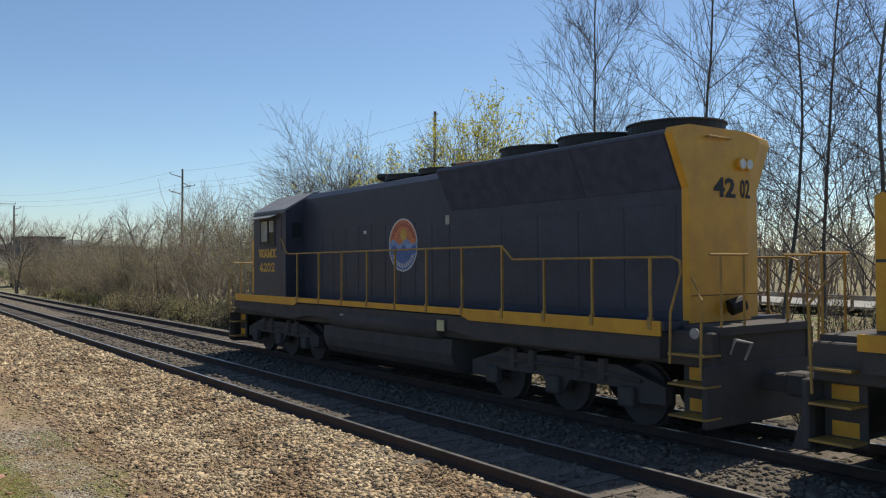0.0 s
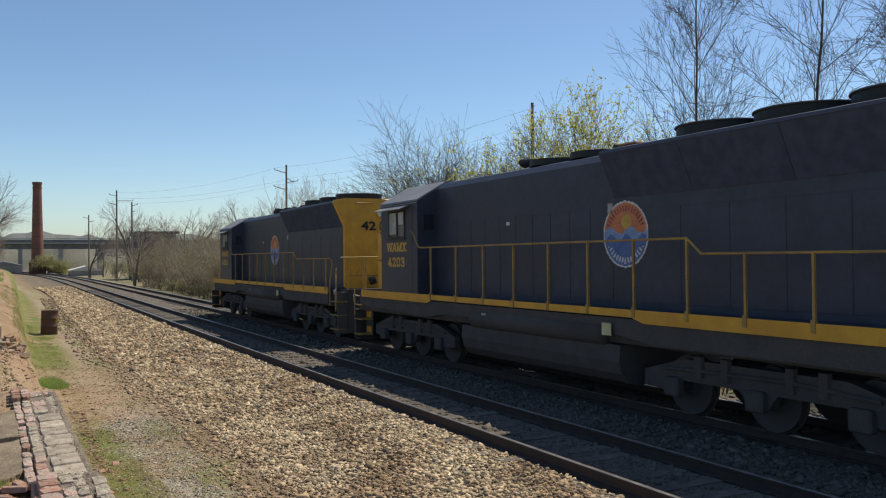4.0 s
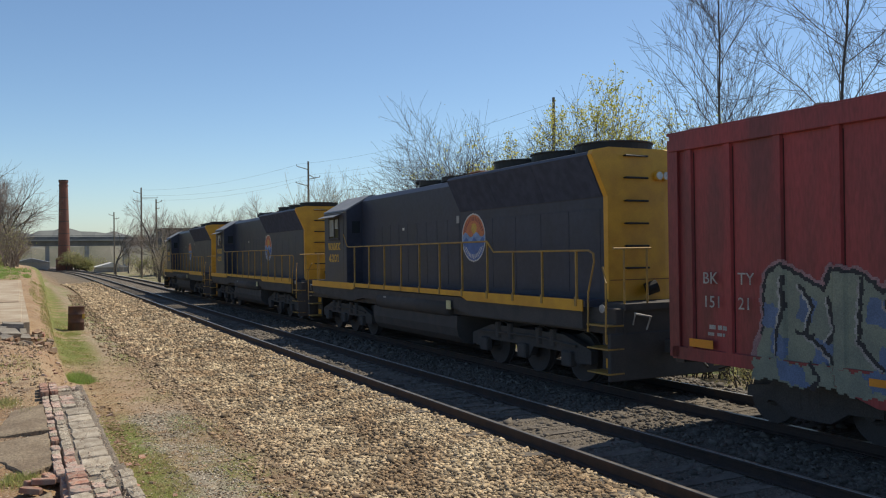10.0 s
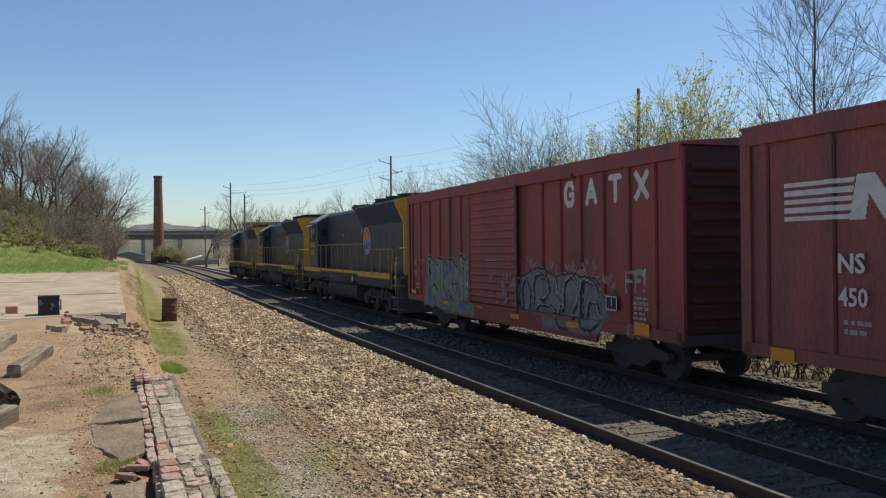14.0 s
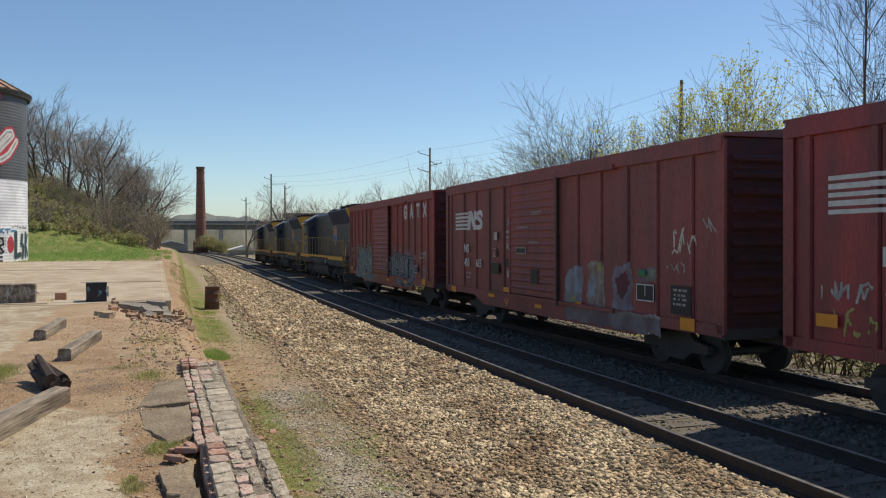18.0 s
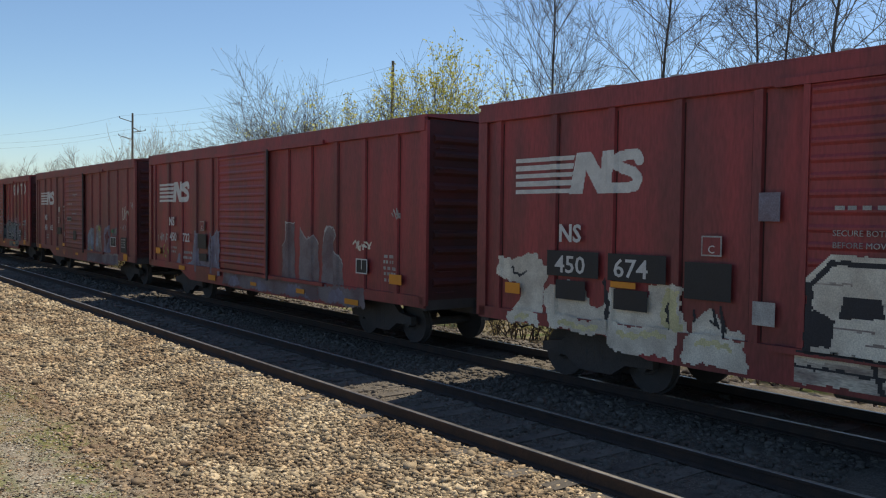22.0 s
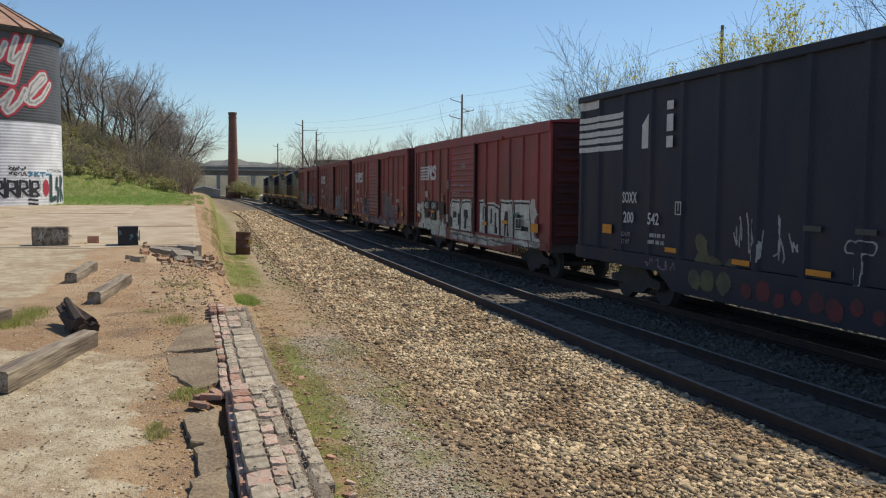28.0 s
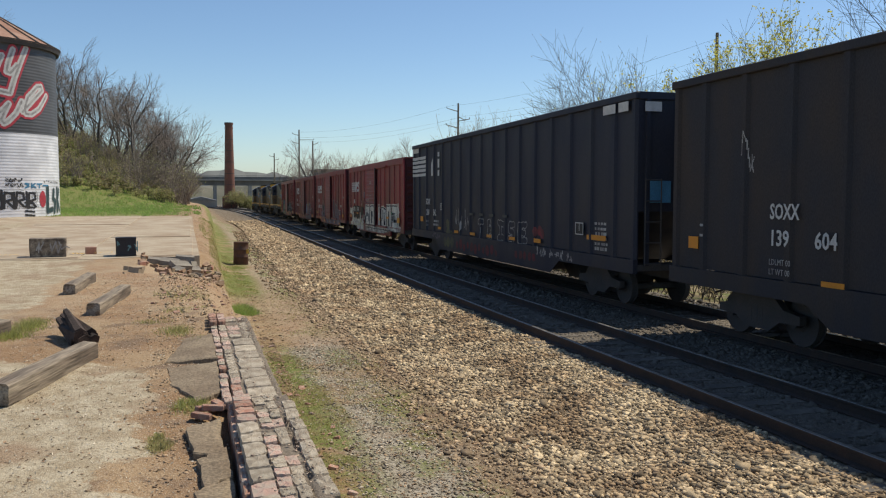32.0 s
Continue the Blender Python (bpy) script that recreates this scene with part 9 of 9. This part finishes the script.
# ---- leaf litter and twigs on the verge ----
def litter(name, label, areas, seed, m):
    rng = np.random.default_rng(seed)
    V = []
    for x0, x1, y0, y1, n, size in areas:
        for cx, cy in zip(rng.uniform(x0, x1, n), rng.uniform(y0, y1, n)):
            z = ground_z(cx, cy) + 0.007
            a, l, w = rng.uniform(0, 6.28), size * rng.uniform(0.5, 1.6), size * rng.uniform(0.2, 0.7)
            c, s_ = math.cos(a), math.sin(a)
            t1, t2 = rng.normal(0, 0.005, 2)
            V += [(cx - c * l, cy - s_ * l, z + t1), (cx + s_ * w, cy - c * w, z), (cx + c * l, cy + s_ * l, z + t2), (cx - s_ * w, cy + c * w, z + 0.008)]
    tagged(new(name, raw_mesh(name, np.array(V), np.arange(len(V)).reshape(-1, 4), m)), label, "leaf litter", kind="stuff")


M_LITTER = mat("dry_leaf_litter", (0.34, 0.225, 0.135), 0.9, other=(0.21, 0.135, 0.08), scale=2, grain=0.3, bump=0, island=0.5)
M_CHIP = mat("pale_litter_chip", (0.54, 0.48, 0.38), 0.9, scale=2, grain=0.3, bump=0, island=0.35)
litter("leaf_litter", "dry brown leaves and twigs lying on the verge", [(-5.9, -3.2, 4, 15, 5200, 0.020), (-6.1, -3.2, 14, 24, 3200, 0.028), (-8.5, -6.4, 5, 20, 1300, 0.015), (-5.8, -5.2, 12, 17, 900, 0.035), (-3.6, -1.0, 4, 18, 2500, 0.018)], 51, M_LITTER)
litter("pale_chips", "pale chips of wood and stone on the ground", [(-5.9, -3.2, 4, 18, 1500, 0.014), (-8.9, -6.4, 4.5, 20, 3600, 0.011)], 52, M_CHIP)

# ---- ballast ----
M_STONE = mat("ballast_piece", (0.46, 0.365, 0.235), 0.9, other=(0.27, 0.185, 0.105), scale=1.3, grain=0.3, bump=0.0, island=0.72)


def stones(name, label, areas, seed, m):
    rng = np.random.default_rng(seed)
    cube = np.array([(a, b, c) for a in (-1, 1) for b in (-1, 1) for c in (-1, 1)], float) * 0.62
    cfac = np.array([(0, 1, 3), (0, 3, 2), (4, 6, 7), (4, 7, 5), (0, 4, 5), (0, 5, 1), (2, 3, 7), (2, 7, 6), (0, 2, 6), (0, 6, 4), (1, 5, 7), (1, 7, 3)])
    VV, FF, off = [], [], 0
    for x0, x1, y0, y1, per, r, lift in areas:
        n = int((x1 - x0) * (y1 - y0) * per)
        P = np.stack([rng.uniform(x0, x1, n), rng.uniform(y0, y1, n)], axis=1)
        Z = np.array([ground_z(a + 0.0, b) for a, b in P])
        X = P[:, 0] + np.array([line_x(b) for b in P[:, 1]]) * np.clip(P[:, 1] / 60, 0, 1)
        s = (r * rng.lognormal(0, 0.33, n))[:, None, None]
        base, fac_ = cube, cfac
        nv = len(base)
        V = base[None] * (1 + rng.normal(0, 0.26, (n, nv, 3))) * s * rng.uniform(0.6, 1.35, (n, 1, 3))
        q = rng.normal(size=(n, 4)); q /= np.linalg.norm(q, axis=1, keepdims=True)
        w, a, b, c = q.T
        Rm = np.stack([1 - 2 * (b * b + c * c), 2 * (a * b - c * w), 2 * (a * c + b * w), 2 * (a * b + c * w), 1 - 2 * (a * a + c * c), 2 * (b * c - a * w), 2 * (a * c - b * w), 2 * (b * c + a * w), 1 - 2 * (a * a + b * b)], axis=1).reshape(n, 3, 3)
        V = np.einsum("nij,nkj->nki", Rm, V)
        V[:, :, 2] *= 0.75 if r > 0.02 else 0.45
        V += np.stack([X, P[:, 1], Z + lift + rng.uniform(-0.3, 0.5, n) * r], axis=1)[:, None, :]
        VV.append(V.reshape(-1, 3)); FF.append((fac_[None] + (np.arange(n) * nv)[:, None, None] + off).reshape(-1, 3)); off += n * nv
    tagged(new(name, raw_mesh(name, np.concatenate(VV), np.concatenate(FF), m)), label, "ballast", kind="stuff")


M_RUSTSTONE = mat("rusty_ballast_piece", (0.37, 0.285, 0.185), 0.92, other=(0.28, 0.19, 0.115), scale=0.9, grain=0.25, bump=0.0, island=0.6)
M_GRIT = mat("fine_grey_gravel", (0.43, 0.385, 0.31), 0.92, other=(0.27, 0.225, 0.17), scale=1.2, grain=0.3, bump=0.0, island=0.75)
stones("ballast", "coarse grey-brown crushed stone ballast along the rails", [
    (-3.3, -0.12, 2.6, 9, 900, 0.026, 0.0), (-3.4, -0.12, 9, 15, 650, 0.027, 0.0), (-3.5, -0.12, 15, 24, 380, 0.032, 0.0), (-3.7, -0.12, 24, 42, 150, 0.042, 0.0), (-3.8, -0.12, 42, 70, 60, 0.055, 0.0), (-3.8, -0.12, 70, 110, 22, 0.08, 0.0)], 4, M_STONE)
stones("edge_ballast", "rust-brown stones and litter along the edge of the ballast", [
    (-3.9, -2.9, 3.5, 18, 170, 0.026, 0.0), (-4.4, -3.5, 3.5, 26, 70, 0.019, 0.0), (-5.8, -4.4, 3.5, 22, 22, 0.017, 0.0), (-4.1, -3.1, 18, 34, 90, 0.033, 0.0), (-4.6, -3.4, 24, 60, 40, 0.035, 0.0)], 14, M_RUSTSTONE)
stones("path_gravel", "fine grey gravel on the verge", [(-5.2, -3.7, 4, 9, 620, 0.012, 0.0), (-5.0, -3.8, 9, 16, 420, 0.014, 0.0)], 15, M_GRIT)
stones("platform_chips", "small chips of brick and stone littering the platform", [(-7.15, -6.45, 4, 13, 230, 0.012, 0.0), (-8.8, -7.0, 5, 20, 40, 0.009, 0.0), (-7.4, -6.2, 13, 22, 60, 0.022, 0.0)], 16, M_RUSTSTONE)
# these stones take the same darker colour for the train's shade
stones("track_ballast", "ballast between and beyond the rails, the train's shade put into its colour", [
    (0.12, 1.42, 4, 16, 190, 0.036, -0.02), (0.12, 1.42, 16, 40, 80, 0.048, -0.02), (1.65, 3.55, 4, 22, 110, 0.038, 0.0), (1.65, 3.55, 22, 50, 50, 0.055, 0.0),
    (3.9, 5.2, 5, 20, 70, 0.04, -0.02), (5.5, 8.2, 8, 30, 50, 0.05, 0.0)], 5, mat("shade_dark_ballast_piece", (0.145, 0.122, 0.096), 0.9, other=(0.10, 0.084, 0.066), scale=0.9, grain=0.2, bump=0.0, island=0.3))


# ---- ties ----
def ties():
    bm = rough_block("tie", 2.6, 0.22, 0.17, 1, 0.008, 2)
    shared = [mesh_of("tie", bm, M_TIE), mesh_of("tie", rough_block("tie", 2.55, 0.23, 0.17, 7, 0.012, 2), M_TIE)]
    plate = mesh_of("tie_plate", box(-0.09, 0.09, -0.09, 0.09, -0.01, 0.012), M_RAIL)
    rnd = random.Random(12)
    for tr, cx, n, y0 in ((TRACKS[0], NEAR_X, 170, 1.0), (TRACKS[1], TRAIN_X, 110, 3.0)):
        for i in range(n):
            y = y0 + i * 0.53 + rnd.uniform(-0.03, 0.03)
            t = part("tie", shared[i % 2], None, tr)
            t.matrix_basis = pose(line_x(y) + cx + rnd.uniform(-0.05, 0.05), y, line_z(y) - 0.255 + rnd.uniform(-0.012, 0.006), -1.03, rnd.uniform(-0.5, 0.5), rnd.uniform(-1.5, 1.5))
            if i < 40:
                for s in (-0.755, 0.755):
                    p = part("tie_plate", plate, None, t)
                    p.matrix_basis = pose(s, 0, 0.085)


ties()


# ---- ruined brick wall ----
def chipped_brick(seed, m):
    """A worn brick or stone of unit plan: ragged outline, broken corners, uneven top."""
    kr = random.Random(seed)
    out = []
    for i in range(4):
        a, b = ((-0.5, -0.5), (0.5, -0.5), (0.5, 0.5), (-0.5, 0.5))[i], ((0.5, -0.5), (0.5, 0.5), (-0.5, 0.5), (-0.5, -0.5))[i]
        cut = kr.choice((0.03, 0.05, 0.08, 0.16))
        for f in (cut, 0.36, 0.66):
            pull = kr.uniform(0.0, 0.07)
            x, y = a[0] + (b[0] - a[0]) * f, a[1] + (b[1] - a[1]) * f
            out.append((x * (1 - pull), y * (1 - pull)))
    bm = bmesh.new()
    n = len(out)
    rings = [[bm.verts.new((x * k, y * k, z + (kr.uniform(-0.006, 0.004) if z > 0 else 0))) for x, y in out] for k, z in ((1.0, -0.045), (1.0, 0.014), (0.95, 0.030), (0.55, 0.033))]
    top = bm.verts.new((0, 0, 0.034))
    for a, b in zip(rings[:-1], rings[1:]):
        for i in range(n):
            bm.faces.new((a[i], a[(i + 1) % n], b[(i + 1) % n], b[i]))
    for i in range(n):
        bm.faces.new((rings[-1][i], rings[-1][(i + 1) % n], top))
    bm.faces.new(rings[0][::-1])
    bmesh.ops.recalc_face_normals(bm, faces=bm.faces)
    return mesh_of("brick", bm, m)


def brick_wall():
    e = tagged(new("ruined_brick_wall"), "crumbling low wall of old red and lime-greyed brick", "brick wall", kind="structure")
    def edge(y):
        return -6.36 + 0.008 * (8 - y)      # its platform side

    def top(y):
        return lerp_table(y, ((3, 0.73), (7.70, 0.71), (7.75, 0.625), (12.9, 0.60), (14.0, 0.45), (15, 0.2)))
    # crumbling core with a ragged crack along its outer part
    nx, ny = 16, 190
    V, F = [], []
    for j in range(ny + 1):
        y = 2.5 + 0.0605 * j
        crack = 0.385 + 0.03 * math.sin(y * 2.3) + 0.02 * noise.noise(Vector((y * 3, 0, 0)))
        for i in range(nx + 1):
            u = 0.53 * i / nx
            z = top(y) - 0.026 + 0.016 * noise.noise(Vector((u * 14, y * 9, 3))) + 0.010 * noise.noise(Vector((u * 40, y * 30, 5)))
            z -= 0.085 * math.exp(-((u - crack) / 0.022) ** 2) * (0.55 + 0.45 * math.sin(y * 4.1))
            if i in (0, nx):
                z = -0.8
            V.append((edge(y) + u + (0.012 * noise.noise(Vector((u * 9, y * 7, 1)))), y, z))
    for j in range(ny):
        for i in range(nx):
            q = j * (nx + 1) + i
            F.append((q, q + 1, q + nx + 2, q + nx + 1))
    part("core", raw_mesh("core", np.array(V), np.array(F), M_MORTAR), None, e)
    kinds = (M_BRICK, M_BRICKG, M_BRICKP)
    shared = [[chipped_brick(i * 3 + j, m) for j, m in enumerate(kinds)] for i in range(7)]
    rnd = random.Random(21)

    def brick(x, y, z, w, l, kind, tilt=1.5):
        o = part("brick", rnd.choice(shared)[kind], None, e)
        o.matrix_basis = pose(x, y, z, rnd.uniform(-tilt, tilt) * 0.6, rnd.uniform(-tilt, tilt), rnd.uniform(-tilt, tilt) * 1.3) @ Matrix.Diagonal((w, l, 1, 1))

    def row(off, w, lo, hi, choice, gap, y0, y1, dz, tilt=1.5):
        y = y0
        while y < y1:
            l = rnd.uniform(lo, hi)
            if rnd.random() > gap:
                brick(edge(y) + off + rnd.uniform(-0.008, 0.008), y + l / 2, top(y + l / 2) - 0.036 + dz + rnd.uniform(-0.009, 0.007), w * rnd.uniform(0.92, 1.04), l - 0.014, rnd.choice(choice), tilt)
            y += l
    # the part that still stands: red edge bricks, lime-crusted rows, an outer kerb row past the crack
    row(0.085, 0.165, 0.24, 0.36, (1, 1, 1, 2), 0.05, 3.0, 6.75, 0.0)
    for y, k in ((6.9, 2), (7.13, 0), (7.36, 0), (7.58, 2)):
        brick(edge(y) + 0.085, y, top(y) - 0.028, 0.165, 0.215, k, 1.2)
    row(0.225, 0.105, 0.10, 0.22, (1, 1, 2, 2), 0.10, 3.1, 7.6, 0.0, 2.5)
    row(0.325, 0.095, 0.14, 0.30, (1, 1, 1, 2), 0.10, 3.05, 7.65, -0.004, 2.5)
    row(0.475, 0.115, 0.20, 0.42, (1, 1, 1, 1, 2), 0.06, 3.0, 7.7, -0.012, 3.0)
    # the lower stretch: a thin red row, broad grey slabs
    row(-0.02, 0.085, 0.15, 0.24, (0, 2, 2, 1), 0.10, 7.8, 12.3, 0.002, 2.0)
    row(0.085, 0.105, 0.14, 0.30, (2, 1, 0, 1), 0.12, 7.75, 12.6, 0.0, 2.5)
    row(0.30, 0.29, 0.35, 0.62, (1, 1, 1), 0.05, 7.75, 11.2, 0.0, 1.5)
    row(0.23, 0.17, 0.20, 0.40, (1, 2, 1), 0.10, 11.2, 13.2, -0.006, 3.0)
    row(0.385, 0.12, 0.20, 0.40, (1, 1, 2), 0.30, 11.2, 13.0, -0.02, 4.0)
    for y in (12.25, 12.48, 12.72, 12.95):
        brick(edge(y) - 0.03, y, top(y) + 0.028, 0.11, 0.205, 0, 3)
        brick(edge(y) + 0.09, y + 0.05, top(y) + 0.020, 0.11, 0.205, rnd.choice((0, 2)), 3)
    # courses on the platform face, above the trench
    for c in range(5):
        y = 3.2 + 0.1 * (c % 2)
        while y < 7.6:
            brick(edge(y) - 0.004, y + 0.1, top(y) - 0.105 - 0.076 * c, 0.06, 0.20, rnd.choice((0, 0, 0, 2)), 1.2)
            y += 0.213
    # thin bricks that have slid out by the step, loose bricks and shards around
    for x, y, z, rz in ((-6.52, 7.72, 0.60, 82), (-6.58, 7.80, 0.575, 95), (-6.47, 7.88, 0.585, 20), (-6.62, 7.62, 0.56, 60)):
        o = tagged(new("loose_brick", rnd.choice(shared)[0]), "broken red brick slid off the wall", "brick", "loose bricks")
        o.matrix_basis = pose(x, y, z, 4, 5, rz) @ Matrix.Diagonal((0.09, 0.2, 0.6, 1))
    for i in range(130):
        far = i > 70
        x = rnd.uniform(-5.80, -5.0) if not far else rnd.uniform(-7.4, -5.2)
        y = rnd.uniform(4.0, 12.5) if not far else rnd.uniform(13.2, 21)
        s = rnd.uniform(0.2, 0.6)
        o = tagged(new("loose_brick", rnd.choice(shared)[0 if rnd.random() < 0.6 else 2]), "broken brick shard lying in the dirt", "brick", "loose bricks")
        o.matrix_basis = pose(x, y, ground_z(x, y) + 0.012, rnd.uniform(-25, 25), rnd.uniform(-25, 25), rnd.uniform(0, 180))
        o.scale = (0.13 * s * rnd.uniform(0.8, 1.6), 0.2 * s, s * 0.8)


M_MORTAR = mat("crumbled_mortar", (0.21, 0.175, 0.135), 0.95, other=(0.15, 0.12, 0.09), scale=6, grain=0.4, bump=0.6)
M_BRICKG = mat("lime_greyed_brick", (0.46, 0.40, 0.315), 0.92, other=(0.30, 0.245, 0.18), scale=2.2, grain=0.35, bump=0.5, obj=0.18)
M_BRICKP = mat("worn_pink_brick", (0.47, 0.30, 0.24), 0.92, other=(0.40, 0.33, 0.27), scale=2.2, grain=0.3, bump=0.4, obj=0.18)
brick_wall()


def crumbs():
    """Mortar crumbs and brick chips lying on the wall and along its cracks."""
    rng = np.random.default_rng(8)
    V, F = [], []
    tet = np.array([(1, 1, 1), (1, -1, -1), (-1, 1, -1), (-1, -1, 1)], float)
    for j in range(1700):
        y = rng.uniform(3.2, 13)
        u = rng.uniform(0.05, 0.52) if rng.random() < 0.45 else 0.385 + 0.03 * math.sin(y * 2.3) + rng.normal(0, 0.03)
        zt = lerp_table(y, ((3, 0.73), (7.70, 0.71), (7.75, 0.625), (12.9, 0.60), (14.0, 0.45)))
        b = len(V)
        c = np.array((-6.36 + 0.008 * (8 - y) + u, y, zt - 0.004 - (0.02 if abs(u - 0.385) < 0.05 else 0)))
        V += [tuple(c + q) for q in tet * rng.uniform(0.4, 1.0, (4, 3)) * (1, 1, 0.4) * rng.lognormal(-4.9, 0.4)]
        F += [(b, b + 1, b + 2), (b, b + 3, b + 1), (b, b + 2, b + 3), (b + 1, b + 3, b + 2)]
    tagged(new("mortar_crumbs", raw_mesh("mortar_crumbs", np.array(V), np.array(F), M_CRUMB)), "crumbs of mortar and brick on the wall", "rubble", kind="stuff")


M_CRUMB = mat("mortar_crumb", (0.48, 0.41, 0.32), 0.95, other=(0.36, 0.24, 0.18), scale=3, grain=0.3, bump=0, island=0.45)
crumbs()

motions()
